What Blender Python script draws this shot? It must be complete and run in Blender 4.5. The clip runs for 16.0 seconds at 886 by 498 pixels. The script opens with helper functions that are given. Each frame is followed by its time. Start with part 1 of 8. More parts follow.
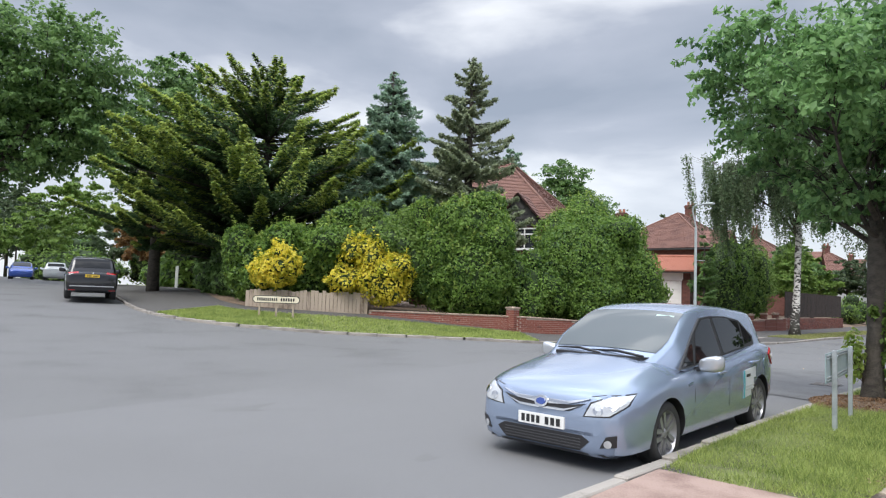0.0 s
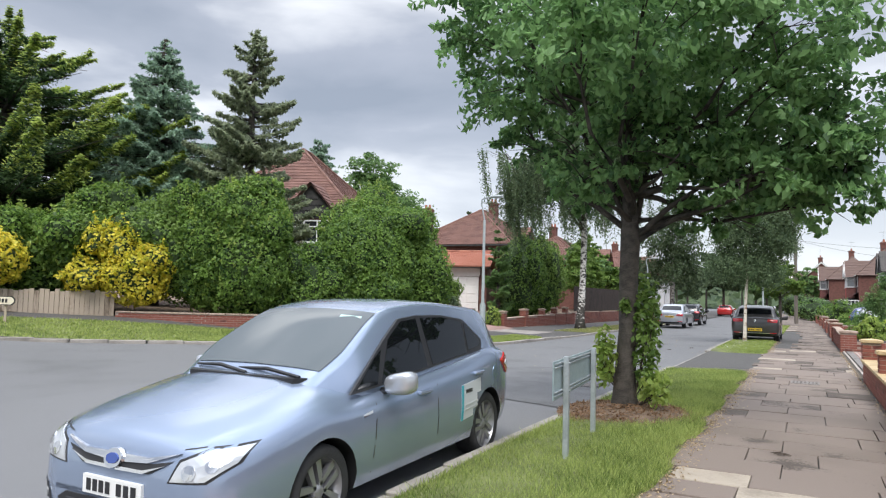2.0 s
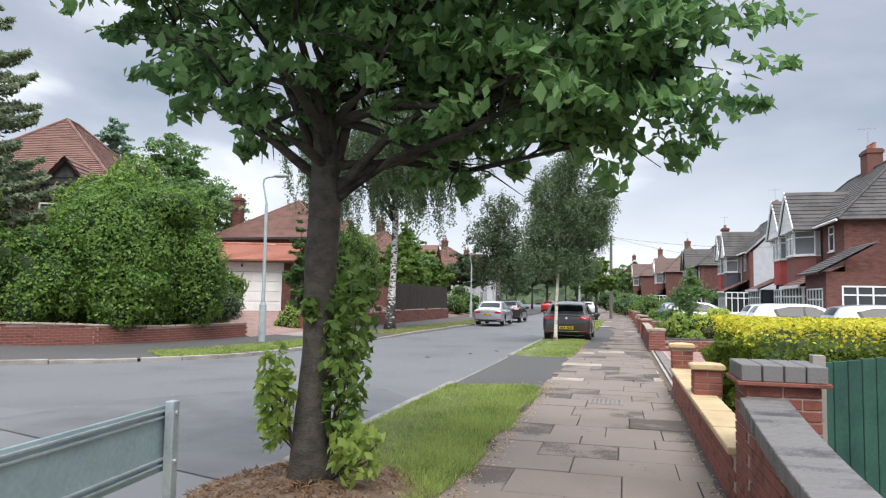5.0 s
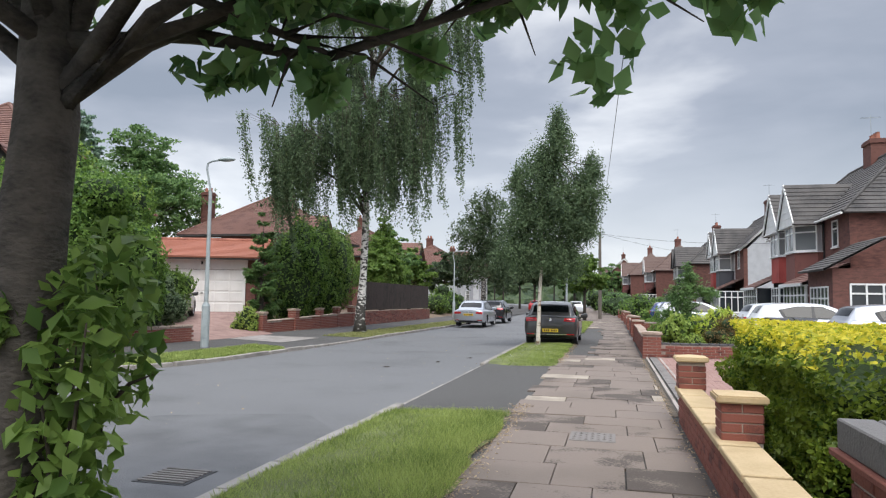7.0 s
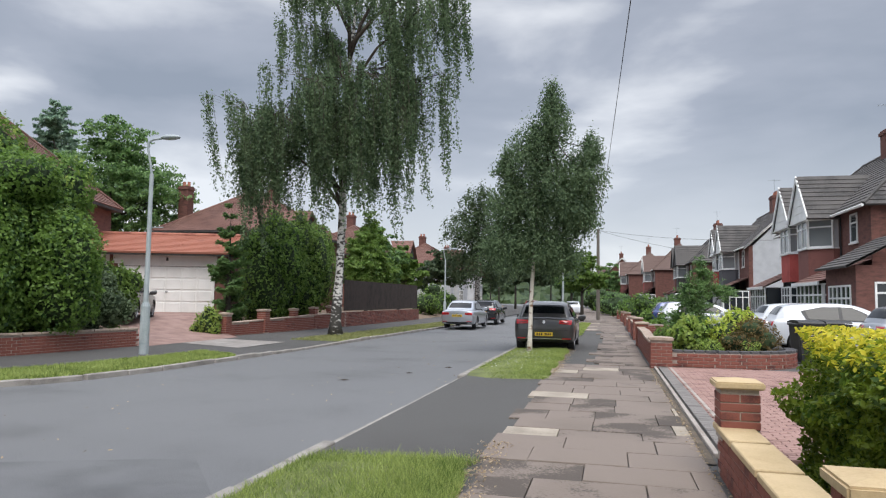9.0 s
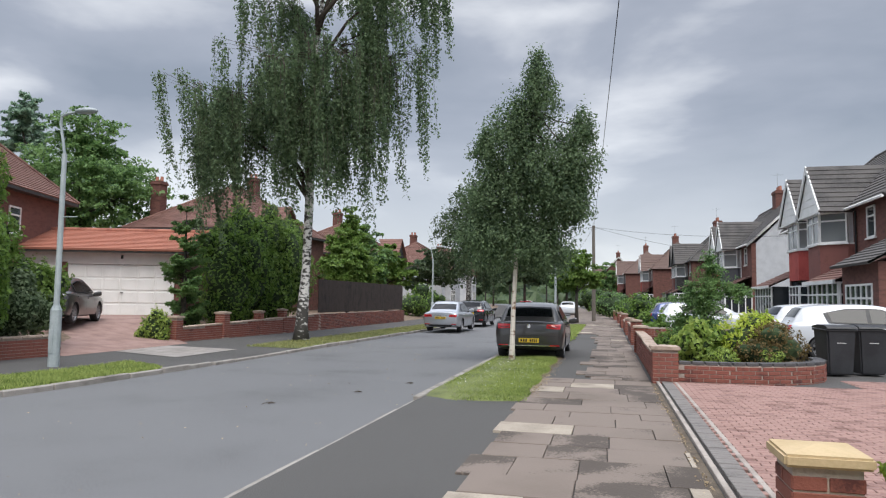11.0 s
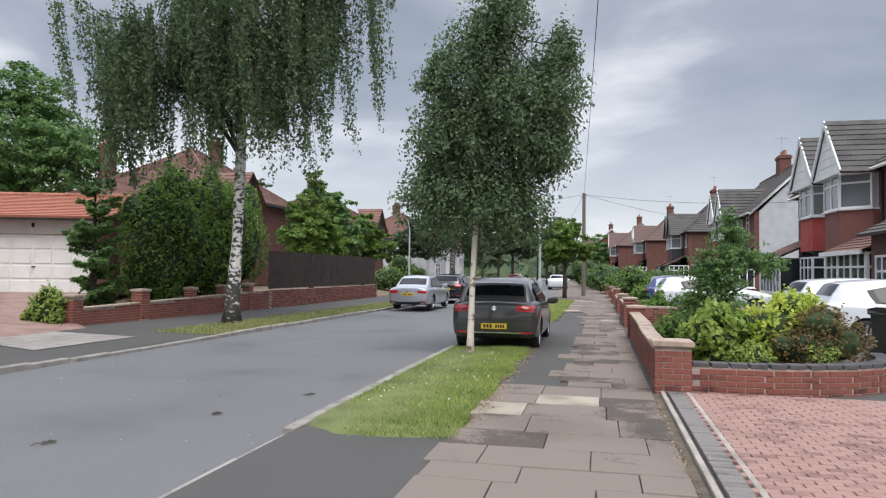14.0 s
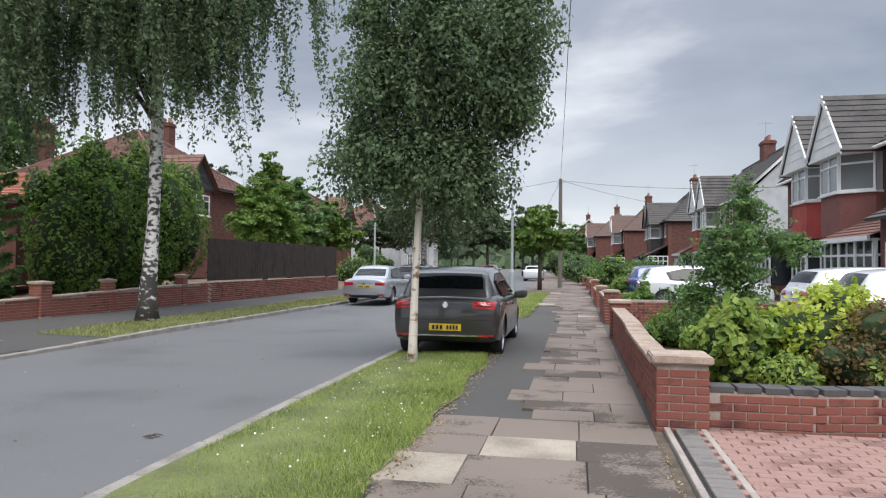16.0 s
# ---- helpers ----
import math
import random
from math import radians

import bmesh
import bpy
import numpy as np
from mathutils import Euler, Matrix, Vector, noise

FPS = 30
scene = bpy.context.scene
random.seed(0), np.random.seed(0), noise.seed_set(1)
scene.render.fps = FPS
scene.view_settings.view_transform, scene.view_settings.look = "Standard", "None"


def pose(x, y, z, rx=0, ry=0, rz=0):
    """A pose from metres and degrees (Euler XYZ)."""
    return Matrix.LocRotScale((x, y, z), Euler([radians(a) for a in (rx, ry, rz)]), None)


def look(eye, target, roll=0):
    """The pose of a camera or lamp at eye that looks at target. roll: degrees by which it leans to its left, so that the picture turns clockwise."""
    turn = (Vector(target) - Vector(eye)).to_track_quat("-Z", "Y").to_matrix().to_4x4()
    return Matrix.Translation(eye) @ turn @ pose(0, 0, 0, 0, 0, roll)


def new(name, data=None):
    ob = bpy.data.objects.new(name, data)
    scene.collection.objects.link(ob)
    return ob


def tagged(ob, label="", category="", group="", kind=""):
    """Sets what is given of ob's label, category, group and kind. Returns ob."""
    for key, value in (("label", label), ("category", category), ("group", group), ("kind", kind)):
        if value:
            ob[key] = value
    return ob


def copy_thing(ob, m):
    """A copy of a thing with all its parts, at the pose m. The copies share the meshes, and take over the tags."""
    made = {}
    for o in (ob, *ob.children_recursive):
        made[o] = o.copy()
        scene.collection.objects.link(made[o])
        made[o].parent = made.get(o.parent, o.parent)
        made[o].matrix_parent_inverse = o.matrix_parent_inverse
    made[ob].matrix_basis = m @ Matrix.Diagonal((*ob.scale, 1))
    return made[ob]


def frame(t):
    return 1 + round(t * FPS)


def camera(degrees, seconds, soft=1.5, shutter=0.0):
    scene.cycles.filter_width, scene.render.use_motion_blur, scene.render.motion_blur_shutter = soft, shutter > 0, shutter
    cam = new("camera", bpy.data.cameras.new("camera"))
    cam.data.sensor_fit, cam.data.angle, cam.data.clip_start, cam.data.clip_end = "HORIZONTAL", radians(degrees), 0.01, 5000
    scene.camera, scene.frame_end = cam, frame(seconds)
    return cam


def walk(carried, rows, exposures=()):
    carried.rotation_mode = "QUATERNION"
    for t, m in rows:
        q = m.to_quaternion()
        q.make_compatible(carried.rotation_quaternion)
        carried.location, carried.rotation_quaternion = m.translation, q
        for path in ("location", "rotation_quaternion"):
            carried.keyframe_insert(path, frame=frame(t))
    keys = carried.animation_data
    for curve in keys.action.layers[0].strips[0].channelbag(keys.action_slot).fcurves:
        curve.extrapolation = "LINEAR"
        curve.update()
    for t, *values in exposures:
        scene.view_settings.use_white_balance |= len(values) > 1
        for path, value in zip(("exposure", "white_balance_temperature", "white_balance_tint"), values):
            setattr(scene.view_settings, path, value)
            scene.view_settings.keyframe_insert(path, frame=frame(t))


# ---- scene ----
cam = camera(65.6, 16.0, soft=1.2)
METRES, EYE, TILT, LEAN, TURN = 22.059, 1.5, -0.15, 0.15, 42.7
ROWS = [
    (0.0, 0.0, 0.0, 0.0, -0.15, 3.93, -2.2),
    (0.5, 0.0183, 0.0253, 0.0001, -0.86, 3.96, -2.22),
    (1.0, 0.0395, 0.0498, -0.0001, -2.89, 4.0, -2.1),
    (1.5, 0.0594, 0.0738, 0.0004, -7.57, 4.09, -1.93),
    (2.0, 0.0813, 0.0967, 0.0015, -14.93, 4.2, -1.57),
    (2.5, 0.1034, 0.1198, 0.0012, -20.24, 4.27, -1.38),
    (3.0, 0.1264, 0.1427, 0.0023, -23.16, 4.26, -1.25),
    (3.5, 0.1507, 0.1645, 0.0021, -25.18, 4.3, -1.16),
    (4.0, 0.1737, 0.1865, 0.0033, -26.61, 4.29, -1.1),
    (4.5, 0.1967, 0.2083, 0.0025, -27.58, 4.31, -1.04),
    (5.0, 0.218, 0.231, 0.0043, -28.1, 4.31, -1.01),
    (7.5, 0.3185, 0.3445, 0.0053, -29.04, 4.29, -0.94),
    (8.0, 0.3376, 0.3688, 0.0053, -29.09, 4.29, -0.97),
    (8.5, 0.3587, 0.3917, 0.0052, -29.12, 4.29, -0.93),
    (9.0, 0.3777, 0.4144, 0.0052, -29.19, 4.3, -0.95),
    (11.5, 0.4841, 0.5233, 0.0077, -29.52, 4.3, -0.79),
    (12.0, 0.5048, 0.5445, 0.0065, -29.66, 4.19, -0.81),
    (12.5, 0.5246, 0.567, 0.0069, -29.72, 3.73, -0.8),
    (13.0, 0.5468, 0.5884, 0.0078, -29.77, 2.87, -0.75),
    (13.5, 0.5682, 0.6115, 0.0102, -29.84, 2.24, -0.72),
    (14.0, 0.5912, 0.6331, 0.0099, -29.97, 2.08, -0.68),
    (14.5, 0.6128, 0.6576, 0.0104, -30.19, 2.04, -0.68),
    (15.0, 0.6369, 0.6812, 0.0089, -30.49, 1.98, -0.64),
    (15.5, 0.658, 0.705, 0.0075, -31.03, 1.67, -0.66),
    (16.0, 0.6808, 0.7301, 0.0075, -31.79, 1.4, -0.62),
]
walk(cam, [(t, pose(0, 0, EYE, TILT, LEAN, TURN) @ pose(METRES * x, METRES * y, METRES * z, 90 + pitch, roll, yaw)) for t, x, y, z, yaw, pitch, roll in ROWS],
     [(0, 0.2), (2, 0.22), (3.5, 0.32), (5, 0.3), (7.5, 0.0), (11.5, -0.07), (16, 0.0)])

# ---- sky and sun: an overcast afternoon ----
world = bpy.data.worlds.new("overcast_sky")
scene.world = world
world.use_nodes = True
wn, wl = world.node_tree.nodes, world.node_tree.links
wn.clear()
w_out, w_bg = wn.new("ShaderNodeOutputWorld"), wn.new("ShaderNodeBackground")
w_tc, w_map, w_sep = wn.new("ShaderNodeTexCoord"), wn.new("ShaderNodeMapping"), wn.new("ShaderNodeSeparateXYZ")
w_map.inputs["Scale"].default_value = (1.0, 1.0, 3.2)
w_map.inputs["Location"].default_value = (0.35, 0.1, 0.2)
w_noise = wn.new("ShaderNodeTexNoise")
w_noise.inputs["Scale"].default_value, w_noise.inputs["Detail"].default_value, w_noise.inputs["Roughness"].default_value = 1.9, 7, 0.48
w_noise.inputs["Distortion"].default_value = 0.25
w_ramp = wn.new("ShaderNodeValToRGB")
w_ramp.color_ramp.elements[0].position, w_ramp.color_ramp.elements[0].color = 0.40, (0.29, 0.325, 0.39, 1)
w_ramp.color_ramp.elements[1].position, w_ramp.color_ramp.elements[1].color = 0.65, (0.80, 0.82, 0.86, 1)
w_mid = w_ramp.color_ramp.elements.new(0.53)
w_mid.color = (0.40, 0.43, 0.50, 1)
# low band of thinner cloud near the horizon, and the brighter zenith of an overcast sky
w_low = wn.new("ShaderNodeMapRange")
w_low.inputs["From Min"].default_value, w_low.inputs["From Max"].default_value = 0.02, 0.24
w_low.inputs["To Min"].default_value, w_low.inputs["To Max"].default_value = 0.75, 0.0
w_glow = wn.new("ShaderNodeMix")
w_glow.data_type = "RGBA"
w_glow.inputs["B"].default_value = (0.80, 0.83, 0.88, 1)
w_zen = wn.new("ShaderNodeMapRange")
w_zen.inputs["From Min"].default_value, w_zen.inputs["From Max"].default_value = 0.42, 0.95
w_zen.inputs["To Min"].default_value, w_zen.inputs["To Max"].default_value = 1.0, 4.2
w_mul = wn.new("ShaderNodeMix")
w_mul.data_type, w_mul.blend_type = "RGBA", "MULTIPLY"
w_mul.inputs["Factor"].default_value = 1.0
w_sky = wn.new("ShaderNodeTexSky")
w_sky.sky_type, w_sky.sun_disc = "NISHITA", False
w_sky.sun_elevation, w_sky.sun_rotation = radians(55), radians(160)
w_add = wn.new("ShaderNodeMix")
w_add.data_type, w_add.blend_type = "RGBA", "ADD"
w_add.inputs["Factor"].default_value = 0.02
wl.new(w_tc.outputs["Generated"], w_map.inputs["Vector"])
wl.new(w_tc.outputs["Generated"], w_sep.inputs["Vector"])
wl.new(w_map.outputs["Vector"], w_noise.inputs["Vector"])
wl.new(w_noise.outputs["Fac"], w_ramp.inputs["Fac"])
wl.new(w_sep.outputs["Z"], w_low.inputs["Value"])
wl.new(w_sep.outputs["Z"], w_zen.inputs["Value"])
wl.new(w_low.outputs["Result"], w_glow.inputs["Factor"])
wl.new(w_ramp.outputs["Color"], w_glow.inputs["A"])
wl.new(w_glow.outputs["Result"], w_mul.inputs["A"])
wl.new(w_zen.outputs["Result"], w_mul.inputs["B"])
wl.new(w_mul.outputs["Result"], w_add.inputs["A"])
wl.new(w_sky.outputs["Color"], w_add.inputs["B"])
wl.new(w_add.outputs["Result"], w_bg.inputs["Color"])
w_bg.inputs["Strength"].default_value = 1.0
wl.new(w_bg.outputs["Background"], w_out.inputs["Surface"])
sun = new("sun", bpy.data.lights.new("sun", "SUN"))
sun.data.energy, sun.data.angle, sun.data.color = 2.6, radians(35), (1.0, 0.97, 0.92)
sun.matrix_world = look((7, -20, 30), (0, 0, 0))

# ---- materials ----


def nodes_of(name):
    m = bpy.data.materials.new(name)
    m.use_nodes = True
    return m, m.node_tree.nodes, m.node_tree.links, m.node_tree.nodes["Principled BSDF"]


def surface(name, dark, light, rough=0.7, scale=6.0, fine=60.0, bump=0.2, metal=0.0, spread=0.15, coat=0.0, stains=0.0, stretch=(1, 1, 1), width=0.28, grit=0.45):
    """Two colours mixed by coarse and fine noise, a little by object and by island, with fine relief."""
    m, n, l, b = nodes_of(name)
    tc, mp = n.new("ShaderNodeTexCoord"), n.new("ShaderNodeMapping")
    geo = n.new("ShaderNodeNewGeometry")
    l.new(geo.outputs["Position"], mp.inputs["Vector"])
    mp.inputs["Scale"].default_value = stretch
    a, c = n.new("ShaderNodeTexNoise"), n.new("ShaderNodeTexNoise")
    for t, s, d in ((a, scale, 4), (c, fine, 3)):
        t.inputs["Scale"].default_value, t.inputs["Detail"].default_value = s, d
        l.new(mp.outputs["Vector"], t.inputs["Vector"])
    info = n.new("ShaderNodeObjectInfo")
    s1 = n.new("ShaderNodeMath"); s1.operation = "MULTIPLY_ADD"
    s1.inputs[1].default_value = grit
    l.new(c.outputs["Fac"], s1.inputs[0]); l.new(a.outputs["Fac"], s1.inputs[2])
    s2 = n.new("ShaderNodeMath"); s2.operation = "MULTIPLY_ADD"
    s2.inputs[1].default_value = spread
    l.new(geo.outputs["Random Per Island"], s2.inputs[0]); l.new(s1.outputs[0], s2.inputs[2])
    s3 = n.new("ShaderNodeMath"); s3.operation = "MULTIPLY_ADD"
    s3.inputs[1].default_value = spread
    l.new(info.outputs["Random"], s3.inputs[0]); l.new(s2.outputs[0], s3.inputs[2])
    r = n.new("ShaderNodeValToRGB")
    mean = 0.5 + grit / 2 + spread
    r.color_ramp.elements[0].position, r.color_ramp.elements[0].color = mean - width, (*dark, 1)
    r.color_ramp.elements[1].position, r.color_ramp.elements[1].color = mean + width, (*light, 1)
    l.new(s3.outputs[0], r.inputs["Fac"])
    colour = r.outputs["Color"]
    if stains:
        st = n.new("ShaderNodeTexNoise")
        st.inputs["Scale"].default_value, st.inputs["Detail"].default_value = scale * 0.3, 6
        l.new(mp.outputs["Vector"], st.inputs["Vector"])
        k = n.new("ShaderNodeMapRange")
        k.inputs["From Min"].default_value, k.inputs["From Max"].default_value = 0.5, 0.68
        k.inputs["To Max"].default_value = stains
        l.new(st.outputs["Fac"], k.inputs["Value"])
        mx = n.new("ShaderNodeMix"); mx.data_type, mx.blend_type = "RGBA", "MULTIPLY"
        mx.inputs["B"].default_value = (0.45, 0.43, 0.38, 1)
        l.new(k.outputs["Result"], mx.inputs["Factor"]); l.new(colour, mx.inputs["A"])
        colour = mx.outputs["Result"]
    l.new(colour, b.inputs["Base Color"])
    b.inputs["Roughness"].default_value, b.inputs["Metallic"].default_value = rough, metal
    b.inputs["Coat Weight"].default_value = coat
    b.inputs["Coat Roughness"].default_value = 0.05
    if bump:
        bp = n.new("ShaderNodeBump")
        bp.inputs["Strength"].default_value, bp.inputs["Distance"].default_value = bump, 0.01
        l.new(c.outputs["Fac"], bp.inputs["Height"]); l.new(bp.outputs["Normal"], b.inputs["Normal"])
    return m


def leafy(name, dark, light, gloss=0.45, pale=None):
    """Foliage: leaf by leaf between two greens, with clumps of tone, some light let through."""
    m, n, l, b = nodes_of(name)
    geo, tex = n.new("ShaderNodeNewGeometry"), n.new("ShaderNodeTexNoise")
    tex.inputs["Scale"].default_value, tex.inputs["Detail"].default_value = 1.3, 3
    l.new(geo.outputs["Position"], tex.inputs["Vector"])
    ad = n.new("ShaderNodeMath"); ad.operation = "MULTIPLY_ADD"
    ad.inputs[1].default_value = 0.75
    l.new(geo.outputs["Random Per Island"], ad.inputs[0]); l.new(tex.outputs["Fac"], ad.inputs[2])
    r = n.new("ShaderNodeValToRGB")
    r.color_ramp.elements[0].position, r.color_ramp.elements[0].color = 0.45, (*dark, 1)
    r.color_ramp.elements[1].position, r.color_ramp.elements[1].color = 1.15 if not pale else 1.0, (*light, 1)
    if pale:
        e = r.color_ramp.elements.new(1.0); e.color = (*pale, 1)
        r.color_ramp.elements[1].position = 0.86
    l.new(ad.outputs[0], r.inputs["Fac"]); l.new(r.outputs["Color"], b.inputs["Base Color"])
    b.inputs["Roughness"].default_value = gloss
    b.inputs["Specular IOR Level"].default_value = 0.3
    tr = n.new("ShaderNodeBsdfTranslucent")
    mix = n.new("ShaderNodeMixShader"); mix.inputs[0].default_value = 0.5
    l.new(r.outputs["Color"], tr.inputs["Color"])
    l.new(b.outputs[0], mix.inputs[1]); l.new(tr.outputs[0], mix.inputs[2])
    l.new(mix.outputs[0], n["Material Output"].inputs["Surface"])
    return m


def glassy(name, tint, rough=0.03):
    m, n, l, b = nodes_of(name)
    b.inputs["Base Color"].default_value = (*tint, 1)
    b.inputs["Roughness"].default_value, b.inputs["Specular IOR Level"].default_value = rough, 0.6
    return m


def plain(name, colour, rough=0.5, metal=0.0, coat=0.0):
    m, n, l, b = nodes_of(name)
    b.inputs["Base Color"].default_value = (*colour, 1)
    b.inputs["Roughness"].default_value, b.inputs["Metallic"].default_value = rough, metal
    b.inputs["Coat Weight"].default_value, b.inputs["Coat Roughness"].default_value = coat, 0.04
    return m


ASPHALT = surface("asphalt", (0.089, 0.089, 0.09), (0.148, 0.148, 0.15), 0.75, 0.5, 70, 0.5, stains=0.12, width=0.33, grit=1.2)
OLD_ASPHALT = surface("old_asphalt", (0.085, 0.081, 0.077), (0.215, 0.206, 0.197), 0.92, 1.2, 70, 0.8, stains=0.25, width=0.3, grit=1.5)
SLAB = surface("paving_slab", (0.086, 0.068, 0.056), (0.205, 0.164, 0.137), 0.85, 2.0, 45, 0.35, spread=0.45, stains=0.35)
KERB = surface("kerb_stone", (0.185, 0.168, 0.15), (0.34, 0.312, 0.28), 0.85, 3, 50, 0.4, spread=0.2, stains=0.3)
DARK_SOIL = surface("dark_soil", (0.05, 0.038, 0.028), (0.14, 0.11, 0.08), 0.95, 7, 70, 0.9)
EARTH = surface("bare_earth", (0.085, 0.056, 0.037), (0.23, 0.165, 0.115), 0.95, 5, 60, 0.8)
TURF = surface("turf", (0.07, 0.08, 0.03), (0.17, 0.195, 0.065), 0.9, 2, 40, 0.7)
DRY_BLADE = leafy("dry_grass_blade", (0.15, 0.17, 0.05), (0.40, 0.40, 0.17), 0.6)
BLADE = leafy("grass_blade", (0.11, 0.18, 0.035), (0.42, 0.49, 0.155), 0.6)
BRICK = surface("red_brick", (0.10, 0.032, 0.027), (0.235, 0.078, 0.056), 0.85, 5, 70, 0.4, spread=0.35, stains=0.25)
MORTAR = surface("mortar", (0.25, 0.2, 0.17), (0.42, 0.36, 0.31), 0.95, 8, 80, 0.4)
BLUE_BRICK = surface("blue_brick", (0.06, 0.058, 0.06), (0.17, 0.16, 0.155), 0.7, 5, 60, 0.4, spread=0.3)
STONE_CAP = surface("buff_coping", (0.42, 0.305, 0.165), (0.56, 0.425, 0.25), 0.8, 3, 50, 0.2, spread=0.1)
GREY_CAP = surface("weathered_coping", (0.25, 0.18, 0.14), (0.46, 0.36, 0.29), 0.85, 5, 50, 0.3)
HOUSE_BRICK = surface("house_brick", (0.075, 0.034, 0.029), (0.165, 0.072, 0.057), 0.9, 3, 14, 0.3, stretch=(1, 1, 3))
ROOF_RED = surface("red_roof_tile", (0.10, 0.052, 0.043), (0.21, 0.112, 0.09), 0.85, 1.2, 12, 0.4, spread=0.2, stretch=(1, 1, 3))
ROOF_BROWN = surface("brown_roof_tile", (0.07, 0.045, 0.04), (0.15, 0.1, 0.085), 0.85, 1.2, 12, 0.4, spread=0.2, stretch=(1, 1, 3))
ROOF_ORANGE = surface("orange_roof_tile", (0.23, 0.08, 0.055), (0.41, 0.17, 0.115), 0.85, 1.5, 12, 0.4, spread=0.25)
ROOF_GREY = surface("grey_roof_tile", (0.042, 0.04, 0.04), (0.1, 0.092, 0.087), 0.85, 1.2, 12, 0.4, spread=0.2)
WHITE = surface("white_paint", (0.74, 0.74, 0.72), (0.84, 0.84, 0.82), 0.5, 2, 30, 0.05)
RENDER_GREY = surface("pale_render", (0.40, 0.41, 0.43), (0.52, 0.53, 0.55), 0.85, 2, 40, 0.15)
BLACK_TIMBER = surface("black_timber", (0.02, 0.02, 0.022), (0.06, 0.058, 0.055), 0.7, 4, 40, 0.2)
DARK_FENCE = surface("dark_brown_boards", (0.016, 0.011, 0.009), (0.045, 0.03, 0.025), 0.8, 3, 40, 0.2, spread=0.2)
OLD_FENCE = surface("weathered_boards", (0.16, 0.12, 0.09), (0.40, 0.33, 0.26), 0.9, 4, 40, 0.3, spread=0.3, stretch=(1, 1, 0.2))
GREEN_FENCE = surface("green_boards", (0.012, 0.05, 0.035), (0.03, 0.095, 0.065), 0.6, 4, 40, 0.15, spread=0.15)
BARK = surface("brown_bark", (0.024, 0.021, 0.018), (0.088, 0.076, 0.064), 0.95, 6, 35, 1.0, stretch=(1, 1, 1.8))
GALV = surface("galvanised_steel", (0.32, 0.36, 0.38), (0.48, 0.52, 0.54), 0.45, 6, 50, 0.1, metal=0.55)
LAMP_GREY = surface("lamp_post_paint", (0.26, 0.30, 0.31), (0.4, 0.44, 0.45), 0.55, 4, 40, 0.1)
TIMBER_POLE = surface("timber_pole", (0.075, 0.065, 0.055), (0.16, 0.14, 0.12), 0.9, 3, 40, 0.4, stretch=(1, 1, 0.2))
DARK_GLASS = glassy("window_glass", (0.03, 0.035, 0.04))
CAR_GLASS = glassy("car_glass", (0.006, 0.007, 0.008), 0.02)
CAR_GLASS.node_tree.nodes["Principled BSDF"].inputs["Specular IOR Level"].default_value = 0.35
SCREEN_GLASS = glassy("windscreen_glass", (0.085, 0.1, 0.105), 0.04)
RUBBER = surface("tyre_rubber", (0.015, 0.015, 0.016), (0.035, 0.035, 0.036), 0.8, 8, 60, 0.2)
BLACK_PLASTIC = plain("black_plastic", (0.02, 0.02, 0.022), 0.45)
CHROME = plain("chrome", (0.75, 0.75, 0.76), 0.12, 1.0)
ALLOY = plain("alloy", (0.33, 0.33, 0.345), 0.34, 0.6)
RED_LENS = plain("red_lens", (0.5, 0.015, 0.02), 0.12, 0, 1.0)
CLEAR_LENS = plain("clear_lens", (0.62, 0.64, 0.66), 0.1, 0.5, 1.0)
YELLOW_PLATE = plain("yellow_plate", (0.75, 0.5, 0.04), 0.4)
WHITE_PLATE = plain("white_plate", (0.78, 0.78, 0.76), 0.4)
LEAF_LIME = leafy("dark_broad_leaf", (0.06, 0.125, 0.05), (0.205, 0.335, 0.115))
LEAF_STREET = leafy("street_tree_leaf", (0.07, 0.155, 0.062), (0.235, 0.4, 0.15))
LEAF_TIP = leafy("cypress_tip", (0.16, 0.26, 0.05), (0.42, 0.5, 0.12), 0.6)
LEAF_SHOOT = leafy("young_shoot_leaf", (0.16, 0.27, 0.05), (0.38, 0.48, 0.12))
LEAF_BIRCH = leafy("birch_leaf", (0.07, 0.115, 0.065), (0.185, 0.262, 0.135), 0.6)
LEAF_HEDGE = leafy("privet_leaf", (0.034, 0.085, 0.024), (0.21, 0.34, 0.072))
LEAF_DARK = leafy("laurel_leaf", (0.045, 0.095, 0.03), (0.17, 0.28, 0.085))
LEAF_BRIGHT = leafy("bright_leaf", (0.06, 0.13, 0.025), (0.22, 0.33, 0.08))
LEAF_YELLOW = leafy("golden_leaf", (0.32, 0.36, 0.03), (0.85, 0.72, 0.1))
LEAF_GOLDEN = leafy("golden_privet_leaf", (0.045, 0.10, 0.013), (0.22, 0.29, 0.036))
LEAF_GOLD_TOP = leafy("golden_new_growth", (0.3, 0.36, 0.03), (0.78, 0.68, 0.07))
LEAF_GREY = leafy("grey_green_leaf", (0.07, 0.11, 0.06), (0.22, 0.29, 0.16))
LEAF_CYPRESS = leafy("cypress_spray", (0.022, 0.055, 0.026), (0.10, 0.17, 0.065), 0.6)
LEAF_FIR = leafy("fir_spray", (0.12, 0.2, 0.15), (0.34, 0.47, 0.34), 0.6)
LEAF_FIR2 = leafy("old_fir_spray", (0.13, 0.17, 0.11), (0.36, 0.41, 0.26), 0.6)
LEAF_FAR = leafy("far_tree_leaf", (0.045, 0.08, 0.045), (0.13, 0.18, 0.09))
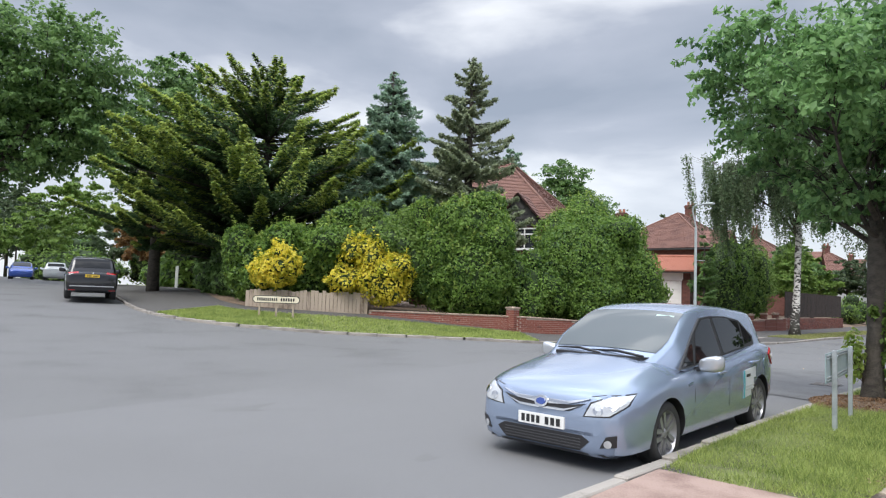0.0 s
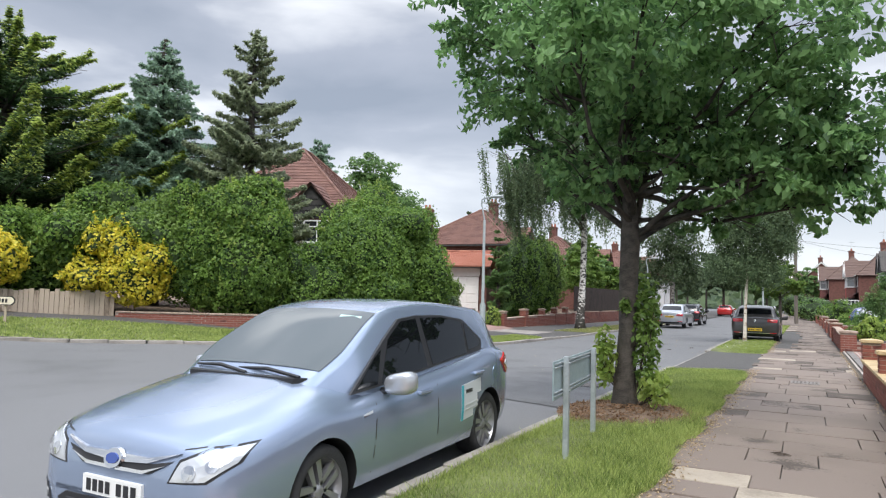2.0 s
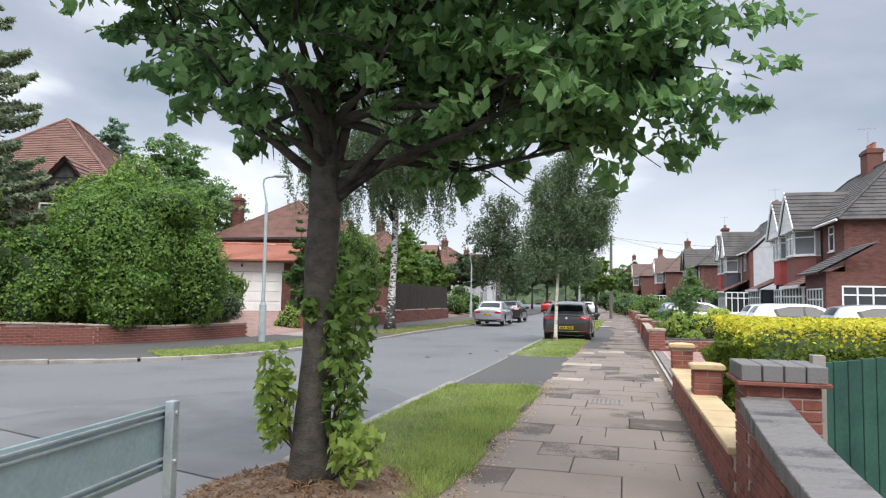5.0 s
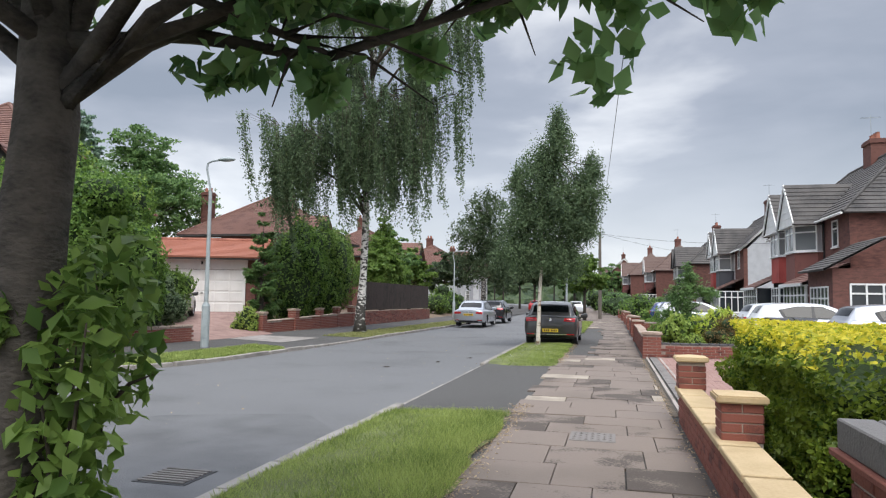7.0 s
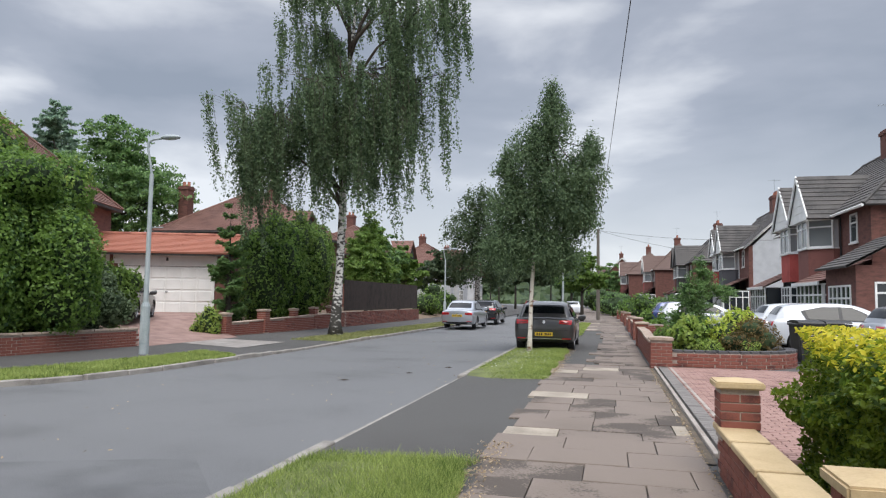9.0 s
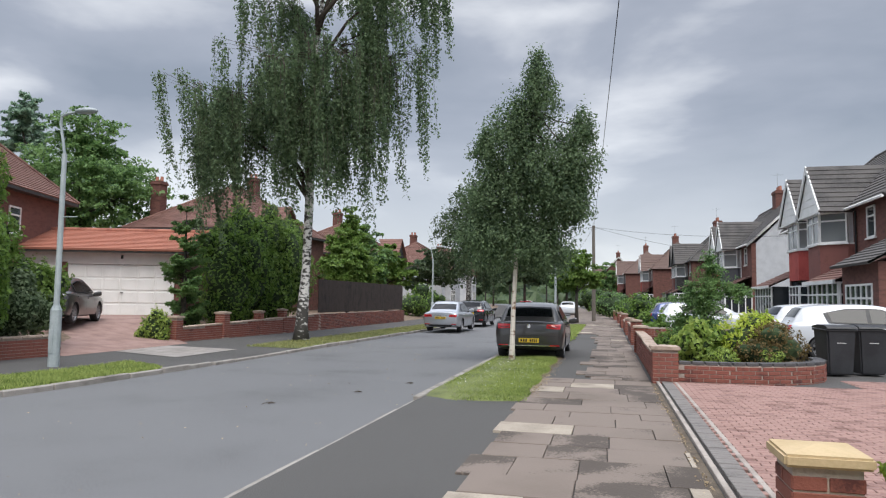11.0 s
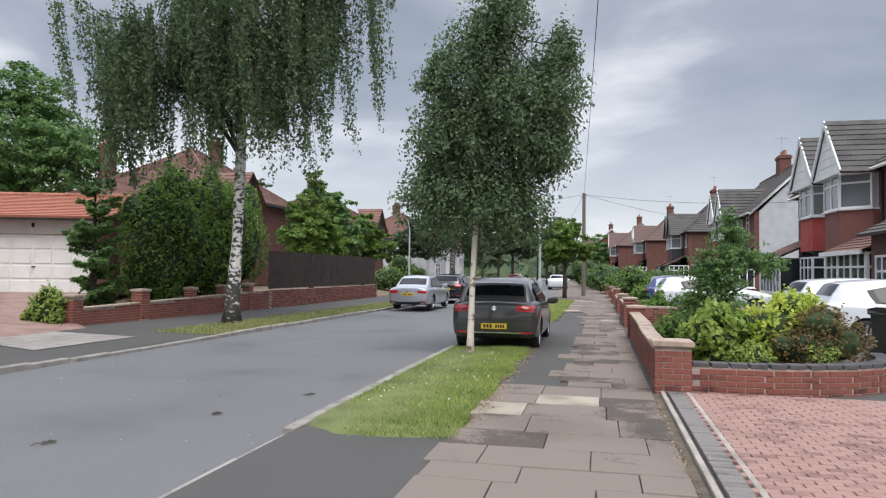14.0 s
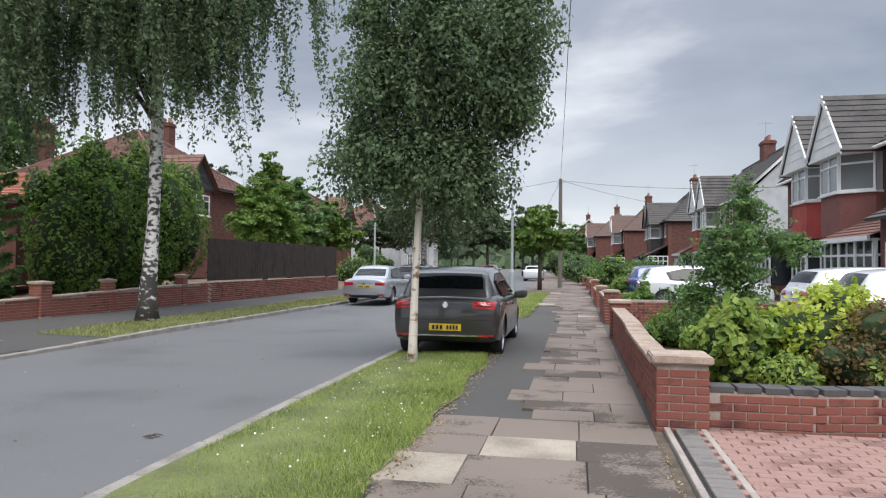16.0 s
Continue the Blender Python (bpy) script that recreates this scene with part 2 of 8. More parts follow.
LEAF_RUST = leafy("russet_leaf", (0.12, 0.06, 0.03), (0.3, 0.18, 0.07))


# ---- small builders ----
def link(name, mesh, material, parent=None, label="", smooth=False):
    ob = new(name, mesh)
    if material and not mesh.materials:
        mesh.materials.append(material)
    if smooth:
        mesh.polygons.foreach_set("use_smooth", [True] * len(mesh.polygons))
    if parent:
        ob.parent = parent
    if label:
        ob["label"] = label
    return ob


def part(name, bm, material, parent=None, label="", smooth=False):
    mesh = bpy.data.meshes.new(name)
    bm.to_mesh(mesh)
    bm.free()
    return link(name, mesh, material, parent, label, smooth)


def thing(name, m, label, category, group="", kind=""):
    ob = new(name)
    ob.matrix_world = m
    return tagged(ob, label, category, group, kind)


def bm_box(x0, y0, z0, x1, y1, z1, bevel=0.0, bm=None):
    bm = bm or bmesh.new()
    made = bmesh.ops.create_cube(bm, size=1)["verts"]
    for v in made:
        v.co = Vector((x0 + (v.co.x + 0.5) * (x1 - x0), y0 + (v.co.y + 0.5) * (y1 - y0), z0 + (v.co.z + 0.5) * (z1 - z0)))
    if bevel:
        edges = {e for v in made for e in v.link_edges}
        bmesh.ops.bevel(bm, geom=list(edges), offset=bevel, segments=1, affect="EDGES")
    return bm


def bm_poly(points, bm=None):
    bm = bm or bmesh.new()
    bm.faces.new([bm.verts.new(p) for p in points])
    return bm


def bm_prism(outline, axis, a, b, bm=None):
    """An outline of (u, v) carried along an axis from a to b: x: (y, z); y: (x, z); z: (x, y)."""
    bm = bm or bmesh.new()
    put = {"x": lambda u, v, w: (w, u, v), "y": lambda u, v, w: (u, w, v), "z": lambda u, v, w: (u, v, w)}[axis]
    lo = [bm.verts.new(put(u, v, a)) for u, v in outline]
    hi = [bm.verts.new(put(u, v, b)) for u, v in outline]
    k = len(outline)
    bm.faces.new(lo[::-1]), bm.faces.new(hi)
    for i in range(k):
        bm.faces.new((lo[i], lo[(i + 1) % k], hi[(i + 1) % k], hi[i]))
    bmesh.ops.recalc_face_normals(bm, faces=bm.faces)
    return bm


def bm_tube(points, radii, sides=8, bm=None):
    """A tapered tube along points."""
    bm = bm or bmesh.new()
    rings = []
    pts = [Vector(p) for p in points]
    for i, p in enumerate(pts):
        d = (pts[min(i + 1, len(pts) - 1)] - pts[max(i - 1, 0)]).normalized()
        a = d.orthogonal().normalized() if abs(d.z) < 0.99 else Vector((1, 0, 0))
        b = d.cross(a)
        rings.append([bm.verts.new(p + radii[i] * (math.cos(k * math.tau / sides) * a + math.sin(k * math.tau / sides) * b)) for k in range(sides)])
    for q, r in zip(rings, rings[1:]):
        best = min(range(sides), key=lambda s: (q[0].co - r[s].co).length)
        for k in range(sides):
            bm.faces.new((q[k], q[(k + 1) % sides], r[(best + k + 1) % sides], r[(best + k) % sides]))
    bm.faces.new(rings[0][::-1]), bm.faces.new(rings[-1])
    return bm


def step(a, b, v):
    u = min(1.0, max(0.0, (v - a) / (b - a)))
    return u * u * (3 - 2 * u)


RISE_X, RISE_Z = (-130, -60, -33, -17, -12), (2.6, 1.45, 0.8, 0.1, 0.0)


def height(x, y):
    """Road level: the side road climbs to the west, and the corner falls a little to the south."""
    return float(np.interp(x, RISE_X, RISE_Z)) * (1 - 0.85 * step(20, 31, y)) + corner_fall(y) * step(-12, -7, x)


def corner_fall(y):
    return -0.10 * (1 - step(4.2, 9.2, y))


def bend(y):
    """The street swings gently to the west further on."""
    return -0.0007 * max(0.0, y - 55) ** 2


def leaf_cloud(name, pos, out, size, material, parent, label="", flat=0.5, long=1.7, droop=0.0, seed=1):
    """Many small folded leaves at pos, facing roughly out, as one mesh."""
    rng = np.random.default_rng(seed)
    k = len(pos)
    nrm = out + rng.normal(0, flat, (k, 3))
    nrm /= np.linalg.norm(nrm, axis=1)[:, None] + 1e-9
    side = np.cross(nrm, rng.normal(0, 1, (k, 3)))
    if droop:
        side = np.cross(nrm, np.array([0, 0, 1.0]) + rng.normal(0, 1 - droop, (k, 3)))
    side /= np.linalg.norm(side, axis=1)[:, None] + 1e-9
    run = np.cross(side, nrm)
    s = size * rng.uniform(0.6, 1.35, (k, 1))
    v = np.empty((k, 4, 3))
    v[:, 0] = pos - run * s * long * 0.5
    v[:, 1] = pos + side * s * 0.5 + nrm * s * 0.12
    v[:, 2] = pos + run * s * long * 0.5 - nrm * s * 0.1
    v[:, 3] = pos - side * s * 0.5 + nrm * s * 0.12
    mesh = bpy.data.meshes.new(name)
    mesh.vertices.add(4 * k)
    mesh.vertices.foreach_set("co", v.ravel())
    tri = np.arange(k)[:, None] * 4 + np.array([0, 1, 2, 0, 2, 3])
    mesh.loops.add(6 * k)
    mesh.loops.foreach_set("vertex_index", tri.ravel().astype(np.int32))
    mesh.polygons.add(2 * k)
    mesh.polygons.foreach_set("loop_start", np.arange(0, 6 * k, 3, dtype=np.int32))
    mesh.update(calc_edges=True)
    return link(name, mesh, material, parent, label)


def lumps(k, centre, radii, rng, shell=0.55):
    """Places in an ellipsoid, gathered towards its skin, and their outward ways."""
    d = rng.normal(0, 1, (k, 3))
    d /= np.linalg.norm(d, axis=1)[:, None]
    r = rng.uniform(shell ** 3, 1, (k, 1)) ** (1 / 3)
    return np.array(centre) + d * r * np.array(radii), d


# ---- ground, road, verges, pavements ----
KERB_WALL = [  # the west kerb from the side road round the corner and up the street, each with the garden line behind it
    ((-120, 41.5), (-118, 47)), ((-60, 22), (-58.5, 26.8)), ((-40, 15.6), (-38.6, 20)), ((-28, 11.9), (-27.6, 15.6)), ((-23.5, 11.1), (-24.6, 14.9)),
    ((-20.6, 11.6), (-23.9, 14.8)), ((-18.9, 12.6), (-23.1, 15.5)), ((-17, 14.2), (-21.6, 17.5)), ((-14.8, 16.7), (-18.2, 19.6)), ((-12.8, 18.7), (-15.9, 21.3)), ((-11, 20.3), (-14.8, 23.4)),
    ((-9.75, 21.9), (-14.2, 25.8)), ((-9.15, 23.7), (-13.9, 28.2)), ((-8.9, 27), (-13.6, 30)), ((-8.75, 34), (-13.7, 34.6)), ((-8.65, 45), (-13.1, 45)), ((-8.6, 60), (-13.1, 60)),
    ((-10, 100), (-15, 100)), ((-16, 150), (-21, 150)), ((-35, 220), (-40, 220))]


def resample(pairs, gap):
    """The pairs at an even spacing along the first line, by a smooth curve."""
    rows = []
    pts = [np.array([*a, *b], float) for a, b in pairs]
    pts = [2 * pts[0] - pts[1], *pts, 2 * pts[-1] - pts[-2]]
    for p0, p1, p2, p3 in zip(pts, pts[1:], pts[2:], pts[3:]):
        n = max(1, int(np.linalg.norm(p2[:2] - p1[:2]) / gap))
        for i in range(n):
            u = i / n
            m1, m2 = (p2 - p0) / 2, (p3 - p1) / 2
            rows.append((2 * u**3 - 3 * u**2 + 1) * p1 + (u**3 - 2 * u**2 + u) * m1 + (3 * u**2 - 2 * u**3) * p2 + (u**3 - u**2) * m2)
    rows.append(pts[-2])
    return rows


WEST = resample(KERB_WALL, 0.9)


def sheet(name, xs, ys, lift, material, label="", category="", parent=None, rough=0.0):
    bm = bmesh.new()
    grid = [[bm.verts.new((x, y, height(x, y) + lift + rough * noise.noise((x * 1.3, y * 1.3, 0)))) for x in xs] for y in ys]
    for r, s in zip(grid, grid[1:]):
        for i in range(len(xs) - 1):
            bm.faces.new((r[i], r[i + 1], s[i + 1], s[i]))
    ob = part(name, bm, material, parent)
    if category:
        tagged(ob, label, category, kind="structure")
    return ob


span = lambda a, b, n: [a + (b - a) * i / n for i in range(n + 1)]
sheet("ground", span(-900, 900, 60), span(-300, 1500, 60), -0.9, TURF, "grassy open land reaching the horizon", "ground")
sheet("road", span(-130, -2.5, 130), span(-45, 230, 140), 0.0, ASPHALT, "dark grey asphalt street and junction", "road")


def bank(x):
    """How much the ground climbs from the kerb to the garden line, round the corner."""
    return 0.28 * (1 - step(-16, -11, x))


def ribbon(name, rows, a, b, lift, material, label, category, kind="structure"):
    """A strip between two fractions of the way from kerb to garden line."""
    bm = bmesh.new()
    line = []
    for r in rows:
        k, w = Vector(r[:2]), Vector(r[2:])
        la, lb = bank(k.x) * a, bank(k.x) * b
        p, q = k.lerp(w, a), k.lerp(w, b)
        mid = p.lerp(q, 0.5)
        line.append([bm.verts.new((v.x, v.y, height(v.x, v.y) + lift + e)) for v, e in ((p, la), (mid, (la + lb) / 2), (q, lb))])
    for r, s in zip(line, line[1:]):
        for i in range(2):
            bm.faces.new((r[i], r[i + 1], s[i + 1], s[i]))
    bmesh.ops.recalc_face_normals(bm, faces=bm.faces)
    for f in bm.faces:
        if f.normal.z < 0:
            f.normal_flip()
    return tagged(part(name, bm, material), label, category, kind=kind)


ribbon("pavement_west", WEST, 0.02, 1.02, 0.065, OLD_ASPHALT, "dark worn asphalt pavement beside the garden walls", "pavement")
on_street = lambda a, b: [r for r in WEST if r[0] > -30 and a <= r[1] <= b and r[0] > -19]
verge_a = [r for r in WEST if r[0] > -24.5 and r[1] < 19.0 and r[0] < -9.5]
verge_b = on_street(20.4, 28.6)
verge_c = on_street(34.0, 62.0)
for i, (rows, b) in enumerate(((verge_a, 0.74), (verge_b, 0.34), (verge_c, 0.40))):
    ribbon("verge_west_%d" % (i + 1), rows, 0.028, b, 0.073, TURF, "mown grass verge behind the kerb", "verge")
ribbon("drive_apron", on_street(29.3, 33.7), 0.3, 0.82, 0.078, surface("pale_concrete", (0.2, 0.18, 0.165), (0.34, 0.31, 0.285), 0.9, 3, 60, 0.4, stains=0.3), "pale worn concrete apron before the garage drive", "pavement")
# garden land behind the west wall
bm = bmesh.new()
back = []
for r in WEST:
    w = Vector(r[2:])
    d = (w - Vector(r[:2])).normalized()
    back.append([bm.verts.new((p.x, p.y, height(p.x, p.y) + e)) for p, e in ((w, 0.08 + bank(r[0])), (w + d * 2.5, 0.42), (Vector((min(w.x - 4, -26), max(w.y + 4, 40))), 0.55), (Vector((w.x - 90, w.y + 70)), 0.8))])
for r, s in zip(back, back[1:]):
    for i in range(3):
        bm.faces.new((r[i], r[i + 1], s[i + 1], s[i]))
tagged(part("garden_ground_west", bm, EARTH), "bare shaded soil of the front gardens", "garden", kind="structure")
# south side of the side road, beyond the junction
bm = bmesh.new()
far = [(-120, 33), (-60, 13.6), (-40, 7.2), (-32, 4.4), (-27, 1.5), (-24, -4), (-23, -40)]
line = [[bm.verts.new((x + dx, y + dy, height(x, y) + h)) for dx, dy, h in ((0, 0, 0), (-0.02, -0.05, 0.11), (-1, -12, 0.2), (-2, -40, 0.3))] for x, y in far]
for r, s in zip(line, line[1:]):
    for i in range(3):
        bm.faces.new((r[i], r[i + 1], s[i + 1], s[i]))
tagged(part("verge_south", bm, TURF), "mown grass verge across the side road", "verge", kind="structure")

# east side: kerb, verge, slabs
KX, PX, WX = -2.9, -1.2, 0.87
sheet("pavement_east", [KX + 0.1, PX, WX, 1.3], span(-40, 60, 50), 0.075, OLD_ASPHALT, "dark asphalt bed of the slabbed pavement", "pavement")
bm = bmesh.new()
rows = [[bm.verts.new((x + bend(y), y, 0.085)) for x in (KX + 0.1, PX, WX + 0.3)] for y in span(60, 230, 40)]
for r, s in zip(rows, rows[1:]):
    for i in range(2):
        bm.faces.new((r[i], r[i + 1], s[i + 1], s[i]))
tagged(part("pavement_far", bm, SLAB), "pale slabbed pavement further up the street", "pavement", kind="structure")
bm = bmesh.new()
rows = [[bm.verts.new((x + bend(y), y, z)) for x, z in ((1.2, 0.07), (5, 0.12), (60, 0.2))] for y in span(-40, 230, 60)]
for r, s in zip(rows, rows[1:]):
    for i in range(2):
        bm.faces.new((r[i], r[i + 1], s[i + 1], s[i]))
tagged(part("garden_ground_east", bm, OLD_ASPHALT), "asphalt and soil of the front gardens", "garden", kind="structure")
EAST_GRASS = ((5.9, 18.75), (25.3, 33.4), (41, 58))
for i, (a, b) in enumerate(EAST_GRASS):
    bm = bmesh.new()
    rows = [[bm.verts.new((x, y, 0.1 + corner_fall(y) + 0.02 * noise.noise((x * 2, y * 2, 3)) + h - 0.075 * (1 - min(1, (y - a) / 0.5)) - 0.075 * (1 - min(1, (b - y) / 0.5)))) for x, h in ((KX + 0.12, 0), (KX + 0.5, 0.03), (-2.0, 0.04), (PX - 0.35, 0.03), (PX + 0.05 * math.sin(y * 3), -0.005))] for y in span(a, b, int((b - a) * 3))]
    for r, s in zip(rows, rows[1:]):
        for j in range(4):
            bm.faces.new((r[j], r[j + 1], s[j + 1], s[j]))
    tagged(part("verge_east_%d" % (i + 1), bm, TURF), "bright mown grass verge between kerb and slabs", "verge", kind="structure")
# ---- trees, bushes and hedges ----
# CORE fills bushes solidly; its dark colour stands in for shade between the leaves
CORE = surface("painted_inner_shade", (0.012, 0.026, 0.009), (0.035, 0.06, 0.02), 0.95, 6, 40, 0.8)
BIRCH_BARK = surface("birch_bark", (0.42, 0.40, 0.37), (0.72, 0.70, 0.66), 0.8, 8, 60, 0.4)
TWIG = surface("dark_twig", (0.03, 0.022, 0.018), (0.09, 0.07, 0.055), 0.9, 8, 40, 0.3)


def birch_bark(name, pale, dark, peel, cracked):
    """White bark with black bands and diamonds, darker towards the cracked foot of an old tree."""
    m, n, l, b = nodes_of(name)
    tc, mp = n.new("ShaderNodeTexCoord"), n.new("ShaderNodeMapping")
    mp.inputs["Scale"].default_value = (4, 4, 7)
    l.new(tc.outputs["Object"], mp.inputs["Vector"])
    a = n.new("ShaderNodeTexNoise")
    a.inputs["Scale"].default_value, a.inputs["Detail"].default_value = 1.4, 8
    l.new(mp.outputs["Vector"], a.inputs["Vector"])
    r = n.new("ShaderNodeValToRGB")
    r.color_ramp.elements[0].position, r.color_ramp.elements[0].color = peel, (*dark, 1)
    r.color_ramp.elements[1].position, r.color_ramp.elements[1].color = peel + 0.1, (*pale, 1)
    sep, foot, less = n.new("ShaderNodeSeparateXYZ"), n.new("ShaderNodeMapRange"), n.new("ShaderNodeMath")
    foot.inputs["From Min"].default_value, foot.inputs["From Max"].default_value = 0.0, 1.9
    foot.inputs["To Min"].default_value, foot.inputs["To Max"].default_value = cracked, 0.0
    less.operation = "SUBTRACT"
    l.new(tc.outputs["Object"], sep.inputs["Vector"]); l.new(sep.outputs["Z"], foot.inputs["Value"])
    l.new(a.outputs["Fac"], less.inputs[0]); l.new(foot.outputs["Result"], less.inputs[1])
    l.new(less.outputs[0], r.inputs["Fac"])
    l.new(r.outputs["Color"], b.inputs["Base Color"])
    b.inputs["Roughness"].default_value = 0.8
    bp = n.new("ShaderNodeBump"); bp.inputs["Strength"].default_value = 0.5
    l.new(a.outputs["Fac"], bp.inputs["Height"]); l.new(bp.outputs["Normal"], b.inputs["Normal"])
    return m


OLD_BIRCH = birch_bark("old_birch_bark", (0.62, 0.60, 0.57), (0.05, 0.045, 0.04), 0.43, 0.17)
YOUNG_BIRCH = birch_bark("young_birch_bark", (0.66, 0.60, 0.53), (0.22, 0.12, 0.07), 0.35, 0.0)


def wave(p, f, s=0.0):
    return noise.noise(Vector(p) * f + Vector((s, s * 2, s * 3)))


def trunk_of(parent, points, radii, material, sides=12, name="trunk", knots=0.04):
    bm = bm_tube(points, radii, sides)
    for v in bm.verts:
        v.co += Vector((wave(v.co, 3, 5), wave(v.co, 3, 9), 0)) * knots
    return part(name, bm, material, parent, smooth=True)


def limbs_of(parent, fork, lump_list, r0, rng, material=None, twigs=5, rise=0.0):
    """Limbs from the fork to the heart of each clump, and twigs inside it."""
    bm = bmesh.new()
    for cx, cy, cz, rx, ry, rz in lump_list:
        a, b = Vector(fork) - Vector((0, 0, rng.uniform(0, rise))), Vector((cx, cy, cz))
        d = (b - a).length
        mid = a.lerp(b, 0.5) + Vector((rng.normal(0, 0.07), rng.normal(0, 0.07), -0.04)) * d
        q1 = a.lerp(mid, 0.5) + Vector((0, 0, 0.03 * d))
        bm_tube([a, q1, mid, b], [r0, r0 * 0.75, r0 * 0.5, r0 * 0.22], 7, bm)
        for _ in range(twigs):
            w = rng.normal(0, 1, 3)
            w = w / np.linalg.norm(w) * np.array((rx, ry, rz)) * 0.85
            s = b.lerp(mid, rng.uniform(0.0, 0.8))
            e = b + Vector(w)
            bm_tube([s, s.lerp(e, 0.5) + Vector((0, 0, 0.06 * d)), e], [r0 * 0.3, r0 * 0.17, r0 * 0.05], 5, bm)
    return part("limb_framework", bm, material or TWIG, parent, smooth=True)


def broadleaf(m, label, trunk, radii, lump_list, count, size, leaf, seed, bark=BARK, limb=0.1, name="tree", droop=0.0, shell=0.35, limb_bark=None, twigs=6, rise=0.0):
    """A tree: tapered trunk, limbs, and a crown of small leaves in uneven clumps."""
    rng = np.random.default_rng(seed)
    ob = thing(name, m, label, "tree")
    trunk_of(ob, trunk, radii, bark)
    limbs_of(ob, trunk[-1], lump_list, limb, rng, limb_bark or bark, twigs, rise)
    vol = np.array([l[3] * l[4] * l[5] for l in lump_list]) ** 0.8
    pos, out = [], []
    for l, k in zip(lump_list, (vol / vol.sum() * count).astype(int)):
        # each clump breaks into sprays so that gaps show between them
        n = max(10, k // 45)
        heads, ways = lumps(n, l[:3], l[3:], rng, shell)
        which = rng.integers(0, n, k)
        reach = (0.30 * min(l[3:]) + 0.12) * rng.uniform(0.6, 1.2, n)[which][:, None]
        along = rng.uniform(-1, 1, (k, 1))
        ways = ways * (1, 1, 0.4) - (0, 0, 0.12)
        p = heads[which] + ways[which] * reach * (along - 0.35) + np.clip(rng.normal(0, 0.26, (k, 3)), -0.55, 0.55) * reach * (1.15 - along * 0.6) * (1, 1, 0.5 + 1.6 * (droop > 0.3)) - (0, 0, 0.5 * (droop > 0.3)) * reach * (along + 1)
        pos.append(p); out.append((p - np.array(l[:3])) / np.array(l[3:]) * 0.6 + (0, 0, 0.5))
    leaf_cloud("crown", np.concatenate(pos), np.concatenate(out), size, leaf, ob, flat=0.6, seed=seed, droop=droop)
    return ob


def bush(m, label, lump_list, count, size, leaf, seed, name="bush", category="bush", square=0.0, long=1.7, flat=0.55, top_leaf=None, top_from=0.0, shoots=0, young_leaf=None):
    """A bush or hedge: a solid core coloured dark for the shade within, and a skin of leaves with dents and shoots."""
    rng = np.random.default_rng(seed)
    ob = thing(name, m, label, category)
    bm = bmesh.new()
    if not square:  # smaller heads of growth on each clump
        grown = list(lump_list)
        for cx, cy, cz, rx, ry, rz in lump_list:
            for _ in range(11):
                d = rng.normal(0, 1, 3)
                d /= np.linalg.norm(d)
                k = rng.uniform(0.25, 0.55)
                e = rng.uniform(0.66, 0.98)
                grown.append((cx + d[0] * rx * e, cy + d[1] * ry * e, cz + (0.1 + d[2]) * rz * e, rx * k, ry * k, rz * k * rng.uniform(0.8, 1.3)))
        lump_list = grown
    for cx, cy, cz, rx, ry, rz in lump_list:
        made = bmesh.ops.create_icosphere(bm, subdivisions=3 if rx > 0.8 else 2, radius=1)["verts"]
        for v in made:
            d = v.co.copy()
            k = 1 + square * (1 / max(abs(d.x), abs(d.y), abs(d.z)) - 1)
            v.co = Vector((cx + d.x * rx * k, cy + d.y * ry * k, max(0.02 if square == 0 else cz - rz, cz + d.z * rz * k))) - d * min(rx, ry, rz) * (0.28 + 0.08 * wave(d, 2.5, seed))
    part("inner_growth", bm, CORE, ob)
    area = np.array([(l[3] * l[4] + l[3] * l[5] + l[4] * l[5]) for l in lump_list])
    pos, out = [], []
    for l, k in zip(lump_list, (area / area.sum() * count).astype(int)):
        d = rng.normal(0, 1, (k, 3))
        d /= np.linalg.norm(d, axis=1)[:, None]
        q = 1 + square * (1 / np.abs(d).max(axis=1) - 1)
        dent = np.array([wave(v, 3.2, seed) + 0.5 * wave(v, 8, seed) for v in d])
        r = (q * (1 + (0.08 if square else 0.16) * dent) - rng.exponential(0.04, k) + 0.02 + (rng.random(k) < 0.06) * rng.uniform(0, 0.16, k) * (not square))[:, None]
        p = np.array(l[:3]) + d * r * np.array(l[3:])
        keep = p[:, 2] > 0.0
        pos.append(p[keep]); out.append((d / np.array(l[3:]) * min(l[3:]) + (0, 0, 0.25))[keep])
    apart = shoots > 0
    shoots = shoots or min(260, count // 60)
    if not square:  # loose young shoots that break the outline
        sp, so = [], []
        for l in lump_list:
            for _ in range(int(shoots * (l[3] * l[5]) / sum(a[3] * a[5] for a in lump_list))):
                d = rng.normal(0, 1, 3) + (0, 0, 0.5)
                d /= np.linalg.norm(d)
                root = np.array(l[:3]) + d * np.array(l[3:]) * 0.96
                way = d * 0.7 + (0, 0, 0.7) + rng.normal(0, 0.25, 3)
                n = int(rng.integers(7, 15))
                u = np.linspace(0, 1, n)[:, None]
                sp.append(root + way * u * size * rng.uniform(1.6, 3.6) + rng.normal(0, 0.3 * size, (n, 3)))
                so.append(np.tile(d + (0, 0, 0.4), (n, 1)))
        sp, so = np.concatenate(sp), np.concatenate(so)
        keep = sp[:, 2] > 0.1
        if not apart:
            pos.append(sp[keep]); out.append(so[keep])
        else:
            leaf_cloud("young_growth", sp[keep], so[keep], size * 0.85, young_leaf or leaf, ob, "paler young shoots", flat=0.7, seed=seed + 7, long=long)
    pos, out = np.concatenate(pos), np.concatenate(out)
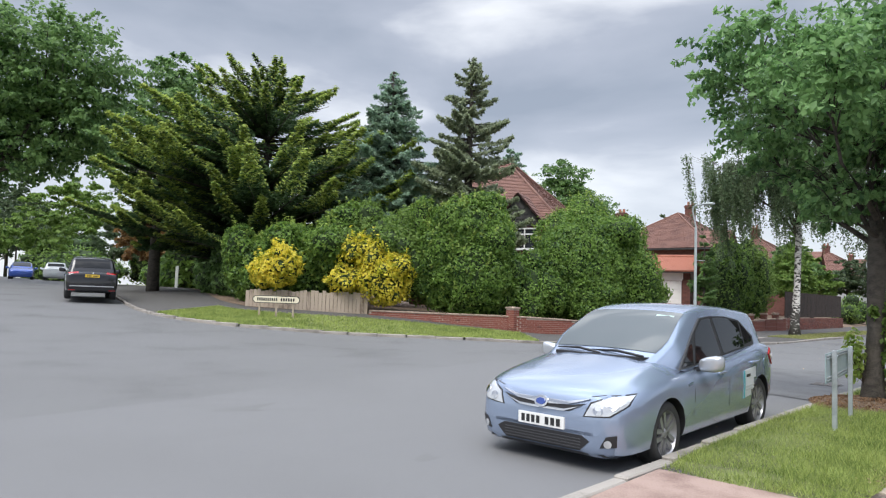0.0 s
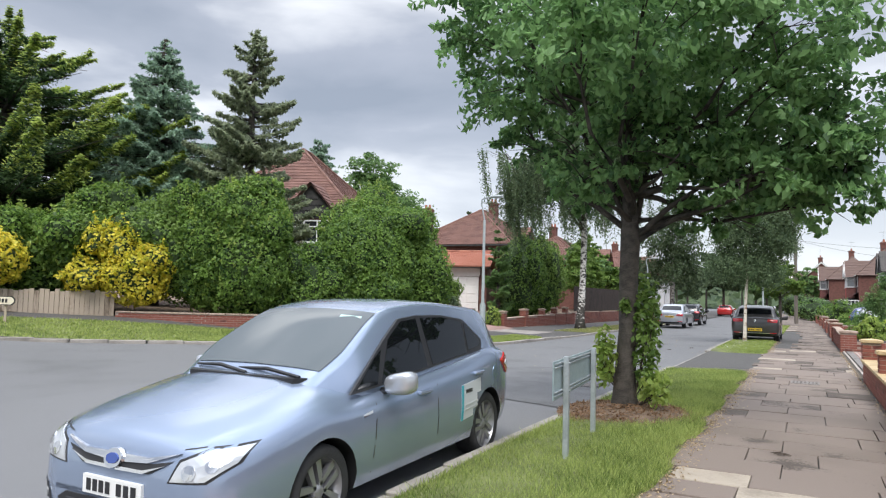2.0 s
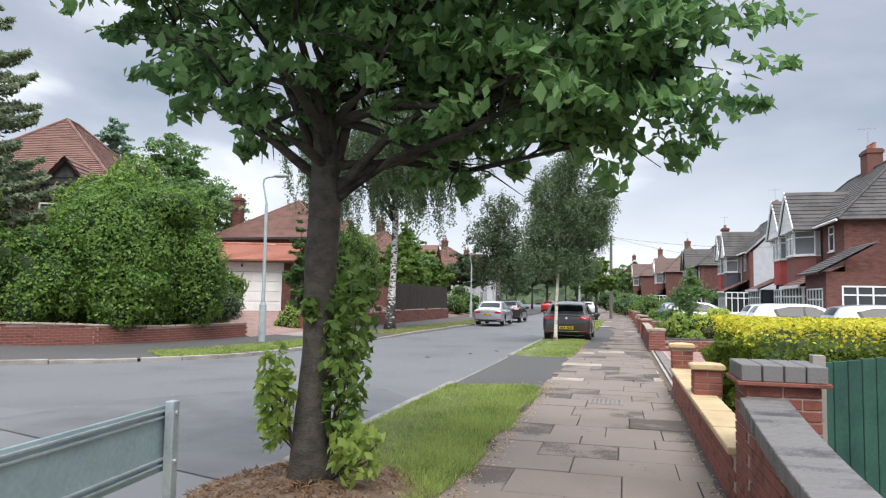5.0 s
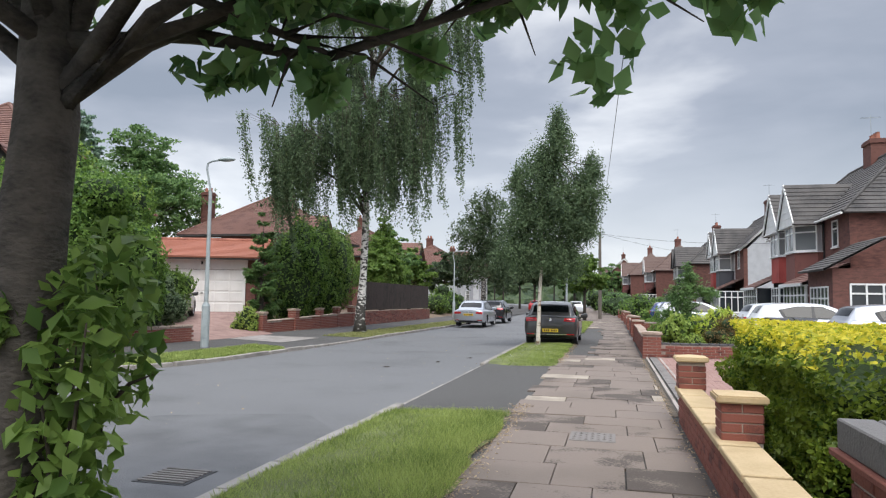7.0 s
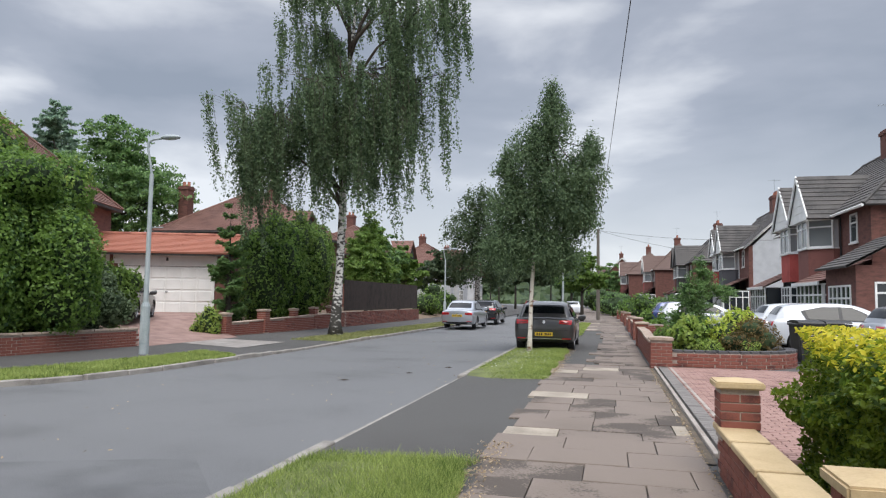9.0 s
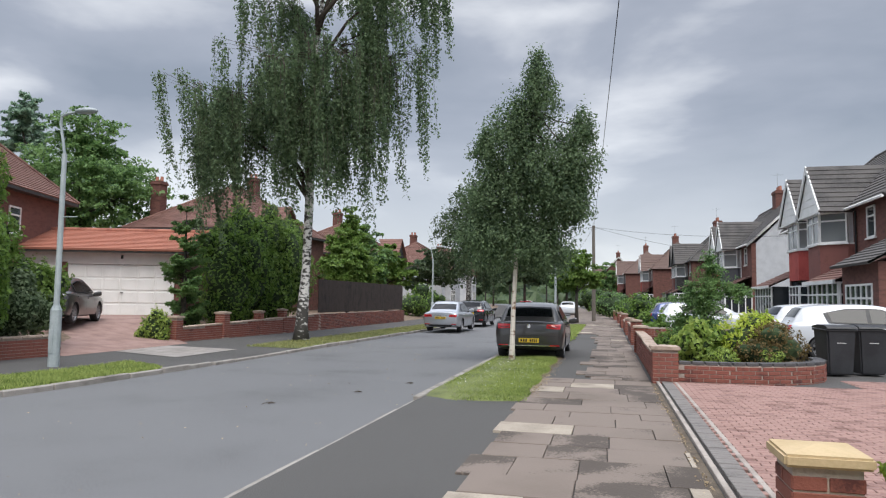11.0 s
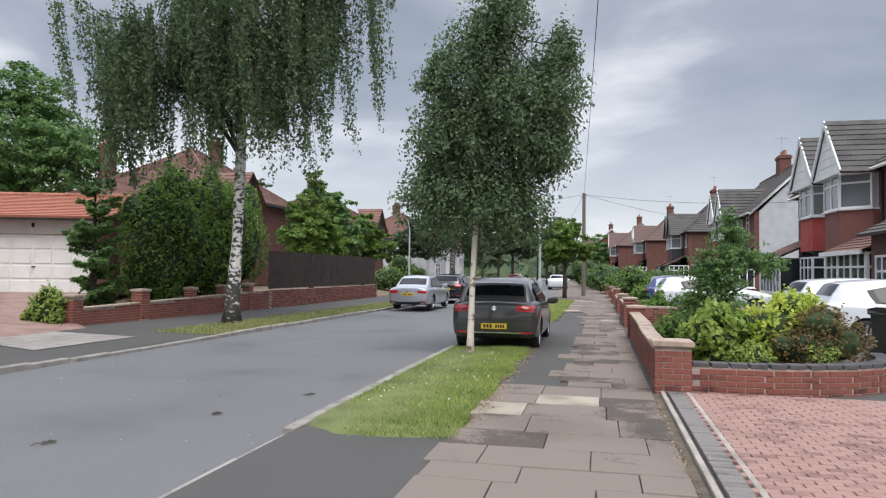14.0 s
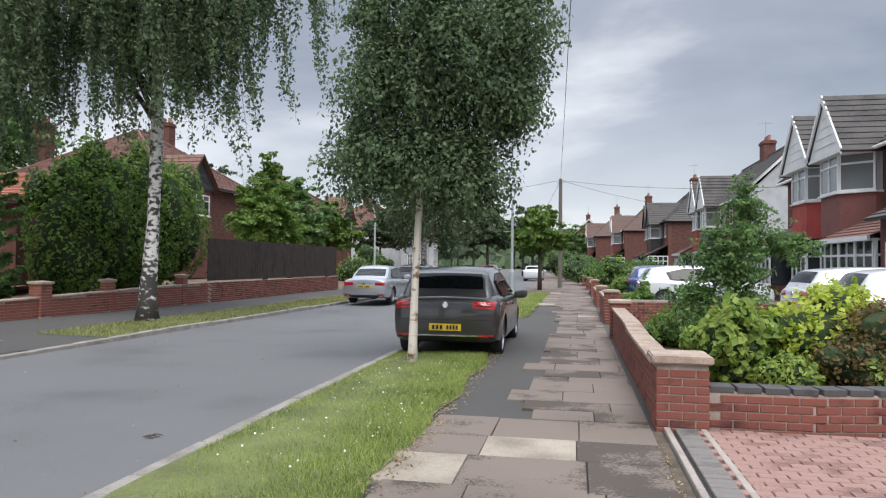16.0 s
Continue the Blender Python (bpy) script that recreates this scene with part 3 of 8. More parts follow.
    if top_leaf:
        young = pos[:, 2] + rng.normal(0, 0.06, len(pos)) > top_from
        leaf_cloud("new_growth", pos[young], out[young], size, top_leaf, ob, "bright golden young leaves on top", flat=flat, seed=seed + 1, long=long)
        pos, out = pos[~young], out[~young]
    leaf_cloud("foliage", pos, out, size, leaf, ob, flat=flat, seed=seed, long=long)
    return ob


def conifer(m, label, tall, wide, count, size, leaf, seed, name="conifer", low=0.1, rise=0.15, tiers=16, lean=0.0, per=9, gaps=0.25, tipped=0.0, hang=0.1, flat=0.5, broad=0.34, taper=0.75, girth=1.0, tip_leaf=None, crest=0.0):
    """A conifer: a straight stem, and tiers of boughs that carry flat sprays."""
    rng = np.random.default_rng(seed)
    ob = thing(name, m, label, "tree")
    trunk_of(ob, [(0, 0, -0.3), (0, 0, tall * 0.4), (0, 0, tall * 0.98)], [0.028 * tall * girth, 0.018 * tall * girth, 0.01], BARK, 9)
    bm = bmesh.new()
    pos, out, ends = [], [], []
    boughs = []
    for i in range(tiers):
        f = i / (tiers - 1)
        z = tall * (low + (0.97 - low) * f ** 0.9)
        reach = wide * (1 - f) ** taper * (0.6 + 0.4 * min(1, f * 5)) + 0.25
        for k in range(max(3, int(per * (1 - 0.5 * f)))):
            if rng.random() < gaps:
                continue
            a = rng.uniform(0, math.tau)
            boughs.append((z + rng.normal(0, 0.25), a, reach * rng.uniform(0.65, 1.2)))
    total = sum(b[2] ** 1.4 for b in boughs)
    for z, a, r in boughs:
        d = np.array((math.cos(a), math.sin(a), 0))
        s = np.array((-d[1], d[0], 0))
        k = int(count * r ** 1.4 / total) + 4
        u = rng.uniform(0.12, 1, k) ** 0.75
        twig = rng.integers(0, 9, k)
        lane = (twig - 4) / 4
        half = broad * r * (1.1 - u) * (lane + rng.normal(0, 0.09, k))
        zz = z + rise * r * u + tipped * r * u**3 - hang * np.abs(half) + rng.normal(0, 0.05, k) * (0.5 + r * 0.1)
        pos.append(d * (r * u)[:, None] + s * half[:, None] + np.stack([0 * zz, 0 * zz, zz], 1))
        out.append(np.tile((0, 0, 1.0), (k, 1)) + d * 0.35)
        ends.append((u + rng.normal(0, 0.1, k) > 0.8) & (rng.random(k) < 0.75) | (zz > np.median(zz)) & (u > 0.5) & (rng.random(k) < crest))
        bm_tube([(0, 0, z), tuple(d * r * 0.5 + (0, 0, z + rise * r * 0.5)), tuple(d * r * 0.9 + (0, 0, z + rise * r * 0.9))], [0.012 * tall ** 0.7, 0.03, 0.01], 4, bm)
    part("limb_framework", bm, BARK, ob)
    pos, out, ends = np.concatenate(pos), np.concatenate(out), np.concatenate(ends)
    if tip_leaf:
        leaf_cloud("tip_growth", pos[ends] + (0, 0, 0.05), out[ends], size, tip_leaf, ob, "yellow-green tips of the sprays", flat=flat, seed=seed + 3, long=2.8)
        pos, out = pos[~ends], out[~ends]
    leaf_cloud("crown", pos, out, size, leaf, ob, flat=flat, seed=seed, long=2.8)
    return ob


def weeping_birch(m, label, trunk, radii, heads, strands, size, seed):
    """An old birch: limbs that arch over, and long strands of small leaves hanging from them."""
    rng = np.random.default_rng(seed)
    ob = thing("silver_birch", m, label, "tree")
    trunk_of(ob, trunk, radii, OLD_BIRCH, 14, knots=0.05)
    bm2 = bmesh.new()
    pos = []
    share = np.array([h[6] for h in heads], float)
    for (x0, z0, cx, cy, cz, r, w, drop) in heads:
        lock = 0
        a, b = Vector((x0, 0, z0)), Vector((cx, cy, cz))
        mid = a.lerp(b, 0.55) + Vector((0, 0, 0.16 * (b - a).length))
        part("limb", bm_tube([a, a.lerp(mid, 0.5) + Vector((0, 0, 0.3)), mid, b], [0.09, 0.07, 0.05, 0.025], 6), TWIG, ob, smooth=True)
        for _ in range(int(strands * w / share.sum())):
            if lock == 0:
                o = np.clip(rng.normal(0, 0.5, 3), -0.95, 0.95) * (r, r, 0.45 * r)
                lock, sway, lean_ = int(rng.integers(5, 10)), rng.normal(0, 0.07, 2) + (0.05, 0), drop * rng.uniform(0.4, 0.97)
            lock -= 1
            top = np.array(b) + o + rng.normal(0, 0.14, 3)
            ln = lean_ * rng.uniform(0.6, 1.05)
            k = int(ln * 34) + 8
            u = np.sort(rng.uniform(0, 1, k))
            p = np.stack([top[0] + sway[0] * ln * u**1.5, top[1] + sway[1] * ln * u**1.5, top[2] - ln * u], 1)
            pos.append(p + np.clip(rng.normal(0, 0.06, (k, 3)), -0.12, 0.12))
            if rng.random() < 0.5:
                bm_tube([tuple(Vector(b).lerp(Vector(top), 0.3)), tuple(top), tuple(p[-1])], [0.012, 0.009, 0.003], 3, bm2)
    part("twig_curtain", bm2, TWIG, ob)
    pos = np.concatenate(pos)
    leaf_cloud("crown", pos, np.tile((0, 0, 0.15), (len(pos), 1)), size, LEAF_BIRCH, ob, flat=1.0, seed=seed, droop=0.4)
    return ob


# street tree beside the pavement
tree1 = broadleaf(pose(-2.22, 11.95, 0.1) @ Matrix.Scale(0.88, 4), "broad dark green street tree with shoots round its trunk", [(0, 0, -0.1), (-0.02, 0, 0.25), (0.02, 0, 1.2), (0.03, 0, 2.0), (0.06, 0, 2.5), (0.02, 0, 3.3), (0.1, 0, 4.3)], [0.27, 0.185, 0.15, 0.145, 0.152, 0.10, 0.06],
    [(-1.5, -0.5, 4.9, 1.2, 1.2, 0.9), (-0.9, 0.5, 5.7, 1.4, 1.3, 1.1), (0.5, -1.5, 5.3, 1.5, 1.4, 1.1), (1.7, -0.1, 4.2, 1.4, 1.3, 0.9), (2.7, -0.1, 3.7, 1.1, 1.0, 0.7), (0.4, 0.2, 6.4, 1.7, 1.5, 1.1),
     (2.0, -1.1, 5.3, 1.3, 1.3, 1.0), (1.2, 0.7, 4.6, 1.3, 1.0, 0.8), (-1.5, -1.3, 6.0, 1.2, 1.2, 0.9), (0.1, -0.4, 4.3, 1.1, 1.0, 0.6), (-0.3, 0.5, 5.2, 1.2, 0.9, 0.9), (-0.2, -2.3, 5.0, 1.1, 1.1, 0.8), (-2.3, -0.9, 5.9, 0.8, 0.8, 0.6), (2.4, -0.7, 4.9, 0.9, 0.9, 0.7), (0.9, -0.7, 3.7, 0.9, 0.8, 0.5), (-0.8, -0.5, 3.9, 0.9, 0.8, 0.5), (1.9, -0.6, 3.35, 0.9, 0.8, 0.45), (-1.6, -0.1, 4.4, 0.8, 0.7, 0.5), (0.3, 0.3, 5.2, 1.2, 1.0, 0.8), (2.6, -0.3, 3.3, 1.1, 1.0, 0.5), (1.4, 0.2, 3.2, 1.1, 0.8, 0.5), (0.5, 0.2, 3.4, 1.0, 0.7, 0.5), (2.9, -0.2, 4.1, 0.8, 0.9, 0.6), (2.0, 0.3, 3.6, 1.1, 0.8, 0.6), (1.0, 0.1, 3.9, 1.2, 0.9, 0.7), (-0.5, -0.9, 3.4, 0.8, 0.7, 0.4), (2.4, 0.2, 3.0, 0.9, 0.8, 0.4), (1.3, 0.3, 2.8, 0.8, 0.7, 0.38), (3.0, 0.0, 3.2, 0.7, 0.7, 0.42), (-0.7, 0.1, 3.25, 0.7, 0.6, 0.4), (-1.5, 0.0, 4.0, 0.8, 0.7, 0.45)],
    39000, 0.078, LEAF_STREET, 11, limb=0.055, rise=1.8, droop=0.3, name="street_tree", limb_bark=BARK)
rng = np.random.default_rng(5)
for j, (x, y, z, r, h, k) in enumerate(((-0.26, -0.22, 0.8, 0.17, 0.48, 150), (0.3, -0.05, 1.05, 0.21, 0.85, 250), (0.45, -0.15, 0.38, 0.24, 0.28, 100), (0.2, 0.3, 1.5, 0.25, 0.6, 150), (0.02, -0.16, 1.55, 0.08, 0.12, 50))):
    k *= 2
    p, d = lumps(k, (x, y, z), (r, r, h), rng, 0.2)
    leaf_cloud("shoot", p, d * 0.5 + (0, 0, 0.4), 0.066, LEAF_SHOOT if j in (0, 2) else LEAF_BRIGHT, tree1, "young green shoots from the trunk", flat=0.6, seed=j, droop=0.3)
    bm = bmesh.new()
    for _ in range(6):
        e = p[rng.integers(0, k)]
        bm_tube([(x * 0.4, y * 0.4, max(0.05, z - h)), ((x + e[0]) / 2, (y + e[1]) / 2, (z - h * 0.5 + e[2]) / 2), tuple(e)], [0.014, 0.01, 0.004], 4, bm)
    part("shoot_stem", bm, TWIG, tree1)

# old weeping birch across the road
weeping_birch(pose(-10.43, 37.6, 0.07), "tall weeping silver birch with black-marked white trunk", [(0, 0, -0.2), (0.02, 0, 0.5), (0.12, 0, 2.5), (0.16, 0, 5.0), (0.1, 0, 8.0), (0.3, 0.2, 11.5), (0.6, 0.2, 15.0)], [0.36, 0.22, 0.165, 0.145, 0.12, 0.09, 0.03],
    [(0.15, 5.5, -3.6, -0.6, 8.8, 1.5, 1.2, 4.6), (0.15, 5.0, -2.0, -1.2, 8.6, 1.5, 1.3, 4.2), (0.1, 6.5, -0.4, -1.5, 9.8, 1.6, 1.4, 4.6), (0.1, 7.0, 1.3, -0.8, 10.2, 1.6, 1.4, 4.8), (0.1, 7.5, 3.0, 0.2, 10.0, 1.2, 0.9, 5.4),
     (0.2, 9.5, -1.2, 0.6, 12.6, 1.5, 1.2, 4.2), (0.3, 11, 1.8, 0.2, 14.0, 1.5, 1.2, 4.4), (0.3, 11.5, 4.0, 0.4, 13.6, 1.0, 0.7, 4.4), (0.3, 11, 0.2, -0.4, 14.8, 1.5, 1.1, 3.6), (0.15, 6.5, -0.6, 1.8, 9.4, 1.6, 1.0, 4.2), (0.2, 9, 2.6, -0.4, 12.0, 1.1, 0.8, 4.6), (0.3, 12, -1.9, -0.2, 14.6, 0.9, 0.6, 2.8), (0.1, 5.5, 0.1, -1.1, 8.0, 1.1, 1.1, 4.0), (0.12, 5.8, 1.5, -0.7, 8.4, 1.1, 1.0, 5.2), (0.12, 5.0, -3.1, -0.5, 7.4, 1.1, 1.0, 4.4)],
    1500, 0.063, 21)

# young birch in the verge
broadleaf(pose(-2.25, 31.95, 0.1) @ Matrix.Scale(0.96, 4), "slender young birch with pale peeling trunk", [(0, 0, -0.1), (0.01, 0, 0.3), (0.05, 0, 1.4), (0.1, 0, 2.7), (0.2, 0, 4.2), (0.45, 0, 6.5)], [0.11, 0.075, 0.065, 0.06, 0.045, 0.02],
    [(-0.75, 0, 3.3, 0.75, 0.8, 0.7), (0.2, 0.2, 3.3, 0.95, 0.9, 0.75), (1.3, 0.1, 4.2, 0.7, 0.8, 0.7), (0.9, 0, 3.0, 0.7, 0.8, 0.6), (-0.5, 0, 4.5, 0.8, 0.8, 0.8), (0.45, 0, 4.8, 0.95, 0.9, 0.9), (0.1, 0.1, 6.0, 0.85, 0.8, 0.9), (0.65, 0, 6.9, 0.6, 0.6, 0.75), (-0.7, 0, 5.6, 0.4, 0.5, 0.5), (0.6, 0, 7.7, 0.35, 0.35, 0.55), (1.5, 0, 5.3, 0.75, 0.75, 0.8), (1.35, 0.1, 4.3, 0.7, 0.7, 0.6), (1.75, 0, 6.0, 0.4, 0.45, 0.5)],
    78000, 0.046, LEAF_BIRCH, 31, bark=YOUNG_BIRCH, limb=0.035, name="young_birch", droop=0.35, limb_bark=TWIG)

# trees further up the street
broadleaf(pose(-13.2, 82, 0.2), "large drooping birch beside the far road", [(0, 0, 0), (0, 0, 4), (0, 0, 9)], [0.3, 0.22, 0.1], [(0, 0, 5.5, 3, 3, 2.2), (-1, 0, 8.5, 2.8, 3, 2.2), (1.2, 0, 8, 2.5, 2.6, 2.2), (0.4, 0, 11.5, 2.2, 2.2, 2), (2, 1, 4.5, 1.8, 2, 2), (-2.2, 0, 5, 1.5, 1.5, 2)], 16000, 0.16, LEAF_FAR, 41, bark=OLD_BIRCH, limb=0.08, droop=0.4, name="birch")
broadleaf(pose(-1.9, 62, 0.1), "small round green street tree", [(0, 0, 0), (0, 0, 1.4), (0, 0, 2.0)], [0.16, 0.12, 0.11], [(0, 0, 3.4, 1.5, 1.6, 1.1), (-0.8, 0, 2.8, 1.0, 1.1, 0.7), (0.9, 0, 2.9, 1.0, 1.1, 0.7), (0.2, 0, 4.2, 1.0, 1, 0.7)], 9000, 0.13, LEAF_BRIGHT, 42, limb=0.06, name="street_tree")
for j, (x, y, h, r, lf) in enumerate(((-9.5, 98, 8, 2.6, LEAF_FAR), (-6.3, 108, 9, 3.0, LEAF_FAR), (-14, 118, 10, 3.2, LEAF_FAR), (-20, 140, 11, 4, LEAF_FAR), (-12, 160, 11, 4.5, LEAF_FAR), (0, 150, 9, 3.5, LEAF_LIME), (-4.4, 96, 6, 2.0, LEAF_LIME), (-28, 178, 12, 5, LEAF_FAR))):
    broadleaf(pose(x, y, 0.1), "leafy green street tree far up the road", [(0, 0, 0), (0, 0, h * 0.3), (0, 0, h * 0.45)], [0.2, 0.15, 0.12], [(0, 0, h * 0.62, r, r, h * 0.2), (-r * 0.5, 0, h * 0.5, r * 0.6, r * 0.6, h * 0.14), (r * 0.5, 0.3, h * 0.52, r * 0.6, r * 0.6, h * 0.14), (0.2, 0, h * 0.84, r * 0.6, r * 0.6, h * 0.16)], 4500, 0.3, lf, 50 + j, limb=0.08, name="tree", twigs=3)

# corner garden: bushes over the fence and wall
gz = lambda x, y: height(x, y) + 0.4
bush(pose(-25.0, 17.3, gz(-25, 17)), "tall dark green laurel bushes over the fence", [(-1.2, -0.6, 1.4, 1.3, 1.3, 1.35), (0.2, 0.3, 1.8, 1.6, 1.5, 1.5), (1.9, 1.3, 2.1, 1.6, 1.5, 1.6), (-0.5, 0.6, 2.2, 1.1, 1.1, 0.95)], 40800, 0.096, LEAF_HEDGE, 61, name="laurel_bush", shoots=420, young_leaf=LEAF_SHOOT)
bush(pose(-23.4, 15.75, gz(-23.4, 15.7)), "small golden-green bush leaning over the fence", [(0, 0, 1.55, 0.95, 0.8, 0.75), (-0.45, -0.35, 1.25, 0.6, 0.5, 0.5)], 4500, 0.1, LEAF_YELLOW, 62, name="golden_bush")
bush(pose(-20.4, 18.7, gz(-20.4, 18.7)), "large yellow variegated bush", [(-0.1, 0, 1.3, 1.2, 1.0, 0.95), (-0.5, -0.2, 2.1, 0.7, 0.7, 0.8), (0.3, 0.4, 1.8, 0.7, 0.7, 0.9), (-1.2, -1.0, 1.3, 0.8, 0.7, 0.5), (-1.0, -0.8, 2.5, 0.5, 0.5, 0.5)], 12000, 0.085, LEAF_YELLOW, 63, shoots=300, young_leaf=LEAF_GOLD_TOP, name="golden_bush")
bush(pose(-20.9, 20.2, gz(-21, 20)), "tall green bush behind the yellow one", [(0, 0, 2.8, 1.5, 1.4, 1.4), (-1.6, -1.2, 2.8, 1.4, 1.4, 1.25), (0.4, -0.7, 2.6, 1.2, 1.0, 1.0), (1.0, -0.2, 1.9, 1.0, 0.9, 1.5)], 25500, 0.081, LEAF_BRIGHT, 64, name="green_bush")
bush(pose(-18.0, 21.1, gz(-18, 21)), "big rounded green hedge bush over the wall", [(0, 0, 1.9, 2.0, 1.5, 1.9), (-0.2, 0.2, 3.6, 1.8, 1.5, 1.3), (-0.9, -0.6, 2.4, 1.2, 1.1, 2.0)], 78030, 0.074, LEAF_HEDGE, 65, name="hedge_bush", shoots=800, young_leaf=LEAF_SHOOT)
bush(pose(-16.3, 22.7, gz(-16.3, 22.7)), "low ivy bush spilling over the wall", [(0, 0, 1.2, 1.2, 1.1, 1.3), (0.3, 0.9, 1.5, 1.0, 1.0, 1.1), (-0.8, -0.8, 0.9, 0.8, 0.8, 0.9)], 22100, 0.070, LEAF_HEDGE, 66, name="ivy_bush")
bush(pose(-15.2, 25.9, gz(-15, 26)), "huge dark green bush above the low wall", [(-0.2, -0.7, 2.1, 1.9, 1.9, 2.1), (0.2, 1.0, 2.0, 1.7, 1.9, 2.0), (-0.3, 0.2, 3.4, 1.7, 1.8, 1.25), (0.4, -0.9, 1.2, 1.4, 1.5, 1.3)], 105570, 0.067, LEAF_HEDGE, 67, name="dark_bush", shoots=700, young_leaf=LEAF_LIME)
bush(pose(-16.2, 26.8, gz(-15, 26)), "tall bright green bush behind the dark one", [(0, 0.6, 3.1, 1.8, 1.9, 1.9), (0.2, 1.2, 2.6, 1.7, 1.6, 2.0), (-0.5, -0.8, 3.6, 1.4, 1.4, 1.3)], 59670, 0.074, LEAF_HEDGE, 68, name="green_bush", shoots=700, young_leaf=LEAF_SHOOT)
bush(pose(-14.3, 29.2, gz(-14.3, 29)), "grey-green rounded shrub beside the drive", [(0, 0, 0.75, 0.75, 0.7, 0.75), (-0.3, -0.9, 0.8, 0.8, 0.8, 0.9), (-0.5, 0.1, 0.95, 0.7, 0.7, 0.8)], 9000, 0.06, LEAF_GREY, 69, name="shrub")
bush(pose(-14.4, 30.0, gz(-14.4, 30)), "round light green shrub beside the drive", [(0, 0, 1.1, 0.65, 0.65, 0.8)], 4500, 0.065, LEAF_BRIGHT, 70, name="shrub")

# conifers
conifer(pose(-32.3, 20.6, 1.0), "wide spreading cypress with layered yellow-tipped sprays", 12.6, 9.4, 170000, 0.1, LEAF_CYPRESS, 71, "cypress", 0.13, 0.08, 16, per=21, gaps=0.1, tipped=0.16, broad=0.15, taper=0.55, flat=0.3, tip_leaf=LEAF_TIP, crest=0.4)
conifer(pose(-37.2, 17.0, 1.0), "dark cypress over the pavement with bare trunk", 9.0, 4.8, 60000, 0.095, LEAF_CYPRESS, 72, "cypress", 0.28, 0.10, 9, per=12, gaps=0.1, tipped=0.1, taper=0.55, girth=1.5, flat=0.3, broad=0.2, tip_leaf=LEAF_TIP, crest=0.3)
conifer(pose(-26.3, 24.2, 0.8), "blue-green fir with drooping boughs", 12.4, 3.7, 52000, 0.1, LEAF_FIR, 73, "fir", 0.15, -0.05, 28, per=20, gaps=0.1, hang=0.7, flat=0.9)
conifer(pose(-21.9, 25.4, 0.7), "tall ragged fir with open branches", 12.8, 3.2, 44000, 0.1, LEAF_FIR2, 74, "fir", 0.1, 0.1, 22, per=15, gaps=0.3, tipped=0.1, hang=0.4, flat=0.9)
# big trees along the side road
broadleaf(pose(-53, 11.6, 1.2), "huge dark lime tree overhanging the side road", [(0, 0, 0), (0, 0, 3), (0, 0, 6)], [0.5, 0.4, 0.3], [(0, 0, 12, 5.5, 5.5, 4.5), (3.5, 2.5, 9.5, 4, 4, 3), (5, 3.5, 14, 4.5, 4.5, 4), (-2, 0, 9, 4, 4, 3), (3, -2, 16, 4, 4, 3), (6.5, 4.5, 10.5, 3, 3, 2.6)], 40000, 0.21, LEAF_LIME, 75, limb=0.22)
broadleaf(pose(-55, 26.5, 1.3), "large green tree behind the cypress", [(0, 0, 0), (0, 0, 4), (0, 0, 8)], [0.4, 0.3, 0.2], [(0, 0, 14, 4.5, 4.5, 4), (-2, -1, 10, 4, 4, 3.5), (3, 2, 11, 4, 4, 3.5), (0, 0, 17.5, 3, 3, 2.2), (-4, -3, 12, 3.5, 3.5, 3.5)], 21000, 0.23, LEAF_LIME, 76, limb=0.18)
for j, (x, y, h, r, lf) in enumerate(((-80, 36, 9, 4, LEAF_RUST), (-100, 30, 12, 6, LEAF_BRIGHT), (-110, 44, 11, 5, LEAF_FAR), (-68, 31, 8, 3, LEAF_RUST), (-85, 20, 8, 4, LEAF_BRIGHT), (-130, 36, 14, 7, LEAF_FAR), (-72, 15, 9, 4, LEAF_BRIGHT), (-44, 24, 10, 4, LEAF_LIME), (-40, 33, 13, 4.5, LEAF_FAR))):
    broadleaf(pose(x, y, 1.2), "leafy garden tree down the side road", [(0, 0, 0), (0, 0, h * 0.25), (0, 0, h * 0.4)], [0.22, 0.16, 0.12], [(0, 0, h * 0.6, r, r, h * 0.22), (-r * 0.6, 0, h * 0.45, r * 0.6, r * 0.6, h * 0.16), (r * 0.6, 0.3, h * 0.5, r * 0.6, r * 0.6, h * 0.18), (0.2, 0, h * 0.85, r * 0.6, r * 0.6, h * 0.15)], 4500, 0.32, lf, 80 + j, limb=0.1, name="tree", twigs=3)
# tall woodland closing the side road
for j, (x, y, h, r) in enumerate(((-138, 30, 20, 8), (-146, 50, 23, 9), (-128, 60, 19, 8), (-150, 40, 22, 8), (-100, 14, 17, 7))):
    broadleaf(pose(x, y, 1.2), "tall leafy tree closing the far side road", [(0, 0, 0), (0, 0, h * 0.25), (0, 0, h * 0.4)], [0.35, 0.26, 0.2], [(0, 0, h * 0.62, r, r, h * 0.22), (-r * 0.6, 0, h * 0.38, r * 0.7, r * 0.7, h * 0.2), (r * 0.6, 0.3, h * 0.4, r * 0.7, r * 0.7, h * 0.2), (0.2, 0, h * 0.85, r * 0.6, r * 0.6, h * 0.15)], 9000, 0.45, (LEAF_FAR, LEAF_BRIGHT, LEAF_LIME)[j % 3], 600 + j, limb=0.12, name="tree", twigs=3)
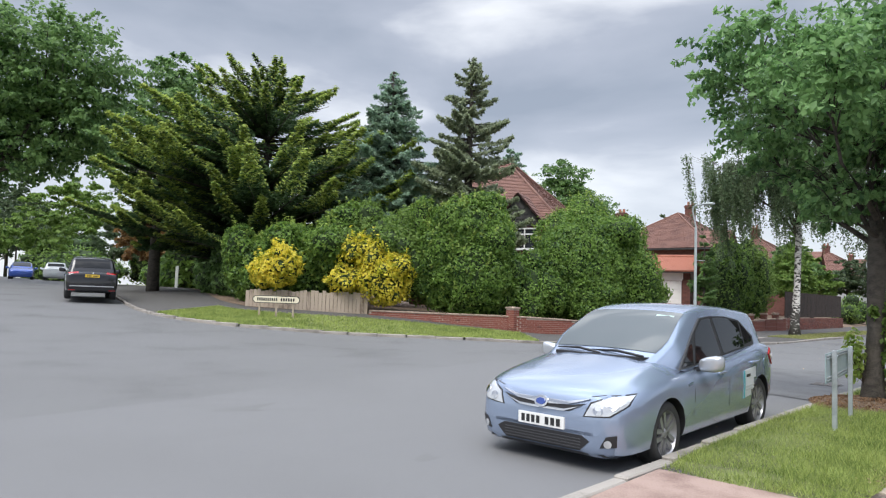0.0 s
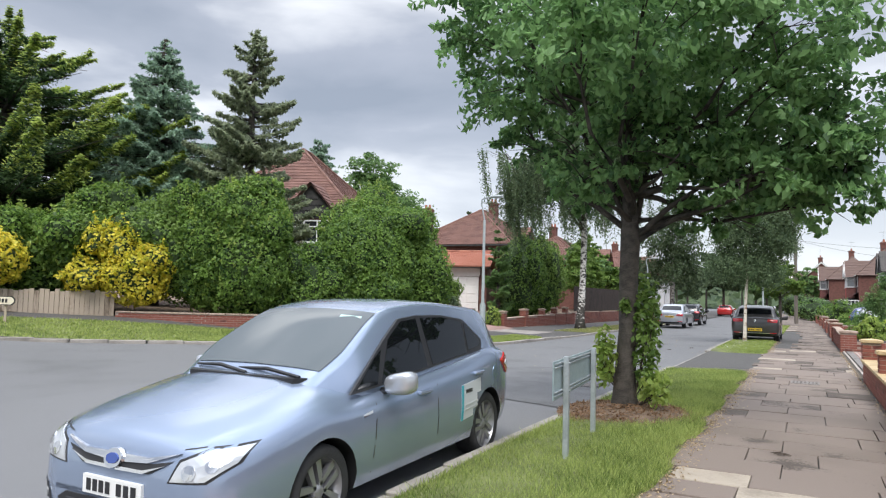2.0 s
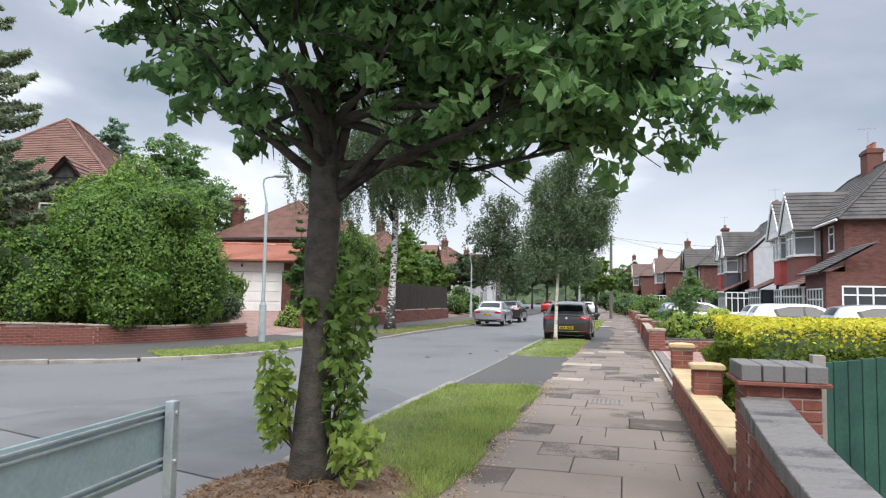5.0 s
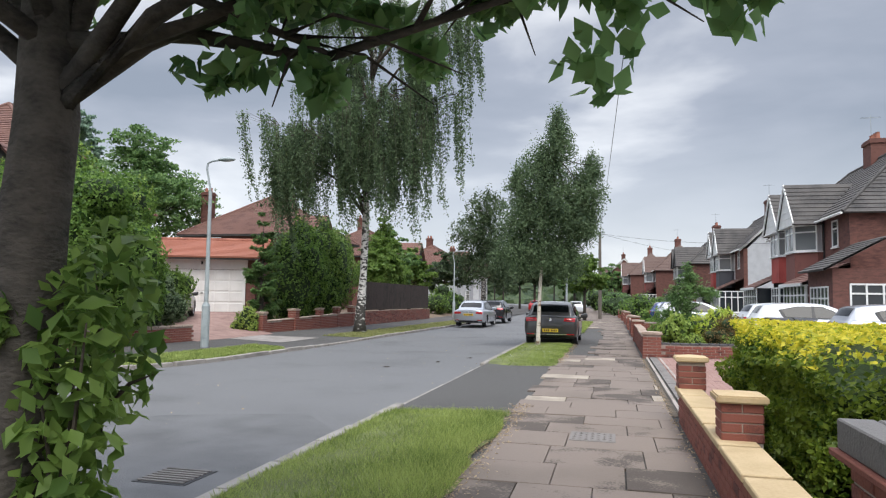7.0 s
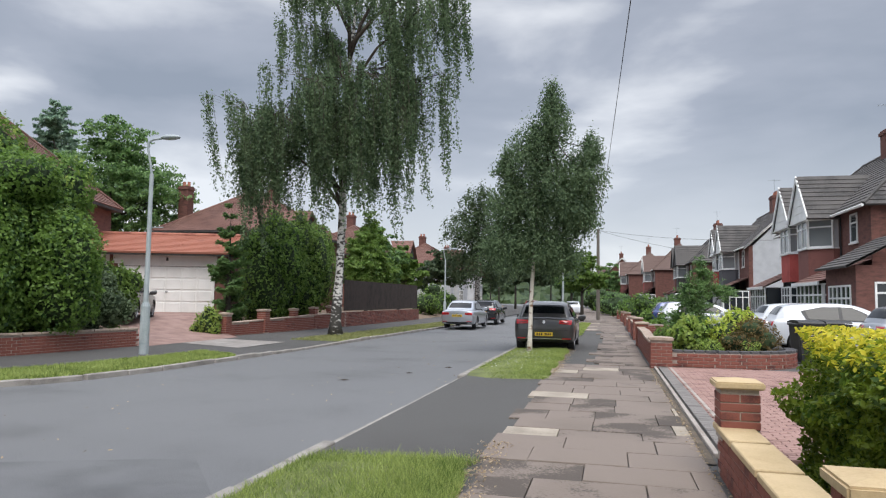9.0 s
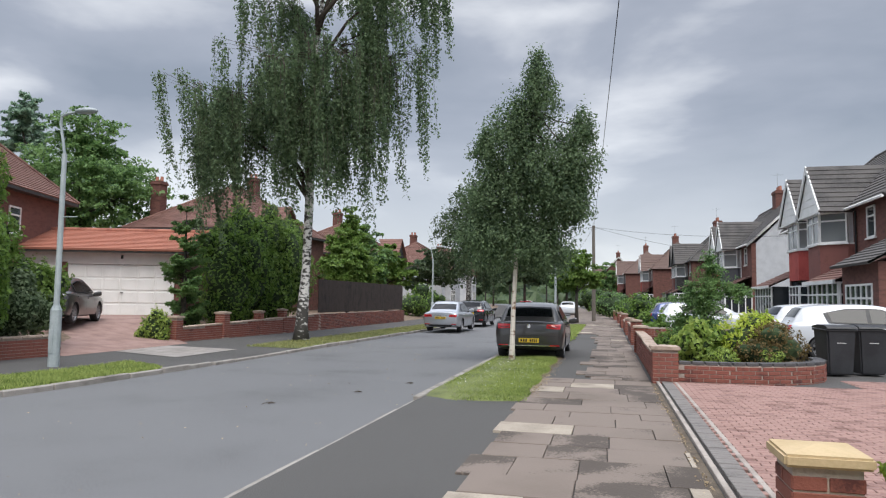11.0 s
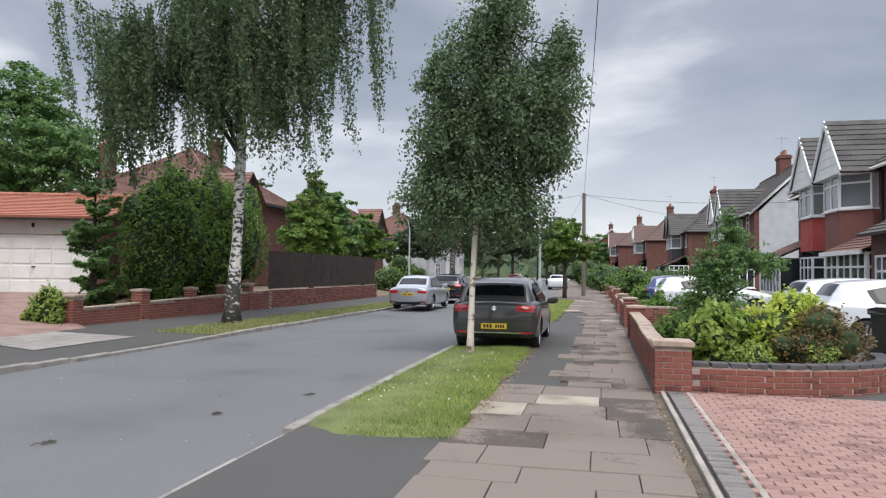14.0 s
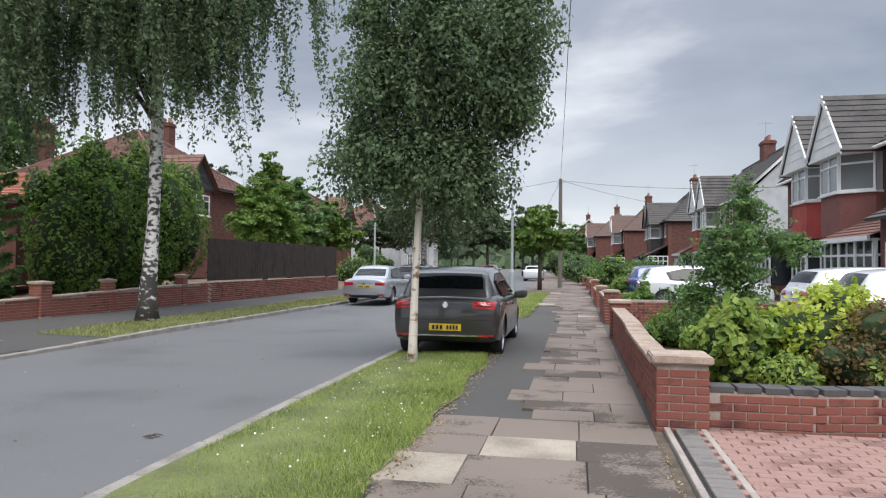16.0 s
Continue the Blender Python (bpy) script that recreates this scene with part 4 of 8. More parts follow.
# behind the corner house and garage
broadleaf(pose(-37, 57, 1), "broad dark green garden tree behind the garage", [(0, 0, 0), (0, 0, 3), (0, 0, 6)], [0.4, 0.3, 0.2], [(0, 0, 9, 4.5, 4.5, 3.4), (-3.5, 0, 7.5, 3.5, 3.5, 3), (3.5, 0, 7.5, 3.4, 3.4, 3), (0.5, 0, 12, 3, 3, 2), (-1.5, 0, 5, 4, 4, 2.5)], 34000, 0.17, LEAF_LIME, 91, limb=0.15)
broadleaf(pose(-47, 62, 1), "tall narrow poplar behind the house", [(0, 0, 0), (0, 0, 8), (0, 0, 13)], [0.3, 0.2, 0.1], [(0, 0, 15.5, 1.4, 1.4, 2.0), (-1, 0, 13.5, 1.3, 1.3, 1.5), (1, 0, 13, 1.3, 1.3, 1.8)], 4500, 0.25, LEAF_FIR, 92, limb=0.08, name="poplar")
conifer(pose(-36.5, 65, 1), "small dark conifer behind the garage roof", 9.3, 1.5, 3500, 0.2, LEAF_FIR, 93, "fir", 0.3, 0.1, 10)
# shrubs behind the west garden wall, beyond the drive
conifer(pose(-14.9, 37.2, 0.45), "slim dark green cypress beside the garage", 4.4, 0.8, 9000, 0.075, LEAF_LIME, 94, "cypress", 0.05, 0.3, 12, per=9, gaps=0.1)
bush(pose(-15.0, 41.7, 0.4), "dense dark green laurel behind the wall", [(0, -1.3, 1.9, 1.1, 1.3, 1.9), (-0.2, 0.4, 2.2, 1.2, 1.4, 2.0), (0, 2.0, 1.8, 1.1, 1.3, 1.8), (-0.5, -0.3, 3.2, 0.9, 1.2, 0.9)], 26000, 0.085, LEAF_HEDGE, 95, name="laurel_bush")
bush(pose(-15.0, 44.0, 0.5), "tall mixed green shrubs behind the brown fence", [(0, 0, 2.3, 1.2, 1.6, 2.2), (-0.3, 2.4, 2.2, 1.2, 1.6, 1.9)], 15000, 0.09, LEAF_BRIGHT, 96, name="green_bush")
broadleaf(pose(-15.3, 54.5, 0.4), "leafy bright green tree over the brown fence", [(0, 0, 0), (0, 0, 1.2), (0, 0, 1.9)], [0.16, 0.13, 0.1], [(0, 0, 3.0, 1.5, 2.2, 1.3), (0.1, -0.8, 4.2, 1.2, 1.5, 1.2), (0, 0.6, 4.9, 1.0, 1.2, 1.0), (0.1, -0.2, 5.9, 0.6, 0.8, 0.8), (0.2, 1.9, 2.9, 1.1, 1.4, 1.1), (0.2, -2.1, 2.9, 1.0, 1.2, 1.0)], 15000, 0.13, LEAF_BRIGHT, 97, limb=0.06, shell=0.2)
bush(pose(-14.0, 34.5, 0.08), "small yellow-green shrub at the end of the wall", [(0, 0, 0.45, 0.36, 0.36, 0.48), (-0.3, -0.1, 0.35, 0.25, 0.25, 0.35)], 1600, 0.06, LEAF_SHOOT, 98, name="shrub")
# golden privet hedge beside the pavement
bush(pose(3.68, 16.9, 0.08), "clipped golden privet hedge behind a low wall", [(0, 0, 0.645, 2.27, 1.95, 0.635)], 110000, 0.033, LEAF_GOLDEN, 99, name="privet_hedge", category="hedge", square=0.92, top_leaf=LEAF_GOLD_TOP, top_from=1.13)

for j, (x, y, h, w) in enumerate(((-47, 24.5, 3.2, 3), (-53, 27, 3.0, 3.2), (-60, 30.5, 3.0, 3.5), (-70, 35, 3.5, 4), (-82, 40, 4, 5), (-96, 30, 4.5, 5), (-70, 11, 3.5, 4.5), (-84, 15, 4, 5), (-58, 7, 3, 4), (-112, 40, 5, 7), (-41, 23.5, 2.6, 2.2), (-92, 16, 7, 6), (-75, 7, 6, 6), (-140, 46, 8, 9), (-108, 50, 8, 8))):
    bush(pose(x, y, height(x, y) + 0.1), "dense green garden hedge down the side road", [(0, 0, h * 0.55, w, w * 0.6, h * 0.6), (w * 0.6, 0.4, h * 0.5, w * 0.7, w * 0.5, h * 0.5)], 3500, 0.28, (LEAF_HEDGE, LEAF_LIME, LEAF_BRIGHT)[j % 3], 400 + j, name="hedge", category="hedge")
# garden growth seen behind the west houses and up the street
for j, (x, y, h, r_, lf) in enumerate(((-19, 66, 7, 2.6, LEAF_LIME), (-18.5, 72, 6, 2.2, LEAF_BRIGHT), (-33, 72, 11, 4, LEAF_FAR), (-40, 92, 12, 5, LEAF_FAR), (24, 62, 9, 3.5, LEAF_FAR), (26, 92, 10, 4, LEAF_FAR), (-19, 88, 7, 2.5, LEAF_FAR), (-17.5, 47.5, 5.5, 1.9, LEAF_HEDGE))):
    broadleaf(pose(x, y, 0.4), "leafy green garden tree behind the houses", [(0, 0, 0), (0, 0, h * 0.25), (0, 0, h * 0.4)], [0.2, 0.15, 0.1], [(0, 0, h * 0.6, r_, r_, h * 0.22), (-r_ * 0.6, 0, h * 0.45, r_ * 0.6, r_ * 0.6, h * 0.18), (r_ * 0.6, 0.3, h * 0.5, r_ * 0.6, r_ * 0.6, h * 0.18), (0.2, 0, h * 0.85, r_ * 0.6, r_ * 0.6, h * 0.15)], 6000, 0.2, lf, 430 + j, limb=0.08, name="tree", twigs=3)

# two made-up dark hedges that supply the deep shade under the cypress
bush(pose(-36.2, 23.0, 1.1), "dense dark evergreen hedge added for the shade under the cypress", [(0, 0, 1.7, 3.2, 2.0, 1.8), (2.6, -0.8, 1.5, 2.4, 1.6, 1.6)], 9000, 0.16, LEAF_DARK, 460, name="hedge", category="hedge")
bush(pose(-30.0, 18.2, 0.85), "dark leafy hedge added for the shade beside the old fence", [(0, 0, 1.1, 1.9, 1.2, 1.3), (2.2, -0.3, 1.2, 1.6, 1.1, 1.4), (-2.2, 0.5, 1.0, 1.7, 1.2, 1.2)], 9000, 0.13, LEAF_DARK, 461, name="hedge", category="hedge")
# ---- cars ----
from mathutils.bvhtree import BVHTree


def spline(rows, per):
    """Rows of numbers joined by a smooth curve."""
    pts = [np.array(r, float) for r in rows]
    pts = [pts[0], *pts, pts[-1]]
    out = []
    for p0, p1, p2, p3 in zip(pts, pts[1:], pts[2:], pts[3:]):
        for i in range(per):
            u = i / per
            out.append(0.5 * (2 * p1 + (p2 - p0) * u + (2 * p0 - 5 * p1 + 4 * p2 - p3) * u**2 + (3 * p1 - p0 - 3 * p2 + p3) * u**3))
    return out + [pts[-1]]


def car_paint(name, colour, metal=0.55, rough=0.25):
    m, n, l, b = nodes_of(name)
    tex = n.new("ShaderNodeTexNoise")
    tex.inputs["Scale"].default_value = 3.0
    r = n.new("ShaderNodeValToRGB")
    r.color_ramp.elements[0].color = (*[c * 0.88 for c in colour], 1)
    r.color_ramp.elements[1].color = (*[min(1, c * 1.08) for c in colour], 1)
    l.new(tex.outputs["Fac"], r.inputs["Fac"]); l.new(r.outputs["Color"], b.inputs["Base Color"])
    b.inputs["Metallic"].default_value, b.inputs["Roughness"].default_value = metal, rough
    b.inputs["Coat Weight"].default_value, b.inputs["Coat Roughness"].default_value = 0.8, 0.05
    return m


def lathe(profile, sides=28, bm=None):
    """A profile of (radius, x) turned about the x axis."""
    bm = bm or bmesh.new()
    rings = [[bm.verts.new((x, r * math.cos(k * math.tau / sides), r * math.sin(k * math.tau / sides))) for k in range(sides)] for r, x in profile]
    for a, b in zip(rings, rings[1:]):
        for k in range(sides):
            bm.faces.new((a[k], a[(k + 1) % sides], b[(k + 1) % sides], b[k]))
    return bm


def make_wheel(parent, x, y, r, out, spokes=5):
    """A wheel at the car's side; out is +1 or -1, the way its face looks."""
    w = part("wheel", lathe([(0.62 * r, -0.09 * out), (0.98 * r, -0.1 * out), (0.98 * r, -0.02 * out)], 20), BLACK_PLASTIC, parent)
    w.location = (x, y, r)
    part("tyre", lathe([(0.72 * r, -0.10), (0.9 * r, -0.112), (0.985 * r, -0.09), (r, -0.04), (r, 0.04), (0.985 * r, 0.09), (0.9 * r, 0.112), (0.72 * r, 0.10)]), RUBBER, w, smooth=True)
    bm = lathe([(0.74 * r, 0.1 * out), (0.73 * r, 0.085 * out), (0.66 * r, 0.06 * out), (0.6 * r, -0.02 * out)], 28)
    part("rim", bm, ALLOY, w, smooth=True)
    for k in range(spokes):
        bm = bmesh.new()
        for s in (-1, 1):
            bm_prism([(s * 0.015, 0.1 * r), (s * 0.045, 0.12 * r), (s * 0.075, 0.7 * r), (s * 0.02, 0.7 * r)], "x", 0.045 * out, 0.082 * out, bm)
        bmesh.ops.rotate(bm, verts=bm.verts, cent=(0, 0, 0), matrix=Matrix.Rotation(k * math.tau / spokes + 0.3, 3, "X"))
        part("spoke", bm, ALLOY, w)
    bm = lathe([(0.001, 0.09 * out), (0.1 * r, 0.088 * out), (0.17 * r, 0.075 * out), (0.18 * r, 0.03 * out)], 14)
    part("hub_cap", bm, ALLOY, w, smooth=True)
    bm = lathe([(0.001, -0.05 * out), (0.6 * r, -0.05 * out)], 16)
    part("brake_disc", bm, BLACK_PLASTIC, w)
    return w


def car(m, label, paint, spec, group=""):
    """A car whose nose points to -y. spec: body stations, roof line, wheels and trim."""
    ob = thing("car", m, label, "car", group)
    L, W = spec["length"], spec["width"] / 2
    # lower body
    bm = bmesh.new()
    rings = []
    for y, w, zb, zs, zt in spline(spec["stations"], 5):
        mid = zb + 0.5 * (zs - zb)
        half = [(0.0, zb), (0.8 * w, zb), (0.95 * w, zb + 0.05), (0.985 * w, zb + 0.16), (1.0 * w, mid), (0.99 * w, zs - 0.14), (0.965 * w, zs - 0.05), (0.90 * w, zs), (0.72 * w, zs + 0.62 * (zt - zs)), (0.4 * w, zt - 0.008), (0.0, zt)]
        rings.append([bm.verts.new((x, y, z)) for x, z in half] + [bm.verts.new((-x, y, z)) for x, z in half[-2:0:-1]])
    k = len(rings[0])
    for a, b in zip(rings, rings[1:]):
        for i in range(k):
            bm.faces.new((a[i], a[(i + 1) % k], b[(i + 1) % k], b[i]))
    bm.faces.new(rings[0]), bm.faces.new(rings[-1][::-1])
    bmesh.ops.recalc_face_normals(bm, faces=bm.faces)
    r, (y0, y1) = spec["wheel"], spec["axles"]
    mesh = bpy.data.meshes.new("body")
    bm.to_mesh(mesh)
    bm.free()
    body = link("body", mesh, paint, None, smooth=True)
    cut = bmesh.new()
    for y in (y0, y1):
        for s in (-1, 1):
            c = lathe([(0.001, s * (W - 0.26)), (r + 0.045, s * (W - 0.26)), (r + 0.045, s * (W + 0.3)), (0.001, s * (W + 0.3))], 32)
            bmesh.ops.translate(c, verts=c.verts, vec=(0, y, r))
            bmesh.ops.recalc_face_normals(c, faces=c.faces)
            tmp = bpy.data.meshes.new("cut")
            c.to_mesh(tmp), c.free()
            cut.from_mesh(tmp)
            bpy.data.meshes.remove(tmp)
    cutter = part("arch", cut, BLACK_PLASTIC)
    md = body.modifiers.new("arches", "BOOLEAN")
    md.object, md.solver, md.operation = cutter, "EXACT", "DIFFERENCE"
    bpy.context.view_layer.update()
    done = bpy.data.meshes.new_from_object(body.evaluated_get(bpy.context.evaluated_depsgraph_get()))
    body.modifiers.clear()
    body.data = done
    bpy.data.objects.remove(cutter)
    done.polygons.foreach_set("use_smooth", [True] * len(done.polygons))
    if len(done.materials) < 2:
        done.materials.append(BLACK_PLASTIC)
    for p in done.polygons:  # arch linings are black
        c = p.center
        for y in (y0, y1):
            if abs(math.hypot(c.y - y, c.z - r) - r - 0.045) < 0.012 and abs(p.normal.x) < 0.4 or abs(abs(c.x) - (W - 0.26)) < 0.01 and math.hypot(c.y - y, c.z - r) < r + 0.05:
                p.material_index = len(done.materials) - 1
    body.parent = ob
    done.set_sharp_from_angle(angle=radians(38))
    # cabin
    base, xb, xr, ztop = spec["belt"], spec["cabin"][0], spec["cabin"][1], max(p[1] for p in spec["roof"])
    xs = lambda z: xb + (xr - xb) * (z - base) / (ztop - base)
    fr = [-1, -0.955, -0.86, -0.55, 0, 0.55, 0.86, 0.955, 1]
    dz = [0.045, 0.014, 0.002, -0.012, -0.02, -0.012, 0.002, 0.014, 0.045]
    line = spline(spec["roof"], 5)
    ya, yb = line[0][0], line[-1][0]
    taper = lambda y: (0.84 + 0.16 * step(ya, ya + 0.42, y)) * (0.93 + 0.07 * step(yb, yb - 0.3, y))

    def top(i, f, lift=0.0):
        y, z = line[i]
        a, b = line[max(i - 1, 0)], line[min(i + 1, len(line) - 1)]
        t = np.array(b) - np.array(a)
        nrm = np.array((-t[1], t[0])) / (np.linalg.norm(t) + 1e-9)
        d = np.interp(f, fr, dz) - lift
        return (f * xs(z) * taper(y), y - nrm[0] * d, z - nrm[1] * d)

    bm = bmesh.new()
    grid = [[bm.verts.new(top(i, f)) for f in fr] for i in range(len(line))]
    for a, b in zip(grid, grid[1:]):
        for i in range(len(fr) - 1):
            bm.faces.new((a[i], b[i], b[i + 1], a[i + 1]))
    for s, c in ((1, -1), (-1, 0)):
        low = [bm.verts.new((s * (xb + 0.02) * taper(g[0].co.y), g[0].co.y, min(base - 0.06, g[0].co.z - 0.01))) for g in grid]
        for i in range(len(line) - 1):
            a, b = grid[i][c], grid[i + 1][c]
            bm.faces.new((a, b, low[i + 1], low[i]) if s > 0 else (b, a, low[i], low[i + 1]))
    bmesh.ops.recalc_face_normals(bm, faces=bm.faces)
    roof = part("roof", bm, paint, ob, smooth=True)
    roof.data.set_sharp_from_angle(angle=radians(50))
    # glass laid over the cabin
    def pane(name, i0, i1, f0, material, label=""):
        bm = bmesh.new()
        fs = [f0 * k / 4 for k in range(-4, 5)]
        g = [[bm.verts.new(top(i, f, 0.007)) for f in fs] for i in range(i0, i1 + 1)]
        for a, b in zip(g, g[1:]):
            for i in range(8):
                bm.faces.new((a[i], b[i], b[i + 1], a[i + 1]))
        return part(name, bm, material, ob, label, smooth=True)

    i0, i1 = spec["screen"]
    pane("windscreen", i0, i1, 0.9, spec.get("screen_glass", CAR_GLASS))
    j0, j1 = spec["rear_screen"]
    pane("rear_screen", j0, j1, 0.84, CAR_GLASS)
    for s in (-1, 1):
        for outline, lift, mat_, nm in [(o, 0.012, CAR_GLASS, "side_window") for o in spec["windows"]] + [(o, 0.008, BLACK_PLASTIC, "window_surround") for o in spec["surrounds"]]:
            bm = bmesh.new()
            a = [bm.verts.new((s * (xs(z) + (0.02 * (ztop - z) / (ztop - base)) + lift), y, z)) for y, z in outline]
            bm.faces.new(a if s > 0 else a[::-1])
            f = bmesh.ops.extrude_face_region(bm, geom=bm.faces[:])
            bmesh.ops.translate(bm, verts=[v for v in f["geom"] if isinstance(v, bmesh.types.BMVert)], vec=(-s * 0.02, 0, 0))
            bmesh.ops.recalc_face_normals(bm, faces=bm.faces)
            part(nm, bm, mat_, ob)
    tree = BVHTree.FromPolygons([v.co for v in body.data.vertices], [p.vertices[:] for p in body.data.polygons])

    def patch(name, outline, way, material, lift=0.006, parent=None, label="", cuts=3, deep=0.03):
        """A panel laid on the body: the outline is given in the plane square to way (x or y), and moved along it until it meets the body."""
        bm = bmesh.new()
        d = Vector(way).normalized()
        if abs(d.y) > abs(d.x):
            pts = [Vector((u, 0, v)) for u, v in outline]
        else:
            pts = [Vector((0, u, v)) for u, v in outline]
        f = bm.faces.new([bm.verts.new(p) for p in pts])
        bmesh.ops.triangulate(bm, faces=[f])
        if cuts:
            bmesh.ops.subdivide_edges(bm, edges=bm.edges[:], cuts=cuts, use_grid_fill=True)
        for v in bm.verts:
            o = (Vector((v.co.x, 0.15 if d.y > 0 else L - 0.15, v.co.z)) if abs(d.y) > abs(d.x) else Vector((-0.85 * math.copysign(W, d.x), v.co.y, v.co.z))) - d * 1.5
            hit = tree.ray_cast(o, d)
            if hit[0] is None:
                hit = tree.find_nearest(v.co + (Vector((0, 0, 0)) if d.y > 0 or abs(d.x) > 0.5 else Vector((0, L, 0))))
            v.co = hit[0] - d * lift
        ext = bmesh.ops.extrude_face_region(bm, geom=bm.faces[:])
        bmesh.ops.translate(bm, verts=[v for v in ext["geom"] if isinstance(v, bmesh.types.BMVert)], vec=d * deep)
        bmesh.ops.recalc_face_normals(bm, faces=bm.faces)
        return part(name, bm, material, parent or ob, label)

    for s in (-1, 1):
        for y in (y0, y1):
            make_wheel(ob, s * (W - 0.145), y, r, s, spec.get("spokes", 5))
    # doors: seams and handles
    for s in (-1, 1):
        for ys, zb, zt in spec["seams"]:
            patch("door_seam", [(ys[0] - 0.005, zb), (ys[0] + 0.005, zb), (ys[1] + 0.005, zt), (ys[1] - 0.005, zt)], (-s, 0, 0), BLACK_PLASTIC, 0.0015, cuts=4)
        for y, z in spec["handles"]:
            b = bm_box(-0.012, -0.1, -0.016, 0.03, 0.1, 0.016, 0.008)
            h = part("door_handle", b, paint, ob)
            hit = tree.ray_cast(Vector((s * 3, y, z)), Vector((-s, 0, 0)))[0]
            h.location = (hit.x + s * 0.02 - (0.018 if s > 0 else 0), y, z)
    for s in (-1, 1):
        y, z = spec["mirror"]
        bm = bmesh.new()
        bmesh.ops.create_icosphere(bm, subdivisions=3, radius=1)
        for v in bm.verts:
            v.co = Vector([math.copysign(abs(c) ** 0.62, c) for c in v.co]) * 0.93
            v.co = Vector((v.co.x * 0.14, max(v.co.y, -0.85) * 0.085 + 0.02 * abs(v.co.x), v.co.z * (0.09 + 0.012 * v.co.x * s) + 0.018 * v.co.x * s))
        mir = part("wing_mirror", bm, spec.get("mirror_paint", paint), ob, smooth=True)
        mir.location = (s * (xb + 0.19), y, z)
        part("mirror_stalk", bm_tube([(-s * 0.2, 0.05, -0.08), (-s * 0.06, 0, -0.04)], [0.03, 0.025], 6), BLACK_PLASTIC, mir)
    return ob, patch


def bars(parent, patch, way, x0, x1, z, h, n, material):
    """Unreadable characters as plain bars."""
    step_ = (x1 - x0) / n
    for i in range(n):
        a = x0 + i * step_ + step_ * 0.18
        patch("bar", [(a, z - h / 2), (a + step_ * 0.64, z - h / 2), (a + step_ * 0.64, z + h / 2), (a, z + h / 2)], way, material, 0.026, parent, cuts=0, deep=0.004)


AURIS = dict(length=4.22, width=1.76, wheel=0.312, axles=(0.88, 3.48), belt=0.90, cabin=(0.795, 0.60),
    stations=[(-0.04, 0.56, 0.25, 0.52, 0.57), (0.0, 0.70, 0.20, 0.63, 0.69), (0.1, 0.80, 0.17, 0.72, 0.785), (0.38, 0.86, 0.17, 0.80, 0.88), (0.85, 0.875, 0.19, 0.88, 0.985), (1.15, 0.88, 0.2, 0.875, 1.03), (1.8, 0.88, 0.2, 0.895, 0.98), (2.8, 0.88, 0.2, 0.955, 0.99), (3.5, 0.875, 0.2, 1.02, 1.03), (3.92, 0.85, 0.24, 1.02, 1.04), (4.12, 0.79, 0.3, 0.96, 1.0), (4.22, 0.66, 0.4, 0.86, 0.9)],
    roof=[(0.98, 0.97), (1.45, 1.235), (1.9, 1.445), (2.35, 1.512), (2.9, 1.508), (3.4, 1.465), (3.78, 1.41), (3.96, 1.22), (4.08, 0.98)], screen=(2, 10), rear_screen=(31, 37), screen_glass=SCREEN_GLASS,
    windows=[[(1.62, 0.935), (2.36, 0.985), (2.38, 1.385), (2.12, 1.37), (1.86, 1.24)], [(1.28, 0.92), (1.56, 0.932), (1.72, 1.17), (1.60, 1.115)], [(2.46, 0.99), (3.16, 1.03), (3.22, 1.32), (2.85, 1.375), (2.46, 1.388)], [(3.21, 1.055), (3.46, 1.075), (3.5, 1.13), (3.27, 1.305)]],
    surrounds=[[(1.2, 0.9), (1.6, 0.915), (2.4, 0.965), (3.5, 1.035), (3.56, 1.13), (3.27, 1.34), (2.85, 1.395), (2.42, 1.408), (2.1, 1.39), (1.8, 1.24)]],
    seams=[((1.42, 1.50), 0.32, 0.93), ((2.42, 2.42), 0.28, 0.97), ((3.0, 3.38), 0.48, 0.98)], handles=[(2.18, 0.80), (3.22, 0.845)], mirror=(1.6, 0.945))
BLUE = car_paint("ice_blue_metallic_paint", (0.31, 0.38, 0.51))
auris, stick = car(pose(-3.79, 5.64, -0.113, 1.5), "pale metallic blue hatchback parked against the kerb", BLUE, dict(AURIS, mirror_paint=car_paint("silver_mirror_paint", (0.5, 0.52, 0.55))))
FRONT, BACK = (0, 1, 0), (0, -1, 0)
# upper grille with chrome wings, lower grille, plate
stick("upper_grille", [(-0.46, 0.66), (-0.3, 0.575), (0.3, 0.575), (0.46, 0.66), (0.3, 0.63), (-0.3, 0.63)], FRONT, BLACK_PLASTIC, 0.008)
for s in (-1, 1):
    stick("chrome_wing", [(s * 0.06, 0.665), (s * 0.28, 0.665), (s * 0.5, 0.705), (s * 0.28, 0.635), (s * 0.06, 0.62)][:: s], FRONT, CHROME, 0.02, cuts=4)
    stick("chrome_wing", [(s * 0.02, 0.59), (s * 0.25, 0.592), (s * 0.42, 0.635), (s * 0.25, 0.573), (s * 0.02, 0.57)][:: s], FRONT, CHROME, 0.016, cuts=4)
badge = stick("badge", [(0.075 * math.cos(a), 0.635 + 0.055 * math.sin(a)) for a in np.linspace(0, math.tau, 20)[:-1]], FRONT, CHROME, 0.036, cuts=0)
stick("badge_field", [(0.052 * math.cos(a), 0.635 + 0.03 * math.sin(a)) for a in np.linspace(0, math.tau, 18)[:-1]], FRONT, plain("badge_blue", (0.03, 0.07, 0.3), 0.2, 0.3, 1), 0.04, badge, cuts=0)
